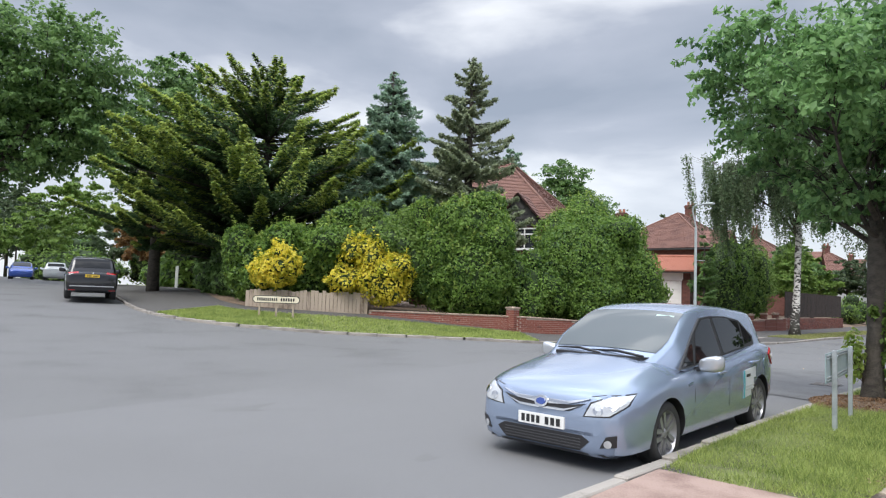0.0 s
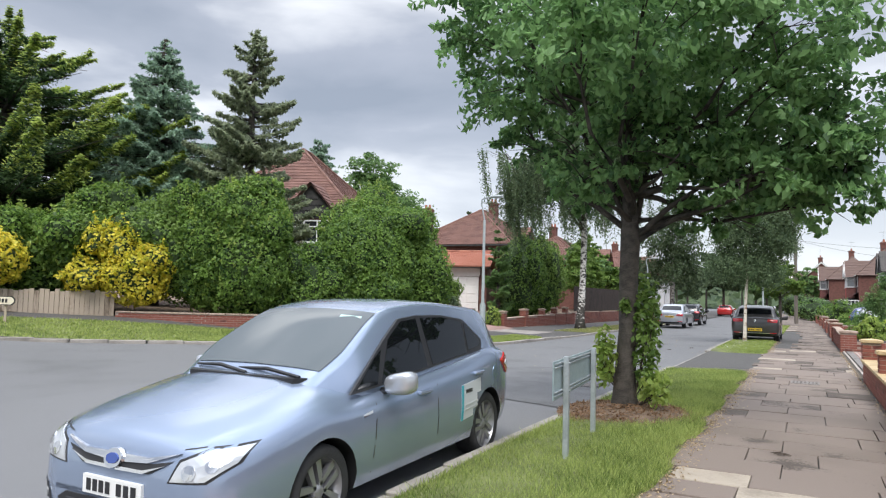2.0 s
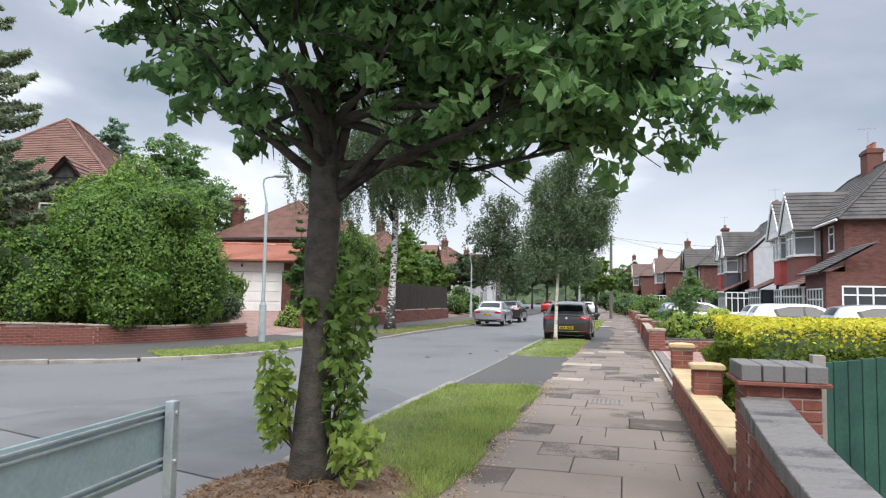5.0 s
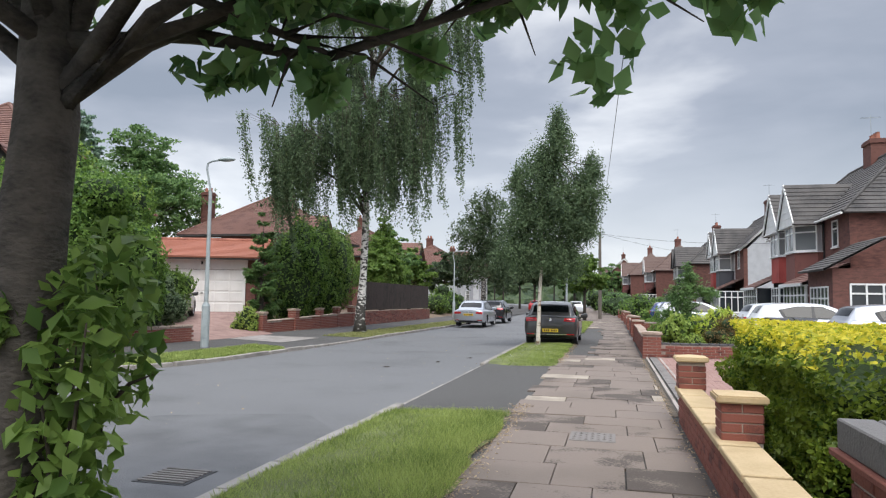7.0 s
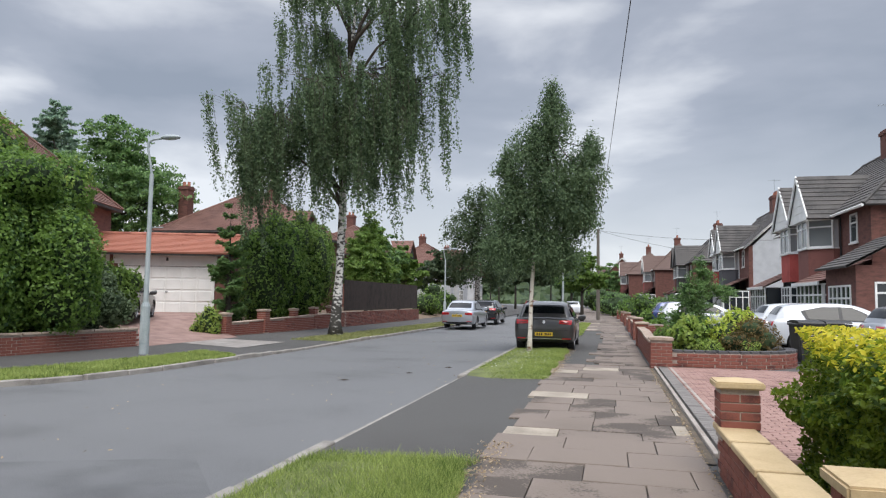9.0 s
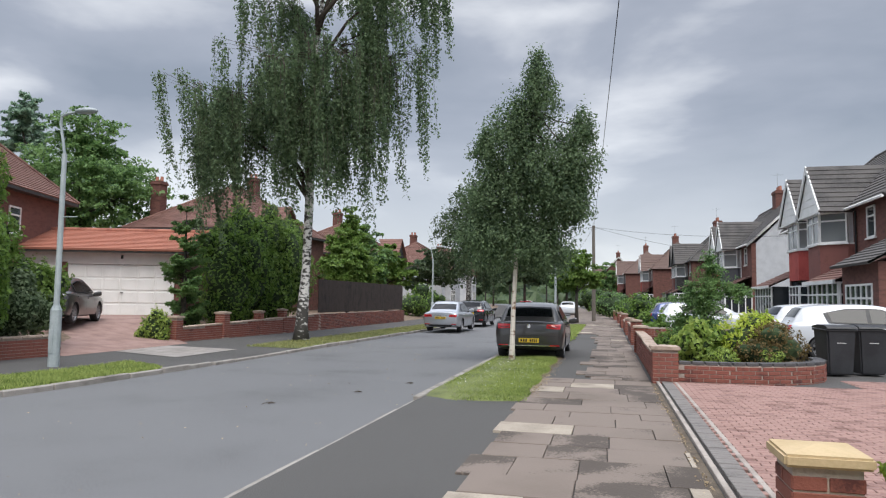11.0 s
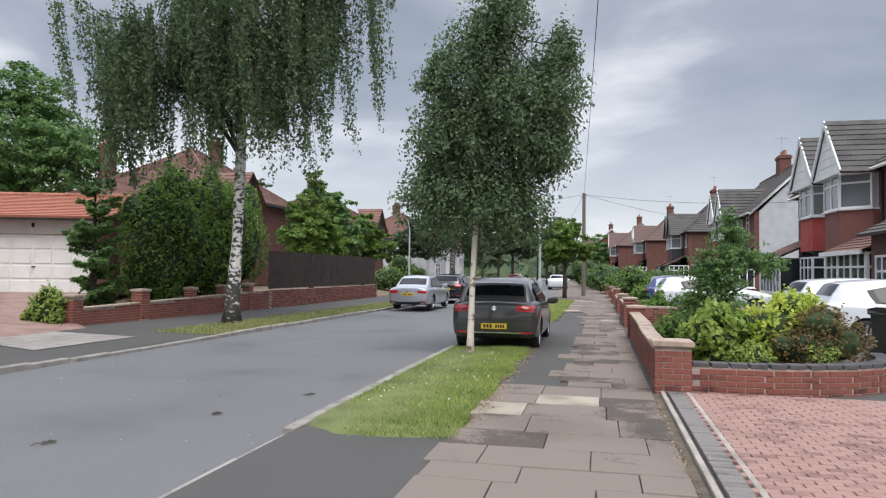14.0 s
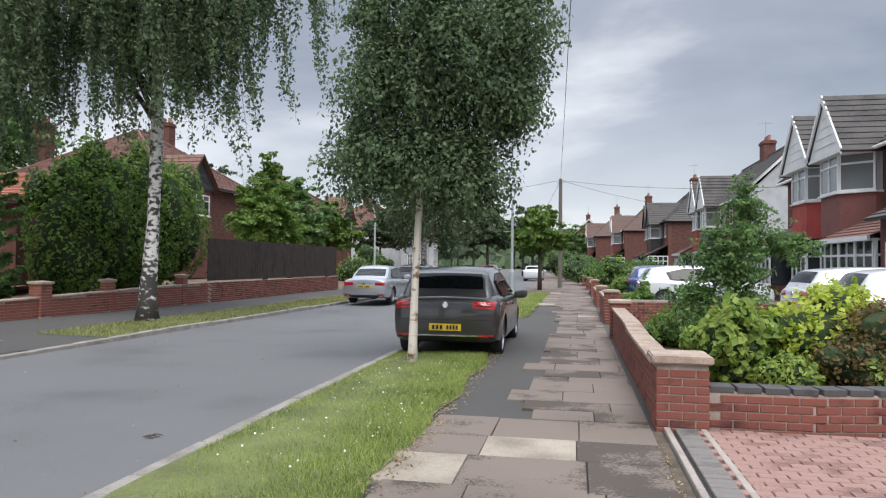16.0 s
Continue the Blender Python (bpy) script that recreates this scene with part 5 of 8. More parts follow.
low = stick("lower_grille", [(-0.52, 0.33), (-0.42, 0.235), (0.42, 0.235), (0.52, 0.33), (0.44, 0.375), (-0.44, 0.375)], FRONT, BLACK_PLASTIC, 0.008, cuts=4)
for k in range(4):
    stick("grille_bar", [(-0.43, 0.255 + k * 0.027), (0.43, 0.255 + k * 0.027), (0.43, 0.263 + k * 0.027), (-0.43, 0.263 + k * 0.027)], FRONT, plain("grille_grey", (0.05, 0.05, 0.055), 0.5), 0.014, low, cuts=5)
plate = stick("number_plate", [(-0.26, 0.40), (0.26, 0.40), (0.26, 0.51), (-0.26, 0.51)], FRONT, WHITE_PLATE, 0.02, cuts=0, deep=0.05)
bars(plate, stick, FRONT, -0.23, 0.0, 0.455, 0.07, 4, BLACK_PLASTIC)
bars(plate, stick, FRONT, 0.04, 0.23, 0.455, 0.07, 3, BLACK_PLASTIC)
stick("front_lip", [(-0.66, 0.195), (0.66, 0.195), (0.64, 0.22), (-0.64, 0.22)], FRONT, BLACK_PLASTIC, 0.012, cuts=5)
for s in (-1, 1):
    lamp = stick("headlamp", [(s * 0.42, 0.555), (s * 0.66, 0.575), (s * 0.80, 0.665), (s * 0.84, 0.75), (s * 0.66, 0.735), (s * 0.48, 0.665)][:: s], (-0.25 * s, 1, 0), CLEAR_LENS, 0.008, cuts=4)
    stick("lamp_shroud", [(s * 0.40, 0.545), (s * 0.67, 0.562), (s * 0.815, 0.66), (s * 0.85, 0.762), (s * 0.65, 0.747), (s * 0.465, 0.675)][:: s], (-0.25 * s, 1, 0), BLACK_PLASTIC, 0.003, lamp, cuts=4)
    for cx, cz, rr in ((0.55, 0.615, 0.05), (0.69, 0.66, 0.042)):
        stick("reflector", [(s * cx + rr * math.cos(a), cz + rr * 0.85 * math.sin(a)) for a in np.linspace(0, math.tau, 14)[:-1]][:: s], (-0.25 * s, 1, 0), CHROME, 0.013, lamp, cuts=1)
    fog = stick("fog_lamp_recess", [(s * 0.58, 0.285), (s * 0.73, 0.30), (s * 0.735, 0.41), (s * 0.64, 0.39)][:: s], (-0.2 * s, 1, 0), BLACK_PLASTIC, 0.008)
    stick("fog_lamp", [(s * 0.655 + 0.035 * math.cos(a), 0.325 + 0.035 * math.sin(a)) for a in np.linspace(0, math.tau, 14)[:-1]][:: s], (-0.2 * s, 1, 0), CLEAR_LENS, 0.014, fog, cuts=1)
    tail = stick("tail_lamp", [(3.78, 0.90), (3.95, 0.76), (4.10, 0.74), (4.12, 0.92), (3.98, 0.97)][::1], (-s, -0.35, 0), RED_LENS, 0.014, cuts=4)
    stick("lamp_insert", [(3.86, 0.87), (3.99, 0.80), (4.06, 0.85), (3.97, 0.90)], (-s, -0.35, 0), CLEAR_LENS, 0.018, tail, cuts=2)
    stick("sill_strip", [(1.25, 0.225), (3.1, 0.225), (3.1, 0.245), (1.25, 0.245)], (-s, 0, 0), BLACK_PLASTIC, 0.004, cuts=5)
    stick("bonnet_seam", [(s * 0.50, 0.722), (s * 0.62, 0.742), (s * 0.62, 0.748), (s * 0.50, 0.728)][:: s], FRONT, BLACK_PLASTIC, 0.003, cuts=3)
    if s > 0:
        sticker = stick("door_sticker", [(2.86, 0.44), (3.27, 0.47), (3.28, 0.79), (2.87, 0.76)], (-1, 0, 0), plain("white_vinyl", (0.6, 0.62, 0.63), 0.35), 0.005, label="white advertising panel on the rear door", cuts=4, deep=0.008)
        stick("teal_edge", [(2.86, 0.44), (2.895, 0.4425), (2.905, 0.7625), (2.87, 0.76)], (-1, 0, 0), plain("teal_vinyl", (0.03, 0.35, 0.42), 0.35), 0.008, sticker, cuts=2, deep=0.006)
        for k in range(4):
            stick("bar", [(2.95 + k * 0.035, 0.68), (2.975 + k * 0.035, 0.682), (2.975 + k * 0.035, 0.717), (2.95 + k * 0.035, 0.715)], (-1, 0, 0), BLACK_PLASTIC, 0.0085, sticker, cuts=0, deep=0.005)
        for k in range(2):
            stick("bar", [(2.94, 0.52 + k * 0.04), (3.2, 0.535 + k * 0.04), (3.2, 0.553 + k * 0.04), (2.94, 0.538 + k * 0.04)], (-1, 0, 0), plain("pale_grey_ink", (0.5, 0.52, 0.52), 0.4), 0.0085, sticker, cuts=2, deep=0.005)
        stick("fuel_flap", [(3.66 + 0.075 * math.cos(a), 0.80 + 0.075 * math.sin(a)) for a in np.linspace(0, math.tau, 20)[:-1]], (-1, 0, 0), car_paint("flap_paint", (0.25, 0.345, 0.46)), 0.003, cuts=1, deep=0.005)
        stick("side_badge", [(1.30, 0.735), (1.42, 0.75), (1.42, 0.768), (1.30, 0.753)], (-1, 0, 0), CHROME, 0.004, cuts=1, deep=0.005)
# wipers and the paper permit behind the glass
for x0, x1, y0, z0 in ((0.52, -0.12, 1.08, 1.055), (0.02, -0.55, 1.08, 1.055)):
    part("wiper", bm_tube([(x0, y0 - 0.07, z0 - 0.03), ((x0 + x1) / 2, y0 - 0.035, z0 + 0.005), (x1, y0 + 0.005, z0 - 0.01)], [0.014, 0.016, 0.008], 6), BLACK_PLASTIC, auris)
part("scuttle", bm_prism([(-0.5, 0.965), (0.5, 0.965), (0.56, 1.05), (-0.56, 1.05)], "z", 0.96, 1.018), BLACK_PLASTIC, auris)
part("permit", bm_poly([(0.30, 1.745, 1.405), (0.50, 1.755, 1.395), (0.50, 1.80, 1.418), (0.30, 1.79, 1.428)]), plain("pale_green_paper", (0.45, 0.66, 0.6), 0.5), auris, "pale green paper permit at the top of the windscreen")
part("rear_spoiler", bm_prism([(-0.58, 3.70), (0.58, 3.70), (0.52, 3.90), (-0.52, 3.90)], "z", 1.40, 1.425), BLUE, auris)

HATCH = dict(AURIS, belt=0.95, length=4.25, width=1.8, wheel=0.325, axles=(0.87, 3.5), screen_glass=CAR_GLASS, cabin=(0.815, 0.62),
    stations=[(0.0, 0.6, 0.3, 0.6, 0.64), (0.06, 0.74, 0.22, 0.68, 0.72), (0.2, 0.83, 0.2, 0.76, 0.8), (0.5, 0.88, 0.18, 0.84, 0.9), (1.1, 0.9, 0.2, 0.92, 0.99), (1.8, 0.9, 0.2, 0.95, 0.98), (3.0, 0.9, 0.2, 0.97, 1.0), (3.6, 0.9, 0.2, 1.0, 1.02), (4.0, 0.885, 0.24, 1.0, 1.03), (4.18, 0.85, 0.28, 0.93, 0.99), (4.25, 0.74, 0.36, 0.84, 0.9)],
    roof=[(1.05, 0.97), (1.5, 1.21), (1.95, 1.40), (2.4, 1.455), (2.9, 1.455), (3.4, 1.43), (3.85, 1.37), (4.02, 1.2), (4.16, 0.98)],
    windows=[[(1.5, 0.98), (2.36, 1.0), (2.38, 1.345), (2.12, 1.335), (1.86, 1.21)], [(2.46, 1.0), (3.25, 1.01), (3.35, 1.25), (2.9, 1.335), (2.46, 1.35)]], surrounds=[[(1.4, 0.965), (3.32, 0.985), (3.45, 1.24), (2.9, 1.36), (2.42, 1.37), (2.1, 1.355), (1.8, 1.22)]])
SALOON = dict(HATCH, length=4.5, width=1.74, wheel=0.31, axles=(0.85, 3.52), belt=0.9, cabin=(0.76, 0.58),
    stations=[(0.0, 0.66, 0.3, 0.62, 0.65), (0.06, 0.76, 0.22, 0.7, 0.74), (0.3, 0.83, 0.2, 0.78, 0.83), (1.2, 0.87, 0.2, 0.88, 0.94), (2.4, 0.87, 0.2, 0.9, 0.93), (3.5, 0.87, 0.2, 0.92, 0.96), (4.2, 0.85, 0.22, 0.9, 0.98), (4.44, 0.81, 0.26, 0.86, 0.95), (4.5, 0.72, 0.36, 0.78, 0.86)],
    roof=[(1.3, 0.93), (1.7, 1.17), (2.1, 1.36), (2.5, 1.41), (2.9, 1.41), (3.2, 1.37), (3.5, 1.22), (3.75, 1.06), (3.95, 0.95)], rear_screen=(28, 36),
    windows=[[(1.75, 0.95), (2.42, 0.96), (2.42, 1.31), (2.2, 1.3), (1.98, 1.2)], [(2.5, 0.96), (3.2, 0.98), (3.3, 1.05), (3.05, 1.25), (2.5, 1.31)]], surrounds=[[(1.65, 0.94), (3.3, 0.965), (3.4, 1.05), (3.08, 1.28), (2.48, 1.335), (2.15, 1.32), (1.9, 1.2)]],
    seams=[((1.5, 1.55), 0.3, 0.88), ((2.46, 2.46), 0.28, 0.9)], handles=[(2.2, 0.76), (3.1, 0.79)], mirror=(1.85, 0.98))
SUV = dict(HATCH, length=4.8, width=1.94, wheel=0.37, axles=(0.95, 3.85), belt=1.12, cabin=(0.87, 0.70),
    stations=[(0.0, 0.7, 0.4, 0.8, 0.84), (0.08, 0.85, 0.3, 0.9, 0.96), (0.4, 0.92, 0.26, 1.0, 1.06), (1.2, 0.96, 0.26, 1.1, 1.16), (2.4, 0.97, 0.26, 1.14, 1.17), (3.8, 0.97, 0.26, 1.16, 1.19), (4.5, 0.95, 0.3, 1.12, 1.17), (4.74, 0.92, 0.34, 1.02, 1.1), (4.8, 0.82, 0.42, 0.92, 1.0)],
    roof=[(1.2, 1.14), (1.65, 1.42), (2.1, 1.66), (2.6, 1.75), (3.2, 1.76), (3.9, 1.73), (4.35, 1.66), (4.55, 1.4), (4.68, 1.1)],
    windows=[[(1.8, 1.17), (2.6, 1.18), (2.6, 1.63), (2.3, 1.62), (2.05, 1.5)], [(2.68, 1.18), (3.5, 1.19), (3.5, 1.63), (2.68, 1.64)], [(3.58, 1.2), (4.25, 1.22), (4.1, 1.58), (3.58, 1.62)]], surrounds=[[(1.7, 1.155), (4.35, 1.195), (4.15, 1.61), (2.64, 1.665), (2.25, 1.64), (1.95, 1.48)]],
    seams=[((1.6, 1.65), 0.4, 1.1), ((2.64, 2.64), 0.4, 1.12)], handles=[(2.4, 0.98), (3.35, 1.0)], mirror=(1.95, 1.2))


def rear_trim(ob, stick_, z, zl, w, dark, plate_z, yellow=True):
    """Tail lamps, plate, bumper band and badge on the back of a car."""
    for s in (-1, 1):
        lamp = stick_("tail_lamp", [(s * (w - 0.36), zl - 0.05), (s * w, zl - 0.07), (s * (w + 0.02), zl + 0.06), (s * (w - 0.34), zl + 0.055)][:: -s], BACK, RED_LENS, 0.012)
        stick_("lamp_insert", [(s * (w - 0.3), zl - 0.02), (s * (w - 0.06), zl - 0.03), (s * (w - 0.06), zl + 0.0), (s * (w - 0.3), zl + 0.005)][:: -s], BACK, plain("dark_red_lens", (0.18, 0.01, 0.012), 0.15, 0, 1), 0.016, lamp)
        stick_("reflector", [(s * (w - 0.26), 0.36), (s * (w - 0.02), 0.36), (s * (w - 0.02), 0.39), (s * (w - 0.26), 0.39)][:: -s], BACK, RED_LENS, 0.014)
    stick_("bumper_band", [(w, 0.26), (-w, 0.26), (-w + 0.03, 0.35), (w - 0.03, 0.35)], BACK, BLACK_PLASTIC, 0.008, cuts=5)
    plate_ = stick_("number_plate", [(0.26, plate_z - 0.055), (-0.26, plate_z - 0.055), (-0.26, plate_z + 0.055), (0.26, plate_z + 0.055)], BACK, YELLOW_PLATE, 0.016, cuts=0, deep=0.05)
    for x0, x1, n in ((-0.22, -0.02, 4), (0.03, 0.22, 3)):
        bars(plate_, lambda nm, o, *a, **k: stick_(nm, o[::-1], *a, **k), BACK, x0, x1, plate_z, 0.065, n, BLACK_PLASTIC)
    stick_("boot_seam", [(w - 0.1, plate_z + 0.12), (-w + 0.1, plate_z + 0.12), (-w + 0.1, plate_z + 0.128), (w - 0.1, plate_z + 0.128)], BACK, BLACK_PLASTIC, 0.004, cuts=4)
    stick_("badge", [(0.05 * math.cos(a), zl + 0.05 * math.sin(a)) for a in np.linspace(math.tau, 0, 16)[:-1]], BACK, CHROME, 0.016, cuts=0)


GREY_PAINT = car_paint("dark_grey_metallic_paint", (0.075, 0.072, 0.072), 0.5, 0.3)
BLACK_PAINT = car_paint("black_paint", (0.012, 0.012, 0.015), 0.2, 0.25)
SILVER_PAINT = car_paint("silver_paint", (0.44, 0.46, 0.5), 0.6, 0.35)
WHITE_PAINT = car_paint("white_car_paint", (0.66, 0.68, 0.71), 0.05, 0.3)
away = lambda x, y, z=0.0, turn=0.0: pose(x, y, z, 0, 0, 180 + turn)
golf, st = car(away(-1.94, 37.15, 0.06), "dark grey hatchback parked with two wheels on the verge", GREY_PAINT, HATCH)
rear_trim(golf, st, 0, 0.86, 0.8, None, 0.50)
st("bumper_strip", [(0.7, 0.355), (-0.7, 0.355), (-0.7, 0.375), (0.7, 0.375)], BACK, CHROME, 0.014, cuts=4)
silver, st = car(away(-7.45, 50.6, 0.05), "silver saloon parked against the far kerb", SILVER_PAINT, SALOON)
rear_trim(silver, st, 0, 0.76, 0.76, None, 0.66)
far_black, st = car(away(-7.5, 57.6, 0.05), "black estate car parked in front of the silver saloon", BLACK_PAINT, dict(HATCH, spokes=7))
rear_trim(far_black, st, 0, 0.9, 0.8, None, 0.72)
big, st = car(pose(-33.6, 12.3, 0.78, 0, 0, 71.9 + 180), "black sport utility vehicle parked in the side road", BLACK_PAINT, SUV)
rear_trim(big, st, 0, 1.1, 0.86, None, 0.95)
stripe = plain("silver_trim", (0.5, 0.5, 0.52), 0.3, 0.8)
st("bumper_strip", [(0.8, 0.52), (-0.8, 0.52), (-0.8, 0.56), (0.8, 0.56)], BACK, stripe, 0.012, cuts=4)
# cars on the drives of the east gardens, and far off
for x, y, turn, paint_, spec_, text in (
        (9.2, 39.2, -86, WHITE_PAINT, HATCH, "white hatchback parked on a front drive"), (8.9, 35.2, -92, WHITE_PAINT, HATCH, "white car nosed up to the house"), (10.7, 32.4, -88, SILVER_PAINT, HATCH, "silver hatchback on a front drive"),
        (6.5, 46.8, -88, WHITE_PAINT, HATCH, "white estate car behind the planted wall"), (6.3, 49.6, -90, car_paint("navy_paint", (0.03, 0.05, 0.16), 0.3), HATCH, "dark blue car on a far drive"), (6.5, 53.2, -90, SILVER_PAINT, HATCH, "silver car on a far drive"), (3.0, 74, 170, WHITE_PAINT, HATCH, "white car parked up the street"), (6.6, 64, -90, SILVER_PAINT, HATCH, "silver car on a far drive")):
    c, st = car(pose(x, y, 0.12, 0, 0, turn + 180), text, paint_, spec_, "cars on the drives")
    rear_trim(c, st, 0, 0.86, 0.76, None, 0.62)
for x, y, turn, paint_, text in ((-9.2, 100, 180, car_paint("red_paint", (0.4, 0.02, 0.02), 0.1), "red car parked far up the street"), (-10.0, 108, 180, WHITE_PAINT, "white car parked far up the street"), (-2.9 + bend(90), 90, 180, WHITE_PAINT, "white van-like car far up the street"), (-62, 17.6, 72, car_paint("blue_paint", (0.03, 0.08, 0.35), 0.2), "blue car parked down the side road"), (-64, 20.8, 252, WHITE_PAINT, "white car parked down the side road")):
    z = height(x, y)
    car(pose(x, y, z, 0, 0, turn), text, paint_, HATCH, "cars parked far off")
car(pose(-18.5, 36.3, 0.66, 0, 0, 205), "grey car on the drive before the garage", GREY_PAINT, HATCH)
# ---- houses ----
HUNG_RED = surface("bright_hung_tile", (0.30, 0.035, 0.03), (0.45, 0.075, 0.06), 0.7, 2, 14, 0.4, spread=0.2)
HUNG_DARK = surface("dark_hung_tile", (0.11, 0.04, 0.035), (0.22, 0.085, 0.07), 0.75, 2, 14, 0.4, spread=0.2)
CURTAIN = surface("net_curtain", (0.45, 0.46, 0.47), (0.62, 0.62, 0.62), 0.9, 3, 20, 0.1, stretch=(3, 3, 0.3))


def courses(bm, corners, rows, drop=0.035, under=0.0):
    """Roof covering: a four- or three-cornered slope (eave a, eave b, ridge b, ridge a) in stepped courses with real butts."""
    a, b, c, d = [Vector(p) for p in corners]
    n = (b - a).cross(d - a).normalized()
    if n.z < 0:
        n = -n
    last = [bm.verts.new(v - n * 0.06) for v in (a, b)]
    base = list(last)
    for i in range(rows):
        for f, up in ((i / rows, drop), ((i + 1) / rows, 0.004)):
            p, q = a.lerp(d, f) + n * up, b.lerp(c, f) + n * up
            line = [bm.verts.new(p), bm.verts.new(q)] if (p - q).length > 0.02 else [bm.verts.new(p)] * 2
            bm.faces.new((last[0], last[1], line[1], line[0]) if line[0] is not line[1] else (last[0], last[1], line[0]))
            last = line
    under = [bm.verts.new(v - n * 0.06) for v in ((c, d) if (c - d).length > 0.02 else (c,))]
    bm.faces.new((base[1], base[0], *under[::-1]))
    return bm


def slope(parent, corners, material, rows=14, name="roof", label=""):
    bm = courses(bmesh.new(), corners, rows)
    return part(name, bm, material, parent, label)


def window(parent, o, u, w, h, nx, ny_split, out, name="window", frame_w=0.07, glass=None, curtain=True):
    """A white framed window: o its lower corner, u the way along the wall, out the wall's outward way; ny_split: height of the transom, or 0."""
    o, u, out = Vector(o), Vector(u).normalized(), Vector(out).normalized()
    up = Vector((0, 0, 1))

    def block(bm, a0, a1, z0, z1, d0, d1):
        vs = [bm.verts.new(o + u * a + up * z + out * d) for a in (a0, a1) for z in (z0, z1) for d in (d0, d1)]
        for f in ((0, 1, 3, 2), (4, 6, 7, 5), (0, 4, 5, 1), (2, 3, 7, 6), (0, 2, 6, 4), (1, 5, 7, 3)):
            bm.faces.new([vs[i] for i in f])

    bm = bmesh.new()
    f = frame_w
    # one welded frame of stiles, mullions and transom, with holes for the panes
    us = [0.0, f]
    for i in range(1, nx):
        us += [w * i / nx - f / 2, w * i / nx + f / 2]
    us += [w - f, w]
    zs = [0.0, f] + ([ny_split - f / 2, ny_split + f / 2] if ny_split else []) + [h - f, h]
    grid = {(i, j, k): bm.verts.new(o + u * a + up * z + out * d) for i, a in enumerate(us) for j, z in enumerate(zs) for k, d in enumerate((-0.03, 0.045))}
    solid = lambda i, j: 0 <= i < len(us) - 1 and 0 <= j < len(zs) - 1 and (i % 2 == 0 or j % 2 == 0)
    for i in range(len(us) - 1):
        for j in range(len(zs) - 1):
            if not solid(i, j):
                continue
            for k in (0, 1):
                bm.faces.new([grid[i, j, k], grid[i + 1, j, k], grid[i + 1, j + 1, k], grid[i, j + 1, k]])
            for (di, dj), (p, q) in (((-1, 0), ((i, j), (i, j + 1))), ((1, 0), ((i + 1, j), (i + 1, j + 1))), ((0, -1), ((i, j), (i + 1, j))), ((0, 1), ((i, j + 1), (i + 1, j + 1)))):
                if not solid(i + di, j + dj):
                    bm.faces.new([grid[(*p, 0)], grid[(*q, 0)], grid[(*q, 1)], grid[(*p, 1)]])
    bmesh.ops.recalc_face_normals(bm, faces=bm.faces)
    win = part(name, bm, WHITE, parent)
    bm = bmesh.new()
    block(bm, -0.06, w + 0.06, -0.06, 0, -0.03, 0.1)
    bmesh.ops.recalc_face_normals(bm, faces=bm.faces)
    part("window_sill", bm, WHITE, win)
    for i in range(nx):
        bm = bmesh.new()
        block(bm, w * i / nx + f / 2, w * (i + 1) / nx - f / 2, f, h - f, 0.0, 0.008)
        bmesh.ops.recalc_face_normals(bm, faces=bm.faces)
        part("pane", bm, glass or DARK_GLASS, win)
    return win


WINDOW_PALE = glassy("curtained_glass", (0.20, 0.215, 0.22), 0.06)


def chimney(parent, x, y, z0, z1, w=0.7, d=0.95, pots=3):
    bm = bm_box(x - w / 2, y - d / 2, z0, x + w / 2, y + d / 2, z1 - 0.25)
    bm_box(x - w / 2 - 0.06, y - d / 2 - 0.06, z1 - 0.25, x + w / 2 + 0.06, y + d / 2 + 0.06, z1 - 0.08, 0, bm)
    bm_box(x - w / 2, y - d / 2, z1 - 0.08, x + w / 2, y + d / 2, z1, 0, bm)
    c = part("chimney", bm, HOUSE_BRICK, parent)
    for i in range(pots):
        yy = y + d * ((i + 0.5) / pots - 0.5)
        part("chimney_pot", bm_tube([(x, yy, z1 - 0.02), (x, yy, z1 + 0.3), (x, yy, z1 + 0.34)], [0.13, 0.1, 0.12], 10), ROOF_ORANGE, c)
    return c


def aerial(parent, x, y, z):
    bm = bm_tube([(x, y, z), (x, y, z + 1.5)], [0.02, 0.018], 5)
    bm_tube([(x - 0.5, y, z + 1.35), (x + 0.5, y, z + 1.35)], [0.012, 0.012], 4, bm)
    for k in range(6):
        bm_tube([(x - 0.45 + k * 0.17, y - 0.2, z + 1.35), (x - 0.45 + k * 0.17, y + 0.2, z + 1.35)], [0.008, 0.008], 4, bm)
    return part("aerial", bm, GALV, parent)


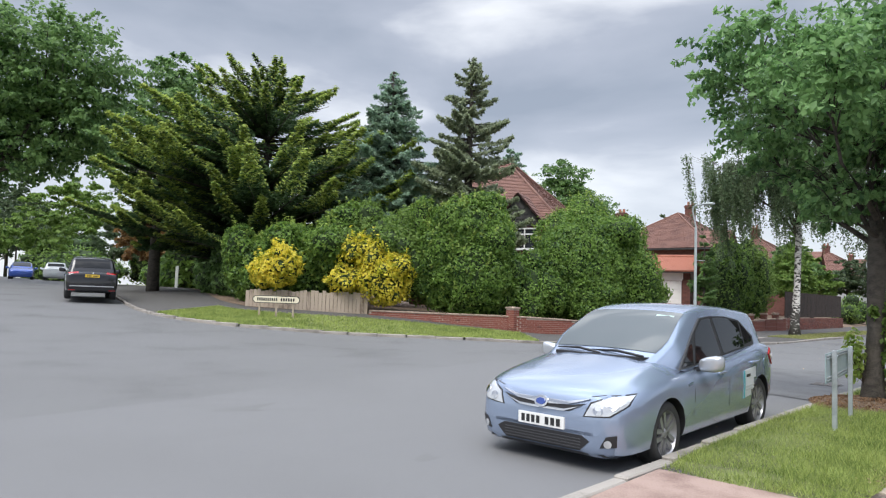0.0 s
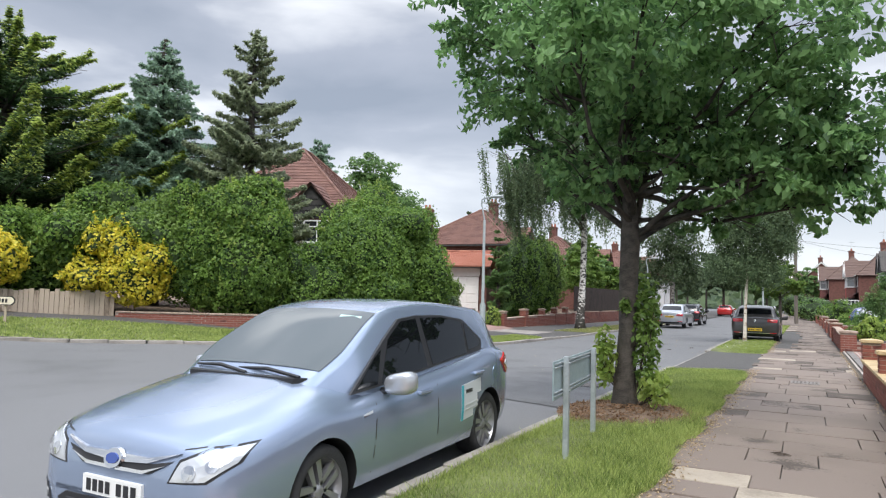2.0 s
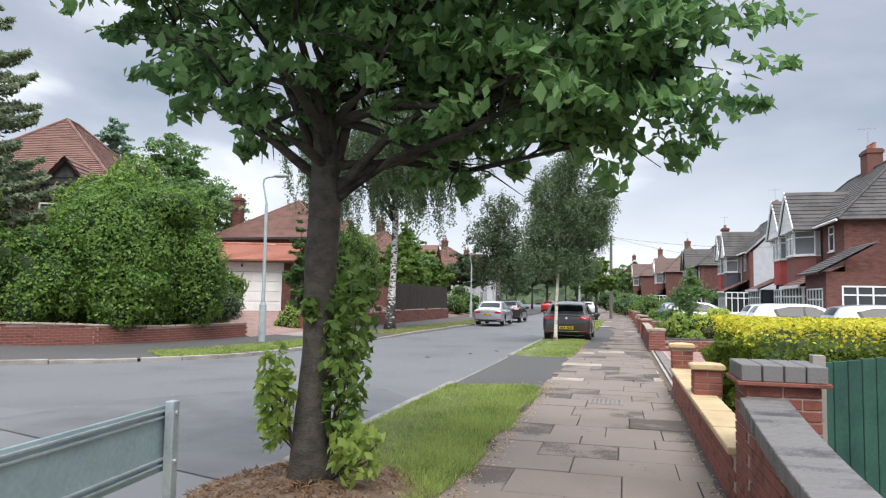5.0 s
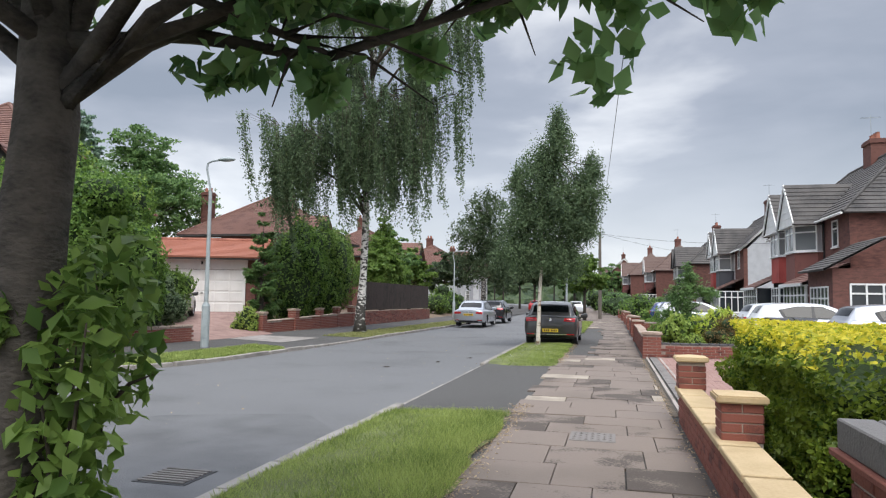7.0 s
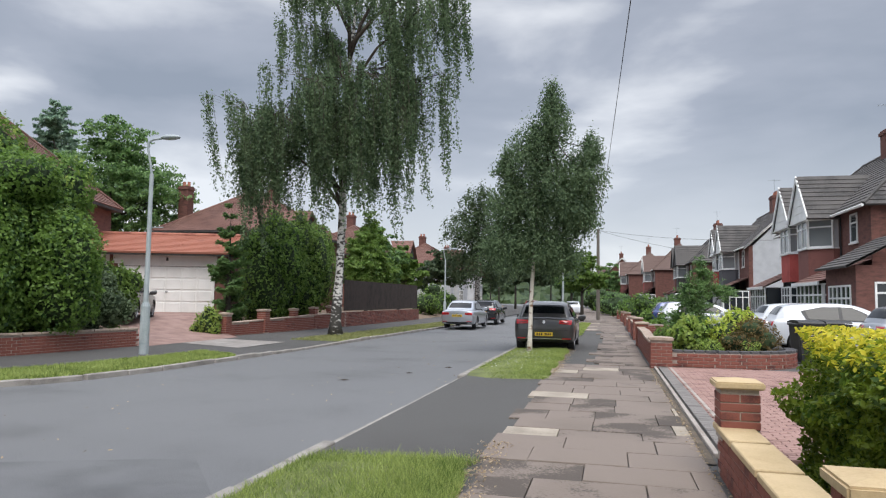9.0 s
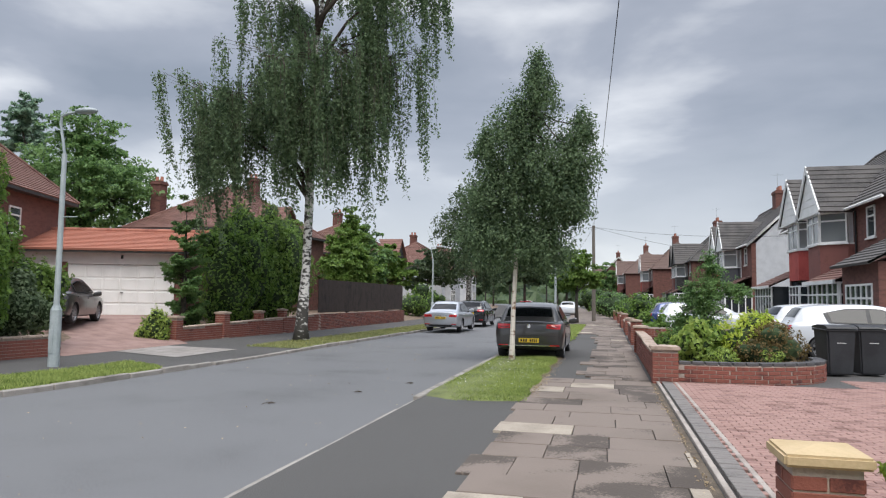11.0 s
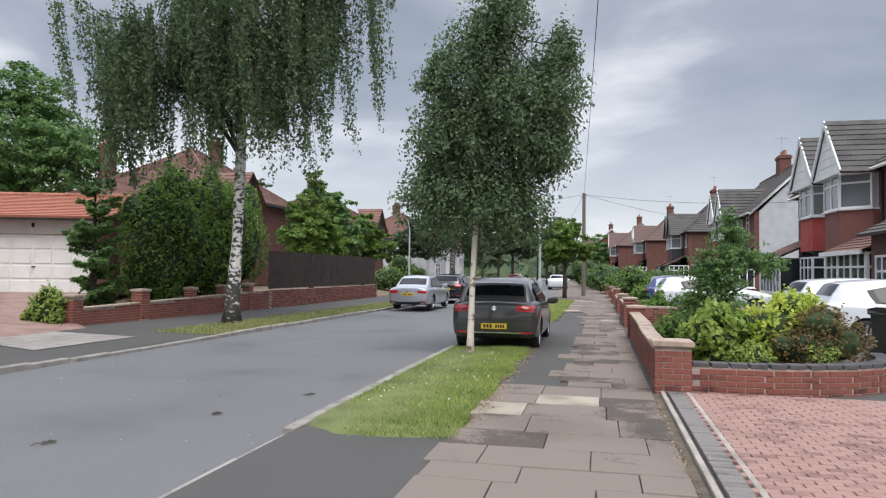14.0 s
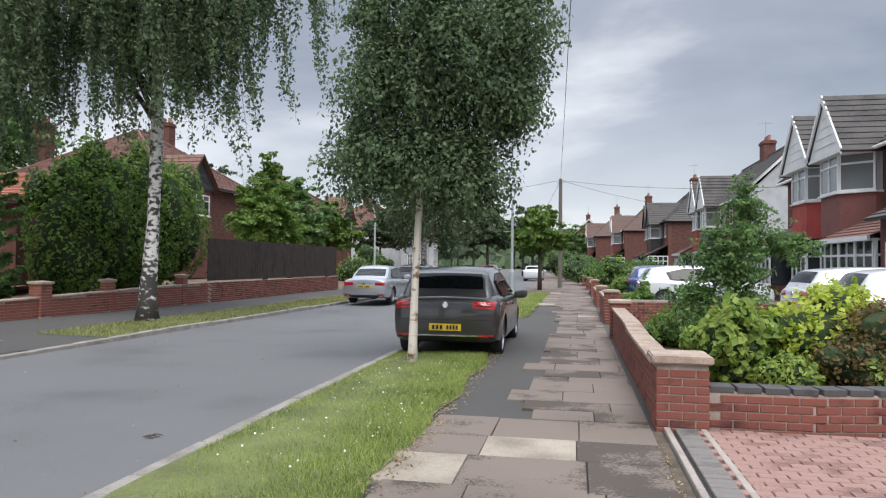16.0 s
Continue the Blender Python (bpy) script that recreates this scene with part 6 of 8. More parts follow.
def semi(cy, label, ox=0.0, roof=ROOF_GREY, gable=WHITE, walls=HOUSE_BRICK, hung=(HUNG_DARK, HUNG_RED), flank=None, trim=WHITE, hip=True, lights=False, tall=1.0):
    """A pair of semi-detached houses facing west: two bays with gables side by side, hipped or gabled main roof, porches under a lean-to."""
    ob = thing("house", pose(ox, cy, 0.1) @ Matrix.Diagonal((1, 1, tall, 1)), label, "house", "semi-detached houses")
    F, B, H = 10.4, 17.6, 5.5
    n, s = 7.4, -7.4
    bm = bmesh.new()
    bm_box(F, s, 0, F + 0.3, n, H, 0, bm)
    part("wall", bm, walls, ob)
    for y in (s, n - 0.3):
        part("wall", bm_prism([(F + 0.3, 0), (B, 0), (B, H), (F + 0.3, H)] if hip else [(F + 0.3, 0), (B, 0), (B, H), ((F + B) / 2, 8.7), (F + 0.3, H)], "y", y, y + 0.3), flank or walls, ob)
    part("wall", bm_box(B - 0.3, s + 0.3, 0, B, n - 0.3, H), walls, ob)
    e, rz, rx = 0.35, 9.0, (F + B) / 2
    hy = 3.2 if hip else -0.15
    A = [(F - e, s - 0.3, H - 0.1), (F - e, n + 0.3, H - 0.1), (rx, n - hy, rz), (rx, s + hy, rz)]
    slope(ob, A, roof, 18)
    slope(ob, [(B + e, n + 0.3, H - 0.1), (B + e, s - 0.3, H - 0.1), (rx, s + hy, rz), (rx, n - hy, rz)], roof, 18)
    if hip:
        slope(ob, [(B + e, s - 0.3, H - 0.1), (F - e, s - 0.3, H - 0.1), (rx, s + hy, rz), (rx, s + hy, rz)], roof, 18)
        slope(ob, [(F - e, n + 0.3, H - 0.1), (B + e, n + 0.3, H - 0.1), (rx, n - hy, rz), (rx, n - hy, rz)], roof, 18)
        for y, yr in ((s - 0.3, s + hy), (n + 0.3, n - hy)):
            part("hip_tile", bm_tube([(F - e, y, H - 0.05), (rx, yr, rz + 0.04)], [0.07, 0.07], 6), trim if lights else roof, ob)
    else:
        for y in (s - 0.2, n + 0.16):
            for x0 in (F - e, B + e):
                part("barge_board", bm_prism([(x0, H - 0.28), (x0, H - 0.08), (rx, rz - 0.04), (rx, rz - 0.26)], "y", y, y + 0.04), trim, ob)
    part("ridge_tile", bm_tube([(rx, s + hy - 0.1, rz + 0.03), (rx, n - hy + 0.1, rz + 0.03)], [0.09, 0.09], 8), roof, ob)
    part("gutter", bm_tube([(F - e - 0.05, s - 0.3, H - 0.12), (F - e - 0.05, n + 0.3, H - 0.12)], [0.06, 0.06], 6), trim, ob)
    chimney(ob, rx, 0.0, rz - 0.5, rz + 1.1, 0.8, 1.2, 4)
    aerial(ob, rx, 0.5, rz + 1.1)
    # the two bays
    for k, c, tile in ((0, -1.75, hung[0]), (1, 1.75, hung[1])):
        w = 1.65
        fx = 9.25
        plan = [(F + 0.02, c - w), (F - 0.25, c - w), (fx, c - w + 0.75), (fx, c + w - 0.75), (F - 0.25, c + w), (F + 0.02, c + w)]
        bay = part("bay", bm_prism(plan, "z", 2.55, 3.95), tile, ob)
        inner = [(F + 0.02, c - w + 0.1), (F - 0.2, c - w + 0.1), (fx + 0.08, c - w + 0.8), (fx + 0.08, c + w - 0.8), (F - 0.2, c + w - 0.1), (F + 0.02, c + w - 0.1)]
        part("bay_room", bm_prism(inner, "z", 3.95, H - 0.1), CURTAIN, bay)
        part("bay_sill", bm_prism([(x + (0.06 if x > 10 else -0.06), y) for x, y in plan], "z", 3.95, 4.02), trim, bay)
        out = Vector((-1, 0, 0))
        window(bay, (fx, c + w - 0.75, 4.02), (0, -1, 0), 2 * w - 1.5, 1.32, 2, 0.95, out, glass=WINDOW_PALE)
        a = Vector((F - 0.25 - fx, 0.75, 0))
        window(bay, (F - 0.25, c + w, 4.02), (fx - F + 0.25, -0.75, 0), a.length, 1.32, 1, 0.95, (-0.75, fx * 0 + 0.9, 0), glass=WINDOW_PALE)
        window(bay, (fx, c - w + 0.75, 4.02), (F - 0.25 - fx, -0.75, 0), a.length, 1.32, 1, 0.95, (-0.75, -0.9, 0), glass=WINDOW_PALE)
        # lower bay, glazed
        part("bay_wall", bm_prism(plan, "z", 0, 0.75), walls, ob)
        part("bay_room", bm_prism(inner, "z", 0.75, 2.55), DARK_GLASS, ob)
        window(ob, (fx, c + w - 0.75, 0.75), (0, -1, 0), 2 * w - 1.5, 1.55, 3, 1.1, out)
        window(ob, (F - 0.25, c + w, 0.75), (fx - F + 0.25, -0.75, 0), a.length, 1.55, 1, 1.1, (-0.75, 0.9, 0))
        window(ob, (fx, c - w + 0.75, 0.75), (F - 0.25 - fx, -0.75, 0), a.length, 1.55, 1, 1.1, (-0.75, -0.9, 0))
        # gable over the bay
        gx, top_ = 8.95, 7.55
        g = part("gable", bm_prism([(c - w - 0.02, H - 0.14), (c + w + 0.02, H - 0.14), (c, top_ - 0.15)], "x", gx + 0.12, gx + 0.2), gable, ob)
        for q in range(6):
            hw = w * (1 - (q + 0.5) / 6.4)
            part("board", bm_box(gx + 0.1, c - hw, H - 0.1 + q * 0.33, gx + 0.12, c + hw, H - 0.09 + q * 0.33 + 0.02), trim if gable is not WHITE else gable, g)
        for sg in (-1, 1):
            part("barge_board", bm_prism([(c + sg * (w + 0.22), H - 0.3), (c + sg * (w + 0.22), H - 0.08), (c, top_ + 0.02), (c, top_ - 0.24)], "x", gx, gx + 0.06), trim, g)
            back = F + (rx - F) * (top_ - H) / (rz - H)
            slope(ob, [(gx, c + sg * (w + 0.25), H - 0.2), (F - 0.1, c + sg * (w + 0.25), H - 0.2), (back + 0.4, c, top_), (gx, c, top_)], roof, 10)
        part("soffit", bm_box(gx + 0.06, c - w - 0.1, H - 0.2, F, c + w + 0.1, H - 0.14), trim, ob)
    # side sections: upper windows, lean-to porches
    for sg in (-1, 1):
        window(ob, (F, sg * 5.4 + 0.45, 4.05), (0, -1, 0), 0.9, 1.25, 1, 0.85, (-1, 0, 0))
        y0, y1 = (sg * 3.4, sg * 7.4) if sg > 0 else (sg * 7.4, sg * 3.4)
        P = 8.55
        slope(ob, [(P - 0.2, y0 - 0.1, 2.3), (P - 0.2, y1 + 0.1, 2.3), (F, y1 + 0.1, 3.25), (F, y0 - 0.1, 3.25)], ROOF_RED if roof is ROOF_GREY else roof, 8, "porch_roof")
        porch = part("porch_wall", bm_box(P, y0, 0, F, y1, 0.65), walls, ob)
        part("porch_room", bm_box(P + 0.1, y0 + 0.1, 0.65, F, y1 - 0.1, 2.3), DARK_GLASS, porch)
        for i in range(3):
            ya = y1 - i * (y1 - y0) / 3
            window(porch, (P, ya, 0.65), (0, -1, 0), (y1 - y0) / 3 - 0.02, 1.62, 2, 1.15, (-1, 0, 0))
        ye = y0 if sg < 0 else y1
        window(porch, (P if sg < 0 else F, ye, 0.65), (1 if sg < 0 else -1, 0, 0), F - P, 1.62, 4, 1.15, (0, sg, 0))
        part("fascia", bm_box(P - 0.24, y0 - 0.1, 2.2, P - 0.16, y1 + 0.1, 2.34), trim, ob)
        part("drainpipe", bm_tube([(F - 0.06, sg * 3.75, 2.9), (F - 0.06, sg * 3.75, 5.3)], [0.04, 0.04], 6), BLACK_PLASTIC if not lights else trim, ob)
    if lights:
        for q in range(2):
            y = s + 2.6 + q * 1.4
            part("roof_light", bm_poly([(12.0, y, 7.12), (12.0, y + 0.9, 7.12), (12.8, y + 0.9, 7.92), (12.8, y, 7.92)]), DARK_GLASS, ob)
    return ob


semi(51.15, "brick semi-detached houses with red hung-tile bays and white gables", roof=ROOF_GREY, tall=1.03)
semi(75.5, "pale rendered semi-detached houses with white gables", -0.2, ROOF_GREY, WHITE, HOUSE_BRICK, (plain("grey_tile", (0.09, 0.09, 0.1), 0.7), HUNG_RED), RENDER_GREY, hip=False, lights=True, tall=1.05)
semi(98, "semi-detached houses with black boarded gables", -1.6, ROOF_GREY, BLACK_TIMBER, HOUSE_BRICK, (BLACK_TIMBER, HUNG_DARK), trim=BLACK_TIMBER, tall=1.06)
semi(119, "brick semi-detached houses with white gables up the street", -4.2, ROOF_BROWN, tall=1.08)
semi(139, "red brick semi-detached houses up the street", -7.2, ROOF_BROWN, tall=1.1)
semi(160, "red brick semi-detached houses far up the street", -11.5, ROOF_BROWN, hip=False, tall=1.12)
# an extension with a slate lean-to beside the first pair
ext = thing("house_extension", pose(0, 42.2, 0.1), "low brick extension with a grey lean-to roof", "extension")
part("wall", bm_box(8.6, -2.2, 0, 14, 1.3, 2.9), HOUSE_BRICK, ext)
window(ext, (9.2, -2.2, 0.9), (1, 0, 0), 2.4, 1.4, 4, 1.0, (0, -1, 0))
slope(ext, [(8.2, -2.5, 2.85), (8.2, 1.4, 2.85), (10.6, 1.4, 4.2), (10.6, -2.5, 4.2)], ROOF_GREY, 10)
window(ext, (8.6, 0.9, 0.7), (0, -1, 0), 2.6, 1.5, 5, 1.0, (-1, 0, 0))


def plain_house(m, label, w, d, h, rz, roof, walls, gable_front=None, chim=(), windows=(), half_hip=False):
    """A hipped house in its own frame: front to -y, w wide, d deep."""
    ob = thing("house", m, label, "house")
    a, b = w / 2, d / 2
    for x0, y0, x1, y1 in ((-a, -b, a, -b + 0.3), (-a, b - 0.3, a, b), (-a, -b + 0.3, -a + 0.3, b - 0.3), (a - 0.3, -b + 0.3, a, b - 0.3)):
        part("wall", bm_box(x0, y0, 0, x1, y1, h), walls, ob)
    e = 0.4
    run = min(a, b)
    r0, r1 = ((-a + run, 0), (a - run, 0)) if a > b else ((0, -b + run), (0, b - run))
    if (Vector(r0) - Vector(r1)).length < 0.5:
        r0, r1 = ((-0.6, 0), (0.6, 0))
    p = [(-a - e, -b - e, h - 0.15), (a + e, -b - e, h - 0.15), (a + e, b + e, h - 0.15), (-a - e, b + e, h - 0.15)]
    q0, q1 = (*r0, rz), (*r1, rz)
    if a >= b:
        faces = [(p[0], p[1], q1, q0), (p[2], p[3], q0, q1), (p[1], p[2], q1, q1), (p[3], p[0], q0, q0)]
        hips = [(p[0], q0), (p[3], q0), (p[1], q1), (p[2], q1)]
    else:
        faces = [(p[1], p[2], q1, q0), (p[3], p[0], q0, q1), (p[0], p[1], q0, q0), (p[2], p[3], q1, q1)]
        hips = [(p[0], q0), (p[1], q0), (p[3], q1), (p[2], q1)]
    for f in faces:
        slope(ob, f, roof, 40)
    for s_, t_ in hips + [(q0, q1)]:
        part("hip_tile", bm_tube([Vector(s_) + Vector((0, 0, 0.03)), Vector(t_) + Vector((0, 0, 0.03))], [0.08, 0.08], 6), roof, ob)
    part("eaves_board", bm_prism([(-a - e, -b - e), (a + e, -b - e), (a + e, b + e), (-a - e, b + e)], "z", h - 0.3, h - 0.17), BLACK_TIMBER, ob)
    for x, y, z0, z1 in chim:
        chimney(ob, x, y, z0, z1, 0.75, 0.75, 2)
    for o, u, ww, hh, nx, sp, out in windows:
        window(ob, o, u, ww, hh, nx, sp, out)
    if gable_front:
        x, w2, top_ = gable_front
        g = part("gable", bm_prism([(x - w2, h - 0.5), (x + w2, h - 0.5), (x, top_)], "y", -b - 0.7, -b - 0.6), BLACK_TIMBER, ob)
        part("bay", bm_box(x - w2 + 0.25, -b - 0.6, 0, x + w2 - 0.25, -b, h - 0.4), walls, ob)
        for sg in (-1, 1):
            slope(ob, [(x + sg * (w2 + 0.25), -b - 0.95, h - 0.65), (x + sg * (w2 + 0.25), -b + 0.2, h - 0.65), (x, -b + w2 * 0.9, top_ + 0.1), (x, -b - 0.95, top_ + 0.1)], roof, 9)
        for q in range(4):
            part("board", bm_box(x - w2 * (0.9 - q * 0.22), -b - 0.73, h - 0.4 + q * 0.3, x + w2 * (0.9 - q * 0.22), -b - 0.7, h - 0.2 + q * 0.3), BLACK_TIMBER, g)
    return ob


corner = plain_house(pose(-27.4, 36.0, 0.7, 0, 0, 18), "red-roofed brick corner house behind tall bushes", 9.0, 10.2, 5.3, 9.6, ROOF_RED, HOUSE_BRICK, (2.6, 1.55, 6.6),
    chim=(), windows=(((1.5, -5.72, 3.5), (1, 0, 0), 2.2, 1.2, 3, 0.85, (0, -1, 0)), ((4.5, -3.6, 3.5), (0, 1, 0), 1.0, 1.2, 2, 0.85, (1, 0, 0)), ((4.5, 0.2, 3.3), (0, 1, 0), 0.9, 1.1, 1, 0.75, (1, 0, 0))))
# garage beside it
gar = thing("garage", pose(-19.6, 39.85, 0.62, 0, 0, 18), "low garage with white panelled door and orange tiled roof", "garage")
part("wall", bm_box(-4.8, 0.0, 0, -2.35, 0.25, 2.75), WHITE, gar)
part("wall", bm_box(2.15, 0.0, 0, 2.6, 0.25, 2.75), HOUSE_BRICK, gar)
part("wall", bm_box(-2.35, 0.0, 2.22, 2.15, 0.25, 2.75), WHITE, gar)
part("wall", bm_box(2.35, 0.25, 0, 2.6, 6, 2.75), HOUSE_BRICK, gar)
part("wall", bm_box(-4.8, 5.75, 0, 2.35, 6, 2.75), HOUSE_BRICK, gar)
part("post", bm_box(-2.55, -0.04, 0, -2.2, 0, 2.75), HOUSE_BRICK, gar)
door = part("garage_door", bm_box(-2.2, 0.06, 0.02, 2.1, 0.12, 2.2), WHITE, gar, "white panelled up-and-over door")
for r_ in range(4):
    for c_ in range(6):
        part("panel", bm_box(-2.12 + c_ * 0.7, 0.035, 0.1 + r_ * 0.53, -1.5 + c_ * 0.7, 0.06, 0.55 + r_ * 0.53, 0.012), WHITE, door)
part("handle", bm_box(-0.06, 0.0, 1.02, 0.06, 0.04, 1.06), BLACK_PLASTIC, door)
part("head_board", bm_box(-2.4, -0.05, 2.3, 2.2, 0.0, 2.7), WHITE, gar)
part("fascia", bm_box(-5.0, -0.5, 2.68, 2.85, -0.4, 2.85), BLACK_TIMBER, gar)
slope(gar, [(-5.0, -0.55, 2.82), (2.85, -0.55, 2.82), (2.85, 2.6, 3.85), (-5.0, 2.6, 3.85)], ROOF_ORANGE, 14)
slope(gar, [(2.85, 5.8, 2.82), (-5.0, 5.8, 2.82), (-5.0, 2.6, 3.85), (2.85, 2.6, 3.85)], ROOF_ORANGE, 14)
part("ridge_tile", bm_tube([(-5.0, 2.6, 3.87), (2.85, 2.6, 3.87)], [0.1, 0.1], 8), ROOF_ORANGE, gar)
window(gar, (-4.2, 0.0, 1.0), (1, 0, 0), 1.4, 1.1, 3, 0, (0, -1, 0))
part("wall_lamp", bm_tube([(0.0, -0.08, 2.45), (0, -0.08, 2.6)], [0.05, 0.05], 8), BLACK_PLASTIC, gar)
# drive up to it
bm = bmesh.new()
for i, (l, r_, z) in enumerate((((-12.9, 29.4), (-12.9, 34.6), -0.045), ((-15.5, 30.2), (-14.9, 35.8), 0.2), ((-19.5, 34.5), (-16.2, 38.4), 0.6), ((-24.5, 37.6), (-17.0, 41.2), 0.63))):
    row = [bm.verts.new((l[0] + (r_[0] - l[0]) * k / 4, l[1] + (r_[1] - l[1]) * k / 4, z + 0.12)) for k in range(5)]
    if i:
        for k in range(4):
            bm.faces.new((last[k], last[k + 1], row[k + 1], row[k]))
    last = row
tagged(part("garage_drive", bm, surface("pink_asphalt", (0.2, 0.12, 0.1), (0.34, 0.22, 0.19), 0.9, 2, 60, 0.5)), "faded red asphalt drive up to the garage", "drive", kind="structure")

plain_house(pose(-26.5, 60.5, 0.6, 0, 0, 90), "brown-roofed brick house with tall chimney behind the trees", 10.5, 9.5, 5.6, 9.0, ROOF_RED, HOUSE_BRICK, (-2.5, 1.7, 7.0), chim=((-3.6, 3.9, 6.5, 8.9), (3.2, 0.4, 7.5, 10.2)),
    windows=(((-3.6, -5.4, 3.6), (1, 0, 0), 2.2, 1.2, 3, 0.85, (0, -1, 0)),))
plain_house(pose(-25.5, 79, 0.6, 0, 0, 90), "brown-roofed house beyond the brown fence", 10.5, 9.5, 5.2, 8.2, ROOF_RED, HOUSE_BRICK, (2.0, 1.7, 6.8), chim=((0, 0.5, 7.2, 9.4),), windows=(((1.0, -5.4, 3.4), (1, 0, 0), 2.2, 1.2, 3, 0.85, (0, -1, 0)),))
for j, (x, y) in enumerate(((-23, 98), (-24, 116), (-28, 134), (-35, 152))):
    plain_house(pose(x, y, 0.3, 0, 0, 90 + 3 * j), "half-timbered house up the street", 10, 9, 5.2, 8.2, ROOF_RED, RENDER_GREY, (-2.0, 1.8, 7.2), chim=((0, 0.5, 7.2, 9.2),), windows=(((-3.1, -5.12, 3.3), (1, 0, 0), 2.2, 1.2, 3, 0.85, (0, -1, 0)), ((1.0, -4.5, 3.3), (1, 0, 0), 2.2, 1.2, 3, 0.85, (0, -1, 0)), ((-3.1, -5.12, 0.8), (1, 0, 0), 2.2, 1.5, 3, 1.0, (0, -1, 0))))

# wooded hills closing the view
for j, (cx, cy, r_, h_) in enumerate(((-120, 420, 160, 15), (120, 430, 150, 13), (-260, 300, 120, 18), (20, 330, 60, 7))):
    rng = np.random.default_rng(200 + j)
    k = 9000
    p = np.stack([cx + rng.normal(0, r_ * 0.5, k), cy + rng.normal(0, 25, k), np.zeros(k)], 1)
    p[:, 2] = rng.uniform(0, 1, k) ** 0.7 * h_ * np.exp(-((p[:, 0] - cx) / r_) ** 2) * (0.8 + 0.3 * np.sin(p[:, 0] * 0.09 + j))
    hill = leaf_cloud("far_woods", p, np.tile((0, -0.7, 0.7), (k, 1)), 4.0, LEAF_FAR, None, flat=0.5, seed=j)
    tagged(hill, "hazy green woods on the skyline", "woods", kind="stuff")

# ---- street furniture ----
def street_lamp(m, label, h=5.6, arm=0.75):
    ob = thing("street_lamp", m, label, "street lamp")
    part("base", bm_tube([(0, 0, -0.1), (0, 0, 1.15), (0, 0, 1.25)], [0.115, 0.115, 0.075], 12), LAMP_GREY, ob)
    part("column", bm_tube([(0, 0, 1.25), (0, 0, h - 0.9)], [0.062, 0.05], 10), LAMP_GREY, ob)
    part("bracket", bm_tube([(0, 0, h - 0.9), (-0.06, 0, h - 0.6), (-0.14, 0, h - 0.25), (-0.12, 0, h - 0.08), (0.02, 0, h - 0.02), (0.25, 0, h)], [0.03] * 6, 8), LAMP_GREY, ob)
    bm = bmesh.new()
    bmesh.ops.create_icosphere(bm, subdivisions=3, radius=1)
    for v in bm.verts:
        v.co = Vector((0.25 + arm * 0.45 + v.co.x * arm * 0.5, v.co.y * 0.13, h + 0.01 + v.co.z * (0.075 if v.co.z > 0 else 0.06)))
    part("lantern", bm, LAMP_GREY, ob, smooth=True)
    part("door_plate", bm_box(-0.05, -0.122, 0.25, 0.05, -0.105, 0.75, 0.004), LAMP_GREY, ob)
    part("bracket_rod", bm_tube([(0, 0, h * 0.58), (0.4, 0, h * 0.58)], [0.012, 0.012], 5), LAMP_GREY, ob)
    return ob


street_lamp(pose(-11.33, 27.4, 0.1), "grey steel street lamp in the grass verge", 5.4, 0.55)
street_lamp(pose(-12.1, 63, 0.1), "grey steel street lamp beyond the fence", 5.2)
street_lamp(pose(-2.6, 52, 0.1, 0, 0, 180), "grey steel street lamp in the verge", 5.0)
street_lamp(pose(-38, 22, 1.1), "old street lamp beside the side road", 4.0)
pole = thing("telegraph_pole", pose(-0.87, 67.2, 0), "weathered wooden telegraph pole at the pavement edge", "pole")
part("shaft", bm_tube([(0, 0, -0.2), (0, 0, 3.5), (0, 0, 7.15)], [0.15, 0.13, 0.105], 10), TIMBER_POLE, pole)
part("bracket", bm_box(-0.2, -0.03, 6.85, 0.2, 0.03, 6.92), GALV, pole)
for (x0, y0, z0), (x1, y1, z1), sag in (((-0.87, 67.2, 7.0), (1.5, -20, 7.6), 0.6), ((-0.87, 67.2, 7.05), (10.4, 56, 5.3), 0.3), ((-0.87, 67.2, 7.05), (10, 75, 5.6), 0.3), ((-0.87, 67.2, 7.05), (-22, 78, 6.4), 0.5), ((-0.87, 67.2, 7.05), (-6, 118, 7.2), 0.6)):
    pts = [(x0 + (x1 - x0) * u, y0 + (y1 - y0) * u, z0 + (z1 - z0) * u - sag * 4 * u * (1 - u)) for u in np.linspace(0, 1, 13)]
    tagged(part("cable", bm_tube(pts, [0.011] * 13, 4), BLACK_PLASTIC), "thin black overhead telephone cable", "cable", "overhead cables")

# name plates: the near one seen from behind, the far one across the junction
plate_sign = thing("street_sign", pose(-2.08, 9.43, 0.09, 0, 0, 5.5), "galvanised street name plate seen from behind", "street sign")
for y in (-0.675, 0.675):
    bm = bm_box(-0.024, y - 0.03, -0.1, 0.024, y + 0.03, 0.935, 0.004)
    part("post", bm, GALV, plate_sign)
board = part("name_board", bm_box(-0.052, -1.0, 0.58, -0.04, 0.78, 0.91, 0.003), surface("plate_back", (0.22, 0.29, 0.30), (0.34, 0.42, 0.43), 0.5, 3, 40, 0.05, metal=0.2), plate_sign)
for z in (0.61, 0.64, 0.85, 0.88):
    part("rail", bm_box(-0.04, -0.97, z, -0.024, 0.75, z + 0.012, 0.002), GALV, board)
for y in (-0.675, 0.675):
    for z in (0.635, 0.875):
        part("bolt", bm_tube([(0.02, y, z), (0.034, y, z)], [0.012, 0.012], 6), GALV, board)
sx, sy = -21.0, 14.1
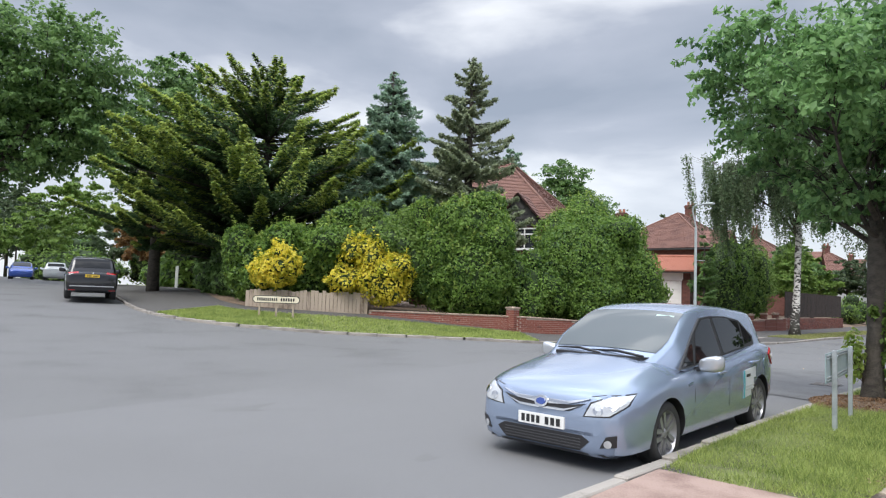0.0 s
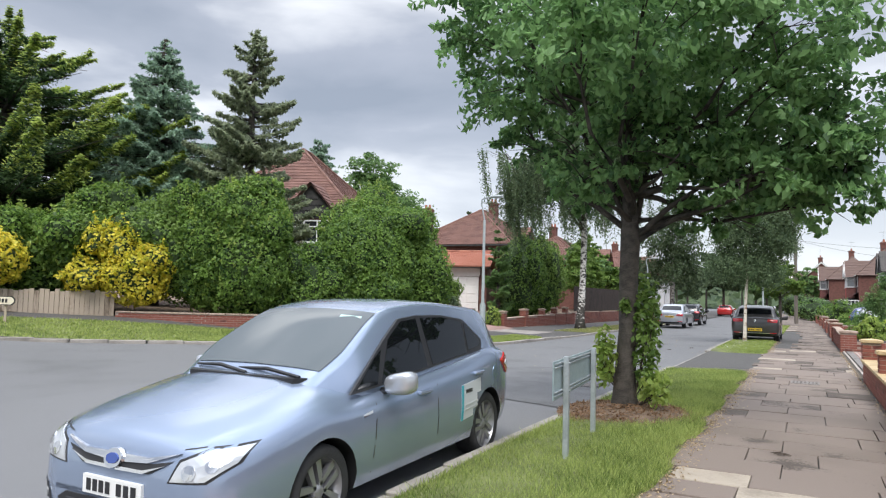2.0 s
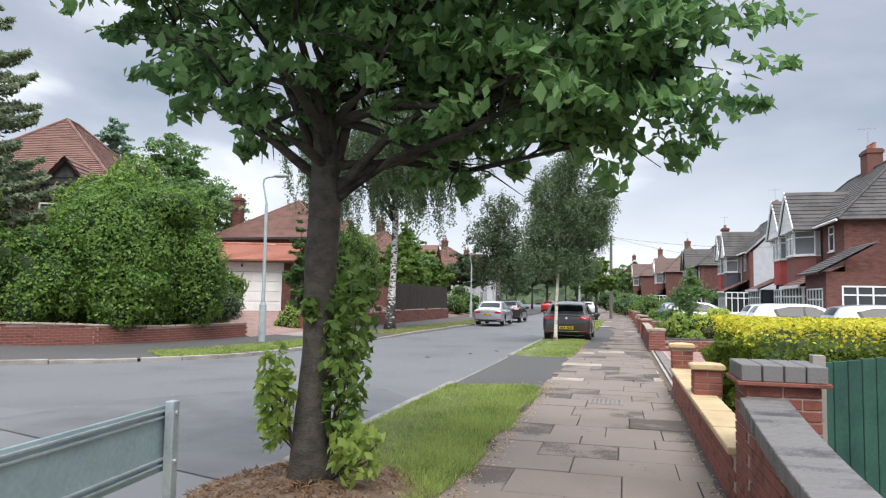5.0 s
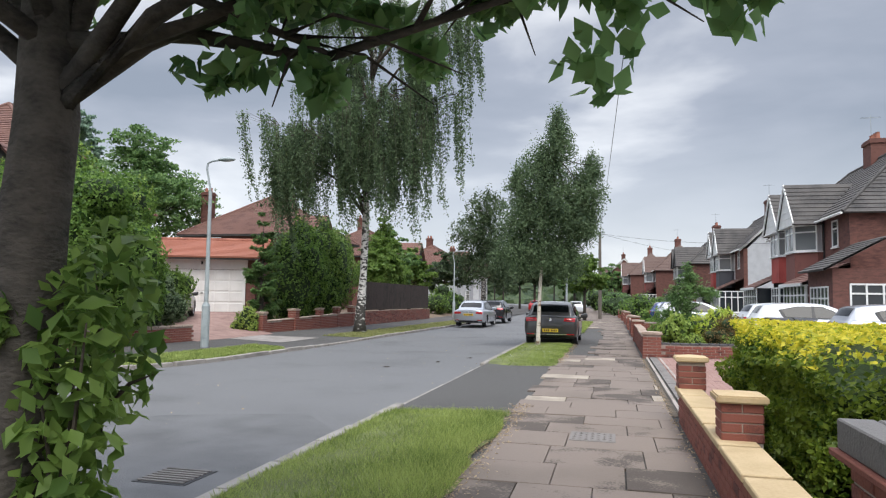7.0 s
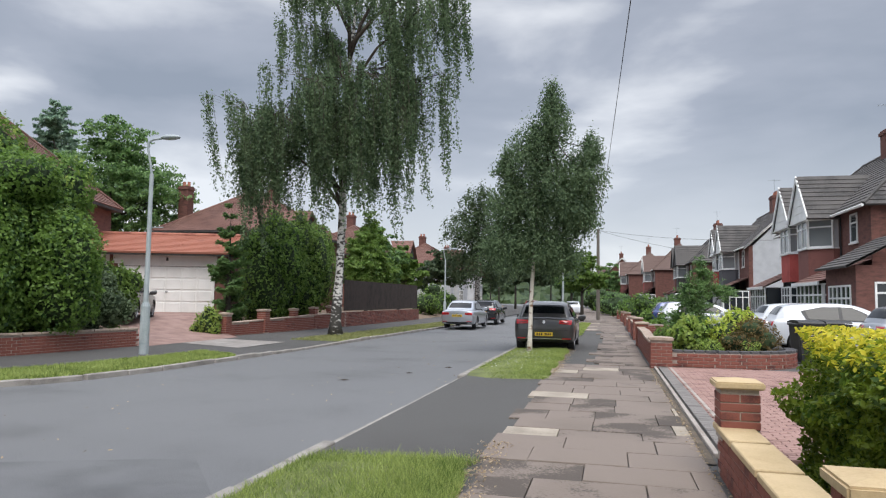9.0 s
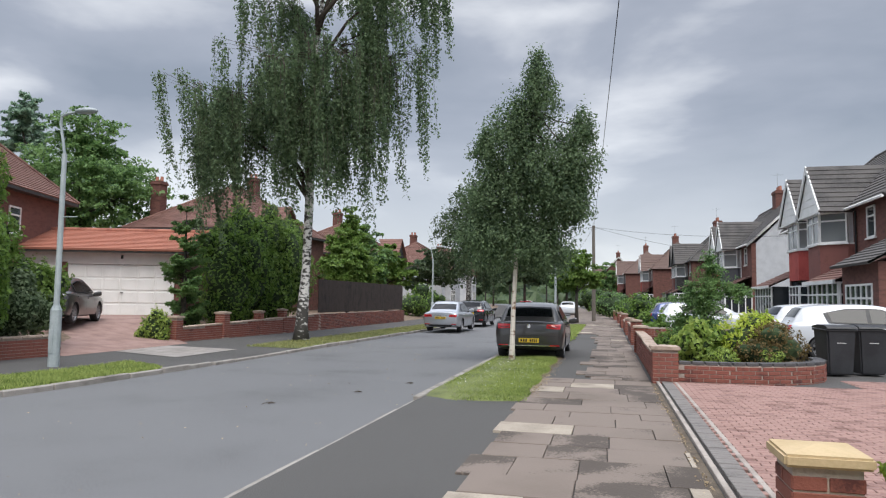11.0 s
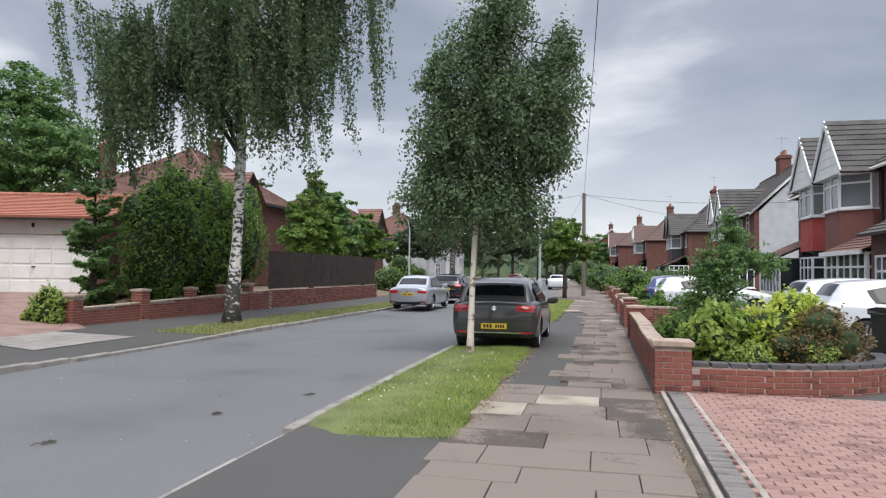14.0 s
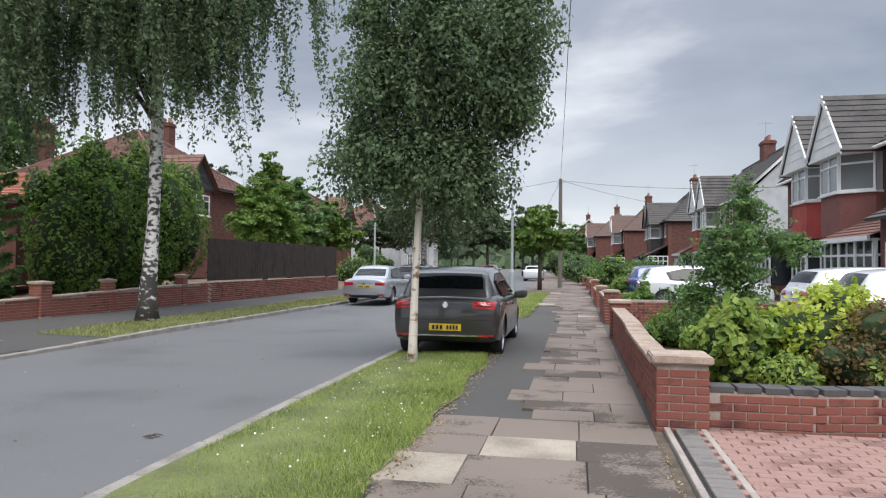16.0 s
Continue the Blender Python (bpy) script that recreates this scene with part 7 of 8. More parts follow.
far_sign = thing("street_sign", pose(sx, sy, height(sx, sy) + 0.14, 0, 0, 43), "white street name plate with black lettering on two posts", "street sign")
part("name_board", bm_prism([(-0.76, 0.56), (-0.84, 0.64), (-0.84, 0.74), (-0.76, 0.82), (0.76, 0.82), (0.84, 0.74), (0.84, 0.64), (0.76, 0.56)], "y", -0.02, 0.02), BLACK_PLASTIC, far_sign)
face = part("board_face", bm_prism([(-0.74, 0.58), (-0.815, 0.65), (-0.815, 0.73), (-0.74, 0.8), (0.74, 0.8), (0.815, 0.73), (0.815, 0.65), (0.74, 0.58)], "y", -0.026, -0.02), surface("cream_enamel", (0.62, 0.55, 0.42), (0.74, 0.68, 0.54), 0.5, 3, 30, 0.05), far_sign)
for a, b, n_ in ((-0.68, 0.06, 10), (0.16, 0.68, 6)):
    for i in range(n_):
        u = a + (b - a) * i / n_
        part("bar", bm_box(u, -0.03, 0.635, u + (b - a) / n_ * 0.65, -0.026, 0.745), BLACK_PLASTIC, face)
for x in (-0.6, 0.0, 0.6):
    part("post", bm_box(x - 0.03, 0.02, -0.1, x + 0.03, 0.07, 0.6), OLD_FENCE, far_sign)

# wheelie bins on the drive
def bin_(m):
    ob = thing("wheelie_bin", m, "black plastic wheeled bin with white mark", "bin", "wheeled bins")
    bm = bm_prism([(-0.24, -0.27), (0.24, -0.27), (0.24, 0.27), (-0.24, 0.27)], "z", 0.06, 0.98)
    for v in bm.verts:
        if v.co.z > 0.5:
            v.co.x *= 1.18; v.co.y *= 1.22
    bmesh.ops.bevel(bm, geom=bm.edges[:], offset=0.03, segments=2, affect="EDGES")
    part("body", bm, surface("bin_plastic", (0.014, 0.015, 0.018), (0.03, 0.032, 0.036), 0.5, 3, 40, 0.1), ob, smooth=False)
    part("rim", bm_box(-0.31, -0.35, 0.94, 0.31, 0.34, 0.985, 0.012), BLACK_PLASTIC, ob)
    bm = bm_prism([(-0.36, 1.0), (0.36, 1.0), (0.34, 1.03), (0.1, 1.07), (-0.2, 1.07), (-0.34, 1.03)], "x", -0.3, 0.3)
    part("lid", bm, BLACK_PLASTIC, ob)
    part("bar", bm_box(-0.09, -0.312, 0.70, 0.09, -0.303, 0.716), WHITE, ob)
    for s in (-1, 1):
        part("wheel", lathe([(0.001, s * 0.24), (0.1, s * 0.24), (0.1, s * 0.29), (0.001, s * 0.29)], 14), RUBBER, ob).location = (0, 0.27, 0.1)
    part("handle", bm_tube([(-0.26, 0.36, 0.95), (-0.26, 0.42, 0.98), (0.26, 0.42, 0.98), (0.26, 0.36, 0.95)], [0.015] * 4, 6), BLACK_PLASTIC, ob)
    return ob


b1 = bin_(pose(4.62, 30.95, 0.1, 0, 0, 8))
copy_thing(b1, pose(5.32, 31.2, 0.1, 0, 0, 4))
# ---- walls, kerbs, slabs, paving, grass: pieces last ----
PALE_SLAB = surface("sand_slab", (0.26, 0.22, 0.175), (0.42, 0.36, 0.29), 0.85, 2.5, 45, 0.3, spread=0.2, stains=0.2)
PINK_BLOCK = surface("pink_block", (0.17, 0.09, 0.076), (0.33, 0.2, 0.17), 0.85, 3, 50, 0.3, spread=0.3, stains=0.2)
GREY_BLOCK = surface("grey_block", (0.1, 0.092, 0.087), (0.2, 0.182, 0.17), 0.85, 3, 50, 0.3, spread=0.3)
STRAW = leafy("dry_litter", (0.22, 0.15, 0.08), (0.55, 0.43, 0.28), 0.8)


def piece_mesh(name, sx, sy, sz, bevel, material):
    bm = bm_box(-sx / 2, -sy / 2, -sz / 2, sx / 2, sy / 2, sz / 2)
    if bevel:
        bmesh.ops.bevel(bm, geom=bm.edges[:], offset=bevel, segments=1, affect="EDGES")
    me = bpy.data.meshes.new(name)
    bm.to_mesh(me), bm.free()
    me.materials.append(material)
    return me


def lay(name, mesh, poses, parent, limit=300):
    """Pieces on one mesh: the first ones each an object, the rest joined."""
    inv = parent.matrix_world.inverted()
    for m in poses[:limit]:
        o = new(name, mesh)
        o.parent = parent
        o.matrix_local = inv @ m
    rest = poses[limit:]
    if rest:
        co = np.array([v.co[:] for v in mesh.vertices])
        fs = [p.vertices[:] for p in mesh.polygons]
        verts, faces = [], []
        for k, m in enumerate(rest):
            a = np.array(inv @ m)
            verts.append(co @ a[:3, :3].T + a[:3, 3])
            faces += [[i + k * len(co) for i in f] for f in fs]
        me = bpy.data.meshes.new(name + "s")
        me.from_pydata(np.concatenate(verts).tolist(), [], faces)
        me.materials.append(mesh.materials[0])
        tagged(link(name + "_rest", me, None, parent), kind="stuff")


def brick_wall(name, path, base, top, thick, label, limit=300, coping=None):
    """A brick wall along a path of (x, y); top gives its height by the way along."""
    ob = thing(name, Matrix.Identity(4), label, "wall", kind="structure")
    pts = [Vector((*p, 0)) for p in path]
    lens = [(b - a).length for a, b in zip(pts, pts[1:])]
    total = sum(lens)

    def at(s):
        for a, b, l in zip(pts, pts[1:], lens):
            if s <= l + 1e-6:
                return a.lerp(b, min(1, s / l)), (b - a).normalized()
            s -= l
        return pts[-1], (pts[-1] - pts[-2]).normalized()

    # mortar core
    bm = bmesh.new()
    n = max(2, int(total / 0.12))
    prev = None
    for i in range(n + 1):
        p, d = at(total * i / n)
        q = Vector((-d.y, d.x, 0)) * (thick / 2 - 0.008)
        z = top(total * i / n)
        ring = [bm.verts.new(v) for v in (p - q + Vector((0, 0, base - 0.1)), p + q + Vector((0, 0, base - 0.1)), p + q + Vector((0, 0, z)), p - q + Vector((0, 0, z)))]
        if prev:
            for k in range(4):
                bm.faces.new((prev[k], prev[(k + 1) % 4], ring[(k + 1) % 4], ring[k]))
        else:
            bm.faces.new(ring[::-1])
        prev = ring
    bm.faces.new(prev)
    bmesh.ops.recalc_face_normals(bm, faces=bm.faces)
    part("mortar", bm, MORTAR, ob)
    poses = []
    rows = int((max(top(total * i / 40) for i in range(41)) - base) / 0.075)
    rr = random.Random(7)
    for r in range(rows):
        z = base + 0.0375 + r * 0.075
        s = 0.1 if r % 2 else 0.2125
        while s < total - 0.06:
            if z + 0.03 < min(top(s - 0.08), top(s + 0.08)):
                p, d = at(s)
                poses.append(Matrix.Translation((p.x, p.y, z)) @ Matrix.Rotation(math.atan2(d.y, d.x) + rr.gauss(0, 0.006), 4, "Z"))
            s += 0.225
    rr.shuffle(poses)
    lay("brick", piece_mesh("brick", 0.214, thick + 0.004, 0.064, 0.004, BRICK), poses, ob, limit)
    if coping:
        mesh, gap, lift, tilt = coping
        cps = []
        k = int(total / gap)
        for i in range(k):
            s = (i + 0.5) * total / k
            p, d = at(s)
            slope_ = math.atan2(top(s + 0.05) - top(s - 0.05), 0.1)
            cps.append(Matrix.Translation((p.x, p.y, top(s) + lift)) @ Matrix.Rotation(math.atan2(d.y, d.x), 4, "Z") @ Matrix.Rotation(-slope_, 4, "Y"))
        lay("coping", mesh, cps, ob, 300)
    return ob


def pier(x, y, z0, z1, w, cap, cap_h, label, over=0.035, brick_mat=BRICK):
    """A square brick pier with its cap."""
    ob = thing("brick_pier", pose(x, y, z0), label, "pier", "brick piers")
    h = z1 - z0
    part("mortar", bm_box(-w / 2 + 0.008, -w / 2 + 0.008, -0.1, w / 2 - 0.008, w / 2 - 0.008, h), MORTAR, ob)
    poses, halves, m0 = [], [], ob.matrix_world
    n = max(1, round(w / 0.225))
    L = (w - 0.0) / n
    me = piece_mesh("brick", L - 0.01, 0.102, 0.064, 0.004, brick_mat)
    for r in range(int(h / 0.075)):
        z = 0.0375 + r * 0.075
        for side in range(4):
            face_ = m0 @ Matrix.Rotation(side * math.pi / 2, 4, "Z")
            for k in range(n - r % 2):  # broken joints: every other course begins with a half
                poses.append(face_ @ Matrix.Translation((-w / 2 + L * (k + 0.5 + 0.5 * (r % 2)), -w / 2 + 0.05, z)))
            if r % 2:
                halves += [face_ @ Matrix.Translation((e * (w / 2 - L / 4), -w / 2 + 0.05, z)) for e in (-1, 1)]
    lay("brick", me, poses, ob, 300)
    lay("brick", piece_mesh("brick", L / 2 - 0.01, 0.102, 0.064, 0.004, brick_mat), halves, ob, 300)
    if cap is BLUE_BRICK:
        cm = piece_mesh("coping", (w + 2 * over) / 4 - 0.008, w + 2 * over, cap_h, 0.006, cap)
        part("tile_course", bm_box(-w / 2 - over - 0.02, -w / 2 - over - 0.02, h, w / 2 + over + 0.02, w / 2 + over + 0.02, h + 0.025, 0.004), BRICK, ob)
        lay("coping", cm, [m0 @ Matrix.Translation(((k - 1.5) * (w + 2 * over) / 4, 0, h + 0.025 + cap_h / 2)) for k in range(4)], ob)
    else:
        bm = bm_prism([(-w / 2 - over, -w / 2 - over), (w / 2 + over, -w / 2 - over), (w / 2 + over, w / 2 + over), (-w / 2 - over, w / 2 + over)], "z", h, h + cap_h)
        bmesh.ops.bevel(bm, geom=bm.edges[:], offset=0.012, segments=2, affect="EDGES")
        apex = bmesh.ops.poke(bm, faces=[f for f in bm.faces if f.normal.z > 0.9 and f.calc_area() > 0.02])
        for v in apex["verts"]:
            v.co.z += 0.025
        part("cap", bm, cap, ob)
    return ob


header = piece_mesh("coping", 0.068, 0.30, 0.105, 0.006, BLUE_BRICK)
swan = lambda s: 0.64 + 0.2 * max(0.0, s / 3.1) ** 2.4
brick_wall("wall_swan", [(0.98, 8.86), (0.98, 12.0)], 0.05, swan, 0.22, "red brick garden wall with swept blue-brick coping", 300, (header, 0.076, 0.05, 0))
brick_wall("wall_swan_near", [(0.98, 4.2), (0.98, 8.44)], 0.05, lambda s: 0.64 + 0.2 * max(0.0, s / 4.2) ** 2.4, 0.22, "red brick garden wall with swept blue-brick coping", 300, (header, 0.076, 0.05, 0))
pier(1.1, 8.65, 0.05, 1.0, 0.44, BLUE_BRICK, 0.11, "red brick pier with blue-brick top")
pier(1.1, 12.23, 0.05, 1.03, 0.46, BLUE_BRICK, 0.11, "red brick pier with blue-brick top")
slab_cope = piece_mesh("coping", 0.86, 0.30, 0.055, 0.008, STONE_CAP)
brick_wall("wall_low", [(0.97, 12.45), (0.97, 19.0)], 0.05, lambda s: 0.46, 0.22, "low red brick wall with buff stone coping", 300, (slab_cope, 0.87, 0.03, 0))
pier(1.02, 15.6, 0.5, 0.80, 0.31, STONE_CAP, 0.06, "short brick pier with buff stone cap on the low wall")
pier(1.0, 18.82, 0.5, 0.84, 0.32, STONE_CAP, 0.06, "short brick pier with buff stone cap on the low wall")
blue_top = piece_mesh("coping", 0.21, 0.222, 0.055, 0.004, surface("dark_blue_brick", (0.028, 0.028, 0.032), (0.085, 0.082, 0.084), 0.75, 5, 60, 0.4, spread=0.3))
brick_wall("wall_planter", [(0.98, 36.6), (0.98, 28.98)], 0.05, lambda s: 0.60 + 0.06 * step(5.0, 3.0, s), 0.22, "red brick garden wall along the pavement", 300, (piece_mesh("coping", 0.42, 0.26, 0.05, 0.008, GREY_CAP), 0.43, 0.025, 0))
brick_wall("wall_curved", [(1.3, 28.72), (2.2, 28.74), (2.8, 28.86), (3.3, 29.06), (3.7, 29.35), (3.95, 29.7), (4.1, 30.1), (4.16, 30.7)], 0.05, lambda s: 0.445, 0.22, "curved red brick planter wall with blue-brick top", 300, (blue_top, 0.224, 0.026, 0))
pier(1.065, 28.74, 0.05, 0.70, 0.46, GREY_CAP, 0.07, "red brick pier with weathered stone cap")
pier(1.02, 36.7, 0.05, 0.80, 0.40, GREY_CAP, 0.06, "red brick pier with weathered stone cap")
for j, (y0, y1, h) in enumerate(((40.2, 44.5, 0.7), (47.2, 52.0, 0.6), (55.2, 60.5, 0.65), (63.5, 68.0, 0.6), (71, 77, 0.6), (81, 88, 0.6))):
    ox = bend((y0 + y1) / 2)
    brick_wall("wall_far_%d" % (j + 1), [(0.98 + ox, y0), (0.98 + ox, y1)], 0.05, lambda s, h=h: h, 0.22, "red brick front garden wall further up", 60, (piece_mesh("coping", 0.42, 0.26, 0.05, 0.008, GREY_CAP), 0.43, 0.025, 0))
    pier(1.02 + ox, y0, 0.05, h + 0.18, 0.36, GREY_CAP, 0.06, "red brick gate pier further up the street")
    brick_wall("wall_side_%d" % (j + 1), [(1.2 + ox, y0), (5.5 + ox, y0 + 0.2)], 0.05, lambda s, h=h: h, 0.22, "red brick side wall of a front drive", 30)

# west walls, far enough for their bricks to merge
brick_wall("wall_west", [(-13.72, 35.0), (-13.35, 40), (-13.05, 45.0)], 0.02, lambda s: 0.50 + 0.028 * s, 0.24, "low red brick wall in front of shrubs", 120, (piece_mesh("coping", 0.5, 0.30, 0.05, 0.006, GREY_CAP), 0.51, 0.025, 0))
brick_wall("wall_west_far", [(-13.05, 45.0), (-13.1, 58.9)], 0.05, lambda s: 0.80, 0.24, "red brick wall below a brown fence", 60)
brick_wall("wall_corner", [(-20.6, 18.2), (-17.9, 19.55), (-15.6, 21.25), (-14.35, 23.4), (-13.7, 25.8), (-13.3, 29.6)], 0.05, lambda s: 0.74 - 0.2 * step(5.0, 11.5, s), 0.24, "low red brick wall under the corner bushes", 120, (piece_mesh("coping", 0.5, 0.30, 0.05, 0.006, GREY_CAP), 0.51, 0.025, 0))
for y, z in ((35.0, 0.84), (37.6, 0.94), (40.0, 0.95), (41.8, 1.0), (43.5, 1.04)):
    x = -13.72 + (y - 34.6) * 0.064
    pier(x, y, 0.1, z, 0.38 if y < 38 else 0.3, GREY_CAP, 0.07, "brick pier with stone cap on the garden wall")
pier(-15.75, 21.1, 0.1, 1.05, 0.36, GREY_CAP, 0.06, "brick pier on the corner garden wall")


def fence(name, a, b, z0, z1, board, material, label, gap=0.006, thick=0.022, rail=True, ragged=0.0, zt=None):
    """A close-boarded fence from a to b, board by board."""
    ob = thing(name, Matrix.Identity(4), label, "fence", kind="structure")
    a, b = Vector((*a, 0)), Vector((*b, 0))
    L = (b - a).length
    d = (b - a) / L
    ang = math.atan2(d.y, d.x)
    n = int(L / (board + gap))
    rr = random.Random(3)
    h = z1 - z0
    me = piece_mesh("board", board, thick, h, 0.003, material)
    poses = []
    for i in range(n):
        p = a + d * ((i + 0.5) * L / n)
        up = (zt or 0) * i / n
        poses.append(Matrix.Translation((p.x, p.y, z0 + h / 2 + up + rr.uniform(-1, 1) * ragged)) @ Matrix.Rotation(ang + rr.gauss(0, 0.01), 4, "Z"))
    lay("board", me, poses, ob)
    if rail:
        for z in (z0 + h * 0.2, z0 + h * 0.8):
            q = Vector((-d.y, d.x, 0)) * 0.04
            part("rail", bm_tube([a + q + Vector((0, 0, z)), b + q + Vector((0, 0, z + (zt or 0)))], [0.03, 0.03], 4), material, ob)
    return ob


fence("fence_green", (1.38, 12.3), (4.9, 14.5), 0.1, 1.17, 0.12, GREEN_FENCE, "dark green painted board fence", zt=0.22)
part("fence_post", bm_box(1.34, 12.25, 0.05, 1.42, 12.35, 1.22), KERB)["label"] = "pale concrete fence post beside the pier"
bpy.data.objects["fence_post"]["category"] = "post"
fence("fence_brown", (-13.05, 45.0), (-13.1, 58.8), 0.86, 2.42, 0.16, DARK_FENCE, "tall dark brown board fence on a brick wall")
fence("fence_old", (-24.1, 14.75), (-20.7, 18.15), 0.42, 1.42, 0.14, OLD_FENCE, "weathered grey board fence under the bushes", ragged=0.06)
fence("fence_pale", (-43.6, 21.4), (-41.4, 20.5), 1.15, 2.7, 0.15, surface("pale_boards", (0.4, 0.42, 0.38), (0.56, 0.58, 0.53), 0.8, 3, 30, 0.1), "pale boarded gate down the side road")

# kerbs
kerb_east = thing("kerb_east", Matrix.Identity(4), "worn stone kerb along the pavement side", "kerb", kind="structure")
stone = piece_mesh("kerb_stone", 0.13, 0.9, 0.24, 0.014, KERB)
poses = []
rr = random.Random(4)
y = -6.0
while y < 62:
    low = step(18.4, 19.2, y) * (1 - step(25.2, 26.0, y))
    x = KX + 0.06
    poses.append(Matrix.Translation((x + rr.gauss(0, 0.006), y, -0.01 + corner_fall(y) - 0.065 * low + rr.gauss(0, 0.004))) @ Matrix.Rotation(rr.gauss(0, 0.008), 4, "Z"))
    y += 0.91
lay("kerb_stone", stone, poses, kerb_east)
kerb_west = thing("kerb_west", Matrix.Identity(4), "worn stone kerb round the junction and up the street", "kerb", kind="structure")
poses = []
acc = 0.0
line = resample(KERB_WALL, 0.15)
for r, s in zip(line, line[1:]):
    seg = math.hypot(s[0] - r[0], s[1] - r[1])
    acc += seg
    if acc >= 0.91:
        acc -= 0.91
        if r[0] > -45 and r[1] < 70:
            drop = 0.03 * step(28.6, 29.6, r[1]) * (1 - step(33.5, 34.5, r[1])) if r[0] > -10 else 0.0
            poses.append(Matrix.Translation((r[0], r[1], height(r[0], r[1]) - 0.025 - drop + rr.gauss(0, 0.006))) @ Matrix.Rotation(math.atan2(s[1] - r[1], s[0] - r[0]) - math.pi / 2 + rr.gauss(0, 0.01), 4, "Z"))
lay("kerb_stone", stone, poses, kerb_west)

# paving slabs
slabs = thing("paving", Matrix.Identity(4), "worn grey and brown paving slabs laid in staggered rows", "paving", kind="structure")
unit = piece_mesh("slab", 1, 1, 0.05, 0.0, SLAB)
bm = bm_box(-0.5, -0.5, -0.025, 0.5, 0.5, 0.025)
bmesh.ops.bevel(bm, geom=[e for e in bm.edges if all(v.co.z > 0 for v in e.verts)], offset=0.006, segments=1, affect="EDGES")
unit = bpy.data.meshes.new("slab")
bm.to_mesh(unit), bm.free()
pale = unit.copy()
unit.materials.append(SLAB), pale.materials.append(PALE_SLAB)
rr = random.Random(12)
y, row = 2.0, 0
plain_poses, pale_poses = [], []
while y < 62:
    d = rr.choice((0.45, 0.6, 0.6, 0.6, 0.75))
    x = PX + rr.uniform(-0.1, 0.06) if y < 28.3 or y > 47 else -0.42 + rr.choice((0, 0, 0.12, -0.2))
    cuts = [x]
    if row % 2:
        cuts.append(cuts[-1] + rr.choice((0.45, 0.6)))
    while cuts[-1] < WX - 0.35:
        cuts.append(min(cuts[-1] + rr.choice((0.6, 0.75, 0.9, 0.9)), WX - 0.07))
    if WX - 0.07 - cuts[-1] > 0.02:
        cuts.append(WX - 0.07)
    for a, b in zip(cuts, cuts[1:]):
        m = Matrix.Translation(((a + b) / 2, y + d / 2, 0.077 + corner_fall(y + d / 2) + rr.gauss(0, 0.003))) @ Euler((rr.gauss(0, 0.004), rr.gauss(0, 0.004), rr.gauss(0, 0.004))).to_matrix().to_4x4() @ Matrix.Diagonal((b - a - rr.uniform(0.004, 0.012), d - rr.uniform(0.004, 0.012), 1, 1))
        (pale_poses if rr.random() < 0.07 else plain_poses).append(m)
    y += d
    row += 1
plain_poses.sort(key=lambda m: m.translation.y)
lay("slab", unit, plain_poses, slabs, 300)
lay("slab", pale, pale_poses, slabs, 300)
cover = thing("inspection_cover", pose(-0.16, 17.42, 0.105), "square patterned metal inspection cover in the slabs", "cover")
part("frame", bm_box(-0.24, -0.24, -0.02, 0.24, 0.24, 0.004, 0.003), GREY_BLOCK, cover)
tread = piece_mesh("stud", 0.04, 0.016, 0.006, 0.0, GREY_BLOCK)
lay("stud", tread, [cover.matrix_world @ Matrix.Translation((-0.19 + 0.063 * i, -0.19 + 0.063 * j, 0.006)) @ Matrix.Rotation(math.pi / 2 * ((i + j) % 2), 4, "Z") for i in range(7) for j in range(7)], cover)
gully = thing("road_gully", pose(-3.6, 15.0, 0.016), "cast iron drain grating at the road edge", "drain")
part("frame", bm_box(-0.25, -0.25, -0.03, 0.25, 0.25, 0.006, 0.003), BLACK_PLASTIC, gully)
lay("bar", piece_mesh("bar", 0.44, 0.03, 0.02, 0.003, GREY_BLOCK), [gully.matrix_world @ Matrix.Translation((0, -0.2 + 0.066 * i, 0.008)) for i in range(7)], gully)

# block-paved drive
base = sheet("drive_bed", [0.86, 3, 5.5, 8.4], span(19.3, 31.5, 6), 0.082, OLD_ASPHALT, "sand bed under the block-paved drive", "drive")
drive = thing("block_drive", Matrix.Identity(4), "pink block-paved front drive with grey border", "drive", kind="structure")
blk = piece_mesh("block", 0.191, 0.091, 0.05, 0.005, PINK_BLOCK)
poses = []
for i in range(104):
    for j in range(33):
        x, yy = 1.375 + j * 0.2 - (0.1 if i % 2 else 0), 19.5 + i * 0.1
        if yy > 28.55 and x < 4.4 or x > 8.2:
            continue
        poses.append(Matrix.Translation((x, yy, 0.1 + rr.gauss(0, 0.0012))) @ Matrix.Rotation(rr.gauss(0, 0.006), 4, "Z"))
poses.sort(key=lambda m: (m.translation.x - 1.0) ** 2 + (m.translation.y - 23.5) ** 2 * 0.5)
lay("block", blk, poses, drive, 300)
edge = piece_mesh("border_block", 0.186, 0.088, 0.05, 0.005, GREY_BLOCK)
lay("border_block", edge, [Matrix.Translation((1.09, 19.5 + i * 0.1, 0.1 + rr.gauss(0, 0.0015))) for i in range(91)], drive)
lay("edging", piece_mesh("edging", 0.055, 0.9, 0.06, 0.006, surface("pale_edging", (0.24, 0.2, 0.175), (0.4, 0.35, 0.31), 0.85, 3, 40, 0.2)), [Matrix.Translation((x, 19.95 + i * 0.91, 0.098)) for x in (0.93, 1.245) for i in range(10)], drive)
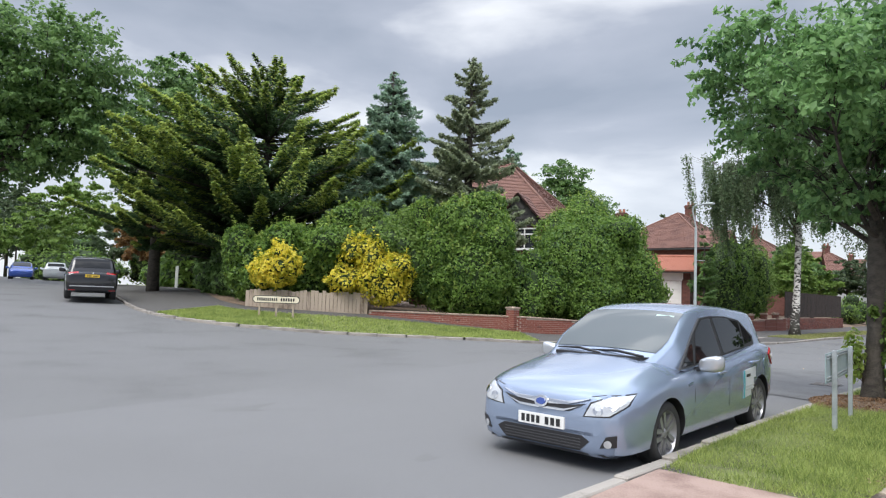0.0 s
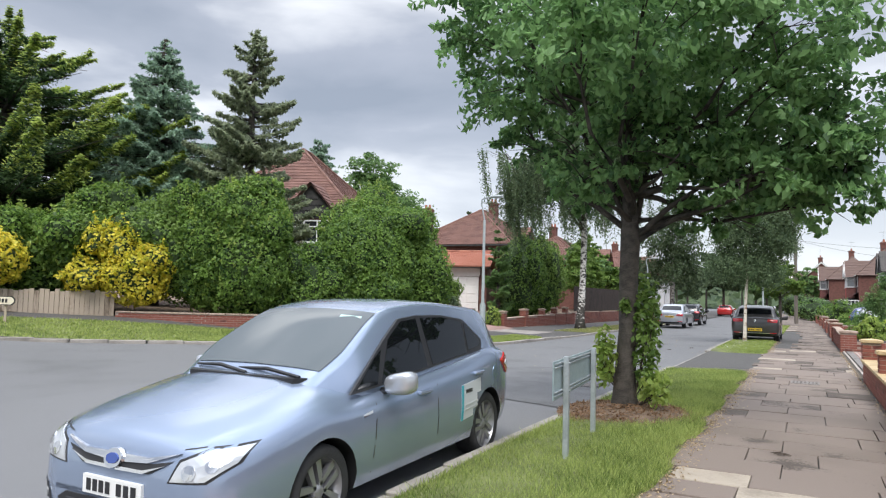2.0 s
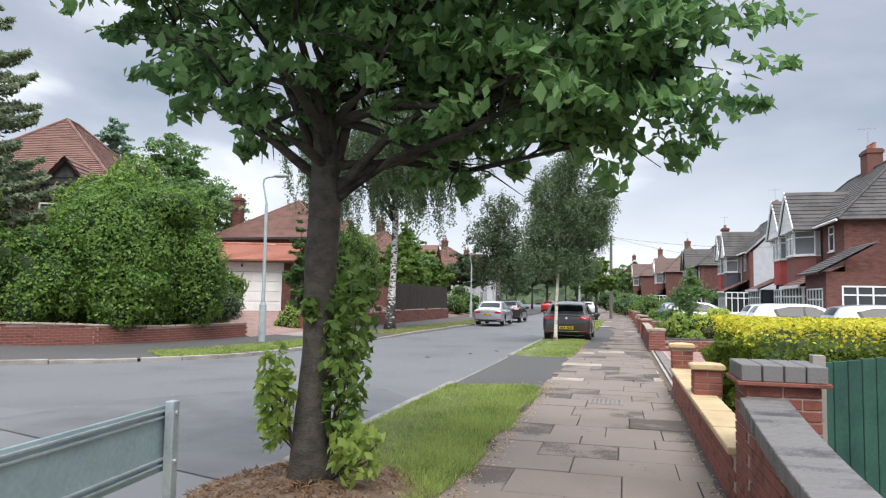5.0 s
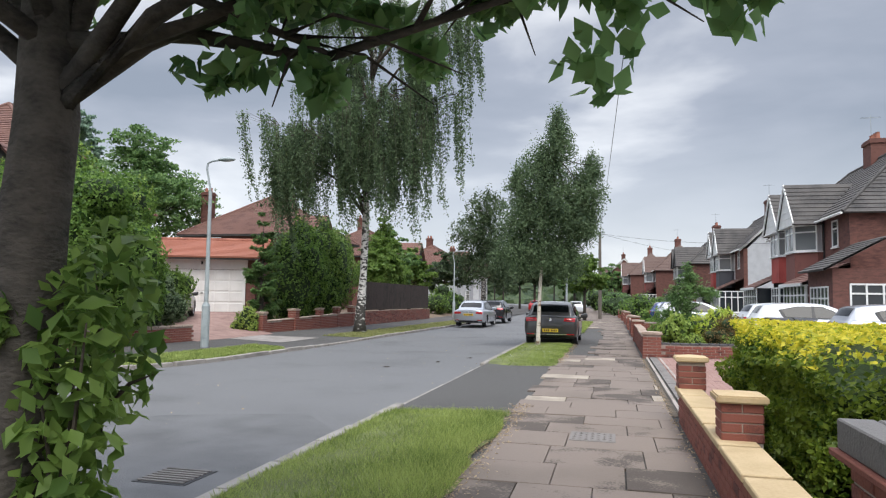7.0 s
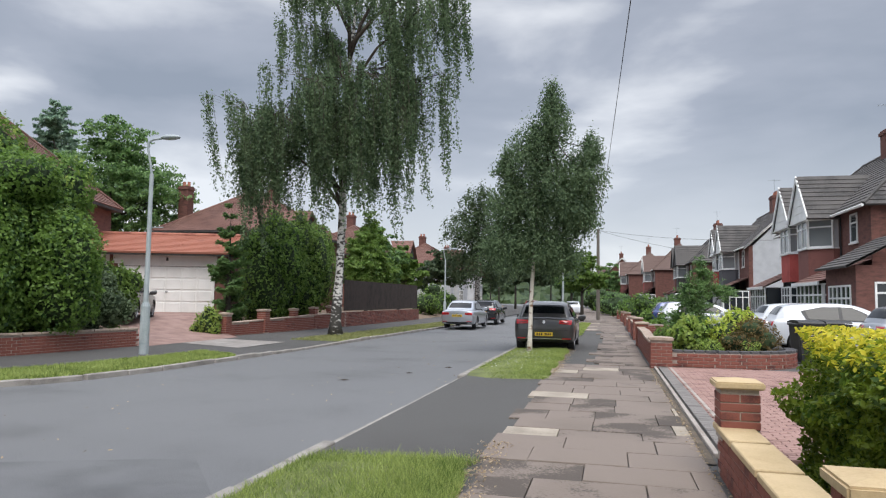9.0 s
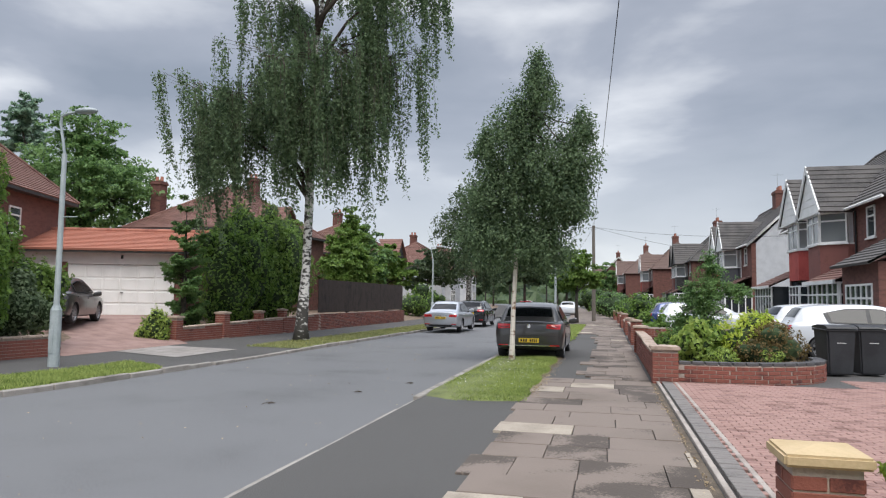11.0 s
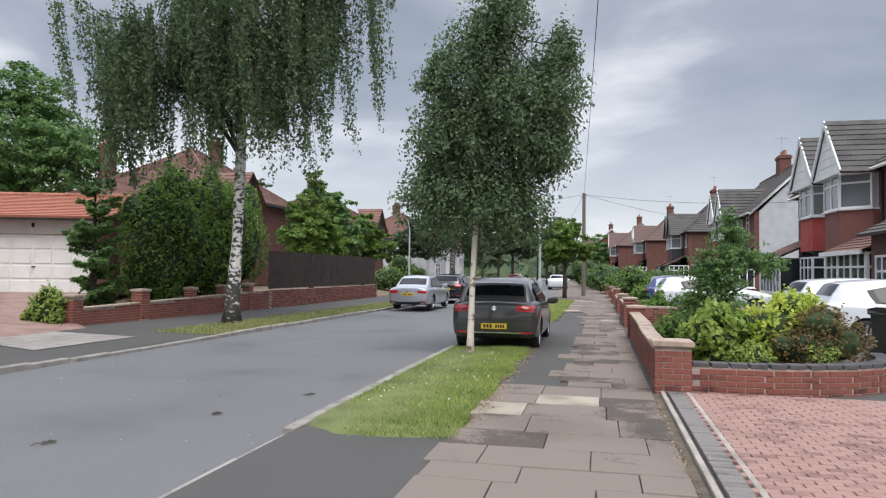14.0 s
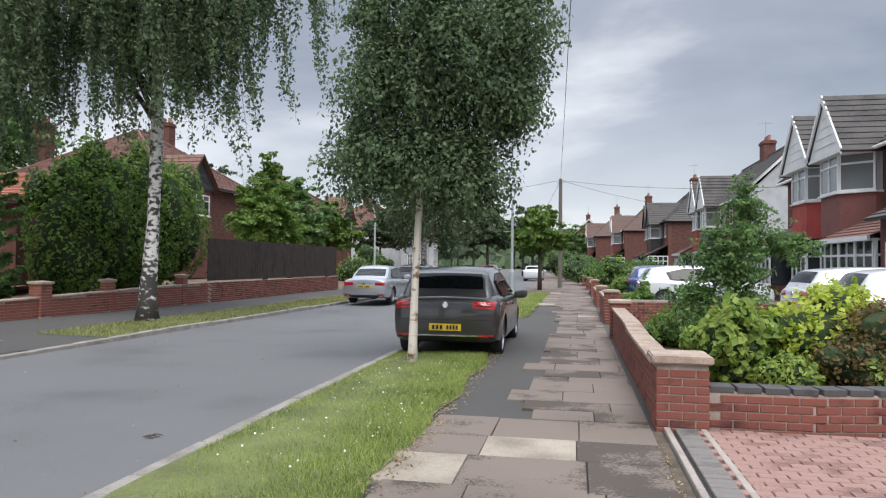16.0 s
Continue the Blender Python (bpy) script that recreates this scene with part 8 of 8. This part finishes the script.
sheet("soil_strip", [0.80, 0.89], span(19.2, 28.5, 20), 0.088, DARK_SOIL, "strip of bare soil beside the slabs", "soil")
# worn patches of the carriageway and the pink corner path
for nm, pts, mat_, lab in (("road_patch_1", [(-3.0, -6), (-3.0, 13.8), (-8.0, 14.6), (-9.9, 12.7), (-9.3, 7.6), (-8.8, 2.4), (-8.7, -6)], surface("worn_asphalt", (0.103, 0.103, 0.105), (0.162, 0.162, 0.165), 0.8, 0.8, 90, 0.5, stains=0.12, width=0.36, grit=1.2), "paler worn asphalt in the junction mouth"),
        ("road_patch_2", [(-7.4, 13.6), (-3.02, 12.2), (-3.02, 17.2), (-3.9, 18.3), (-5.6, 17.6), (-7.0, 15.6)], surface("patched_asphalt", (0.096, 0.096, 0.097), (0.152, 0.152, 0.154), 0.85, 1.5, 70, 0.7, stains=0.08), "older patched asphalt at the road edge")):
    bm = bmesh.new()
    f = bm.faces.new([bm.verts.new((x, y, 0)) for x, y in pts])
    bmesh.ops.triangulate(bm, faces=[f])
    bmesh.ops.subdivide_edges(bm, edges=bm.edges[:], cuts=6, use_grid_fill=True)
    for v in bm.verts:
        v.co.z = height(v.co.x, v.co.y) + (0.006 if nm.endswith("1") else 0.016)
    ob = tagged(part(nm, bm, mat_), lab, "road", kind="structure")
sheet("corner_path", [KX + 0.13, -2.2, PX - 0.02], span(-5, 5.95, 8), 0.088, surface("pink_path", (0.2, 0.13, 0.11), (0.36, 0.26, 0.22), 0.9, 3, 60, 0.6, stains=0.3), "pinkish worn path at the corner", "path")


# ---- grass, litter, planting ----
def blades(name, pts, tall, wide, material, label, seed):
    rng = np.random.default_rng(seed)
    k = len(pts)
    a = rng.uniform(0, math.tau, k)
    w = np.stack([np.cos(a), np.sin(a), 0 * a], 1) * wide
    h = tall * rng.uniform(0.5, 1.3, (k, 1))
    lean = rng.normal(0, 0.55, (k, 3)) * (1, 1, 0) + (0, 0, 1)
    v = np.empty((k, 3, 3))
    v[:, 0], v[:, 1], v[:, 2] = pts - w, pts + w, pts + lean * h
    me = bpy.data.meshes.new(name)
    me.vertices.add(3 * k)
    me.vertices.foreach_set("co", v.ravel())
    me.loops.add(3 * k)
    me.loops.foreach_set("vertex_index", np.arange(3 * k, dtype=np.int32))
    me.polygons.add(k)
    me.polygons.foreach_set("loop_start", np.arange(0, 3 * k, 3, dtype=np.int32))
    me.update(calc_edges=True)
    return tagged(link(name, me, material), label, "grass", kind="stuff")


rng = np.random.default_rng(77)
for i, ((a, b), k) in enumerate(zip(EAST_GRASS, (90000, 36000, 14000))):
    p = np.stack([rng.uniform(KX + 0.14, PX + 0.03, k), rng.uniform(a, b, k), np.zeros(k)], 1)
    edge_ = np.array([0.06 * math.sin(v * 3) + 0.08 * wave((v, 0, 0), 2.0) for v in p[:, 1]])
    p = p[p[:, 0] < PX + edge_]
    if i == 0:  # bare soil round the tree
        p = p[np.hypot(p[:, 0] + 2.2, (p[:, 1] - 11.75) * 0.8) > 0.7 + 0.25 * rng.random(len(p))]
    if i == 1:  # grass worn away beside the kerb at the crossover
        p = p[p[:, 0] - KX - 0.14 > np.clip(1.6 - (p[:, 1] - a), 0, 1.2) * 0.4 * rng.uniform(0.7, 1.2, len(p))]
    p = p[(p[:, 1] - a > 0.25 * rng.random(len(p))) & (b - p[:, 1] > 0.25 * rng.random(len(p)))]
    p[:, 2] = 0.105 + np.array([corner_fall(v) for v in p[:, 1]]) + 0.02 * np.sin(p[:, 0] * 3) - 0.03 * (np.minimum(p[:, 1] - a, b - p[:, 1]) < 0.4)
    blades("grass", p, 0.075 if i == 0 else 0.06, 0.0045 if i < 2 else 0.012, BLADE, "bright mown grass of the verge", 90 + i)
for rows, f, k, grass_ in ((verge_a, 0.74, 30000, BLADE), (verge_b, 0.34, 16000, BLADE), (verge_c, 0.40, 12000, DRY_BLADE)):
    idx = rng.integers(0, len(rows) - 1, k)
    u = rng.random(k)[:, None]
    R = np.array(rows)
    q = R[idx] * (1 - u) + R[idx + 1] * u
    t = rng.uniform(0.035, f, (k, 1))
    xy = q[:, :2] * (1 - t) + q[:, 2:] * t
    z = np.array([height(x, y) for x, y in xy]) + 0.07 + np.array([bank(v) for v in q[:, 0]]) * t[:, 0]
    blades("grass", np.column_stack([xy, z]), 0.07, 0.014, grass_, "mown grass of the far verge", 95)
# clover heads in the second verge
p = np.stack([rng.uniform(-2.6, -1.4, 260), rng.uniform(26.5, 32, 260), np.full(260, 0.165)], 1)
tagged(leaf_cloud("clover_heads", p, np.tile((0, 0, 1.0), (260, 1)), 0.018, WHITE, None, long=1.0, seed=3), "tiny white clover heads in the grass", "clover", kind="stuff")
# bare soil with bark litter round the street tree
bm = bmesh.new()
ring = [[bm.verts.new((-2.16 + r * math.cos(a) * 0.88, 11.75 + r * math.sin(a) * 1.2, 0.1 + 0.11 * (1 - r / 0.95) ** 0.6 + 0.02 * wave((r * 3, a, 0), 2))) for a in np.linspace(0, math.tau, 33)[:-1]] for r in (0.12, 0.35, 0.6, 0.85, 0.95)]
for a, b in zip(ring, ring[1:]):
    for k in range(32):
        bm.faces.new((a[k], a[(k + 1) % 32], b[(k + 1) % 32], b[k]))
tagged(part("tree_pit", bm, EARTH), "mound of dry soil and litter round the tree", "soil", kind="structure")
a = rng.uniform(0, math.tau, 2600)
r = 0.95 * rng.random(2600) ** 0.5
p = np.stack([-2.16 + 0.9 * r * np.cos(a), 11.75 + 1.2 * r * np.sin(a), 0.125 + 0.1 * (1 - r / 0.95)], 1)
tagged(leaf_cloud("litter", p, np.tile((0, 0, 1.0), (2600, 1)), 0.016, leafy("brown_litter", (0.14, 0.075, 0.04), (0.36, 0.23, 0.14), 0.8), None, flat=0.7, long=4.0, seed=8), "dry brown needles and twigs under the tree", "litter", kind="stuff")
k = 2600
yy = rng.uniform(6.5, 19.5, k)
p = np.stack([PX + 0.02 + rng.normal(0, 0.09, k), yy, np.full(k, 0.109)], 1)
p2 = np.stack([PX + 0.02 + rng.normal(0, 0.07, 900), rng.uniform(26, 33.5, 900), np.full(900, 0.109)], 1)
p3 = np.stack([WX - 0.04 - np.abs(rng.normal(0, 0.05, 700)), rng.uniform(6, 28, 700), np.full(700, 0.107)], 1)
p = np.concatenate([p, p2, p3])
tagged(leaf_cloud("litter", p, np.tile((0, 0, 1.0), (len(p), 1)), 0.014, STRAW, None, flat=0.4, long=2.5, seed=9), "pale dry litter along the edges of the slabs", "litter", kind="stuff")
k = 260
p = np.stack([rng.uniform(-8, -3, k), rng.uniform(8, 40, k), np.zeros(k)], 1)
p[:, 2] = [height(x, y) + 0.012 for x, y, _ in p]
tagged(leaf_cloud("litter", p, np.tile((0, 0, 1.0), (k, 1)), 0.02, STRAW, None, flat=0.3, long=1.8, seed=10), "a few scattered leaves on the road", "litter", kind="stuff")
for x, y in ((-3.6, 27.6), (-4.1, 26.2), (-0.35, 10.2), (-4.9, 24.6)):
    bm = bmesh.new()
    for i in range(6):
        t_ = rng.uniform(0, math.tau)
        c, s = math.cos(t_) * 0.06, math.sin(t_) * 0.06
        o = rng.normal(0, 0.03, 2)
        bm_tube([(o[0] - c, o[1] - s, 0.012), (o[0], o[1], 0.025), (o[0] + c, o[1] + s, 0.012)], [0.004, 0.006, 0.003], 4, bm)
    tw = part("fallen_twig", bm, TWIG)
    tw.matrix_world = pose(x, y, height(x, y) + (0.1 if x > KX else 0.0))
    tagged(tw, "small fallen twig lying on the ground", "twig")

# planting behind the curved wall
bm = bm_poly([(x, y, 0.36) for x, y in ((1.08, 28.84), (2.75, 28.97), (3.22, 29.16), (3.6, 29.43), (3.84, 29.75), (3.98, 30.15), (4.04, 30.7), (4.04, 36.5), (1.08, 36.5))])
tagged(part("planter_soil", bm, DARK_SOIL), "dark soil of the planted front garden", "soil", kind="structure")
bush(pose(1.7, 29.8, 0.36), "fresh green hydrangea behind the brick pier", [(0, 0, 0.38, 0.34, 0.34, 0.38), (0.3, 0.2, 0.32, 0.28, 0.28, 0.34)], 1900, 0.075, LEAF_SHOOT, 301, name="hydrangea", long=1.4)
bush(pose(2.7, 30.15, 0.36), "lime-green spreading shrub in the planter", [(0, 0, 0.42, 0.6, 0.5, 0.45), (0.4, 0.3, 0.5, 0.45, 0.45, 0.45)], 5500, 0.042, leafy("lime_leaf", (0.26, 0.40, 0.04), (0.62, 0.68, 0.13)), 302, name="shrub")
bush(pose(3.3, 29.9, 0.33), "rusty low shrub at the end of the planter", [(0, 0, 0.36, 0.55, 0.45, 0.42), (-0.4, -0.35, 0.26, 0.4, 0.3, 0.3)], 4600, 0.032, leafy("bronze_leaf", (0.08, 0.07, 0.025), (0.24, 0.17, 0.07)), 303, name="shrub")
bush(pose(2.2, 29.25, 0.33), "low green edging plants in the planter", [(0, 0.05, 0.16, 0.26, 0.2, 0.22), (0.85, 0.15, 0.15, 0.2, 0.2, 0.2)], 2200, 0.03, LEAF_SHOOT, 304, name="plant")
feather = broadleaf(pose(2.2, 31.6, 0.3), "tall feathery dark green shrub in the planter", [(0, 0, 0), (0.02, 0, 0.5), (0, 0, 0.9)], [0.05, 0.04, 0.03], [(0, 0, 1.1, 0.42, 0.45, 0.7), (0.15, 0.1, 1.75, 0.4, 0.4, 0.4), (-0.3, 0, 1.4, 0.35, 0.35, 0.4), (0.6, 0, 1.5, 0.4, 0.4, 0.25), (-0.5, 0.1, 0.8, 0.35, 0.35, 0.4), (0.1, 0, 2.2, 0.25, 0.25, 0.35)], 15000, 0.03, LEAF_LIME, 305, limb=0.02, name="garden_shrub", shell=0.1)
bush(pose(1.5, 33.2, 0.3), "low green bush behind the pavement wall", [(0, 0, 0.25, 0.3, 0.5, 0.28), (0.4, 0.6, 0.3, 0.35, 0.4, 0.28)], 2600, 0.05, LEAF_BRIGHT, 306, name="bush")
for j, (x, y, h, lf) in enumerate(((1.8, 42, 0.5, LEAF_HEDGE), (3.2, 41, 0.6, LEAF_LIME), (1.9, 49.5, 0.7, LEAF_BRIGHT), (2.2, 57.8, 1.4, LEAF_HEDGE), (1.5, 65.5, 1.2, LEAF_HEDGE), (0.6, 74, 1.6, LEAF_LIME), (-0.2, 84, 1.5, LEAF_HEDGE), (3.5, 60.6, 1.3, LEAF_LIME), (0.2, 88, 2.2, LEAF_LIME), (-1.5, 100, 2.5, LEAF_HEDGE), (-14.6, 66, 1.4, LEAF_BRIGHT), (-14.8, 70, 1.8, LEAF_HEDGE))):
    bush(pose(x, y, 0.2), "rounded green garden shrub further up the street", [(0, 0, h * 0.6, h * 0.7, h * 0.8, h * 0.62), (0.4 * h, 0.5 * h, h * 0.5, h * 0.5, h * 0.6, h * 0.5)], 1800, 0.1, lf, 310 + j, name="shrub")
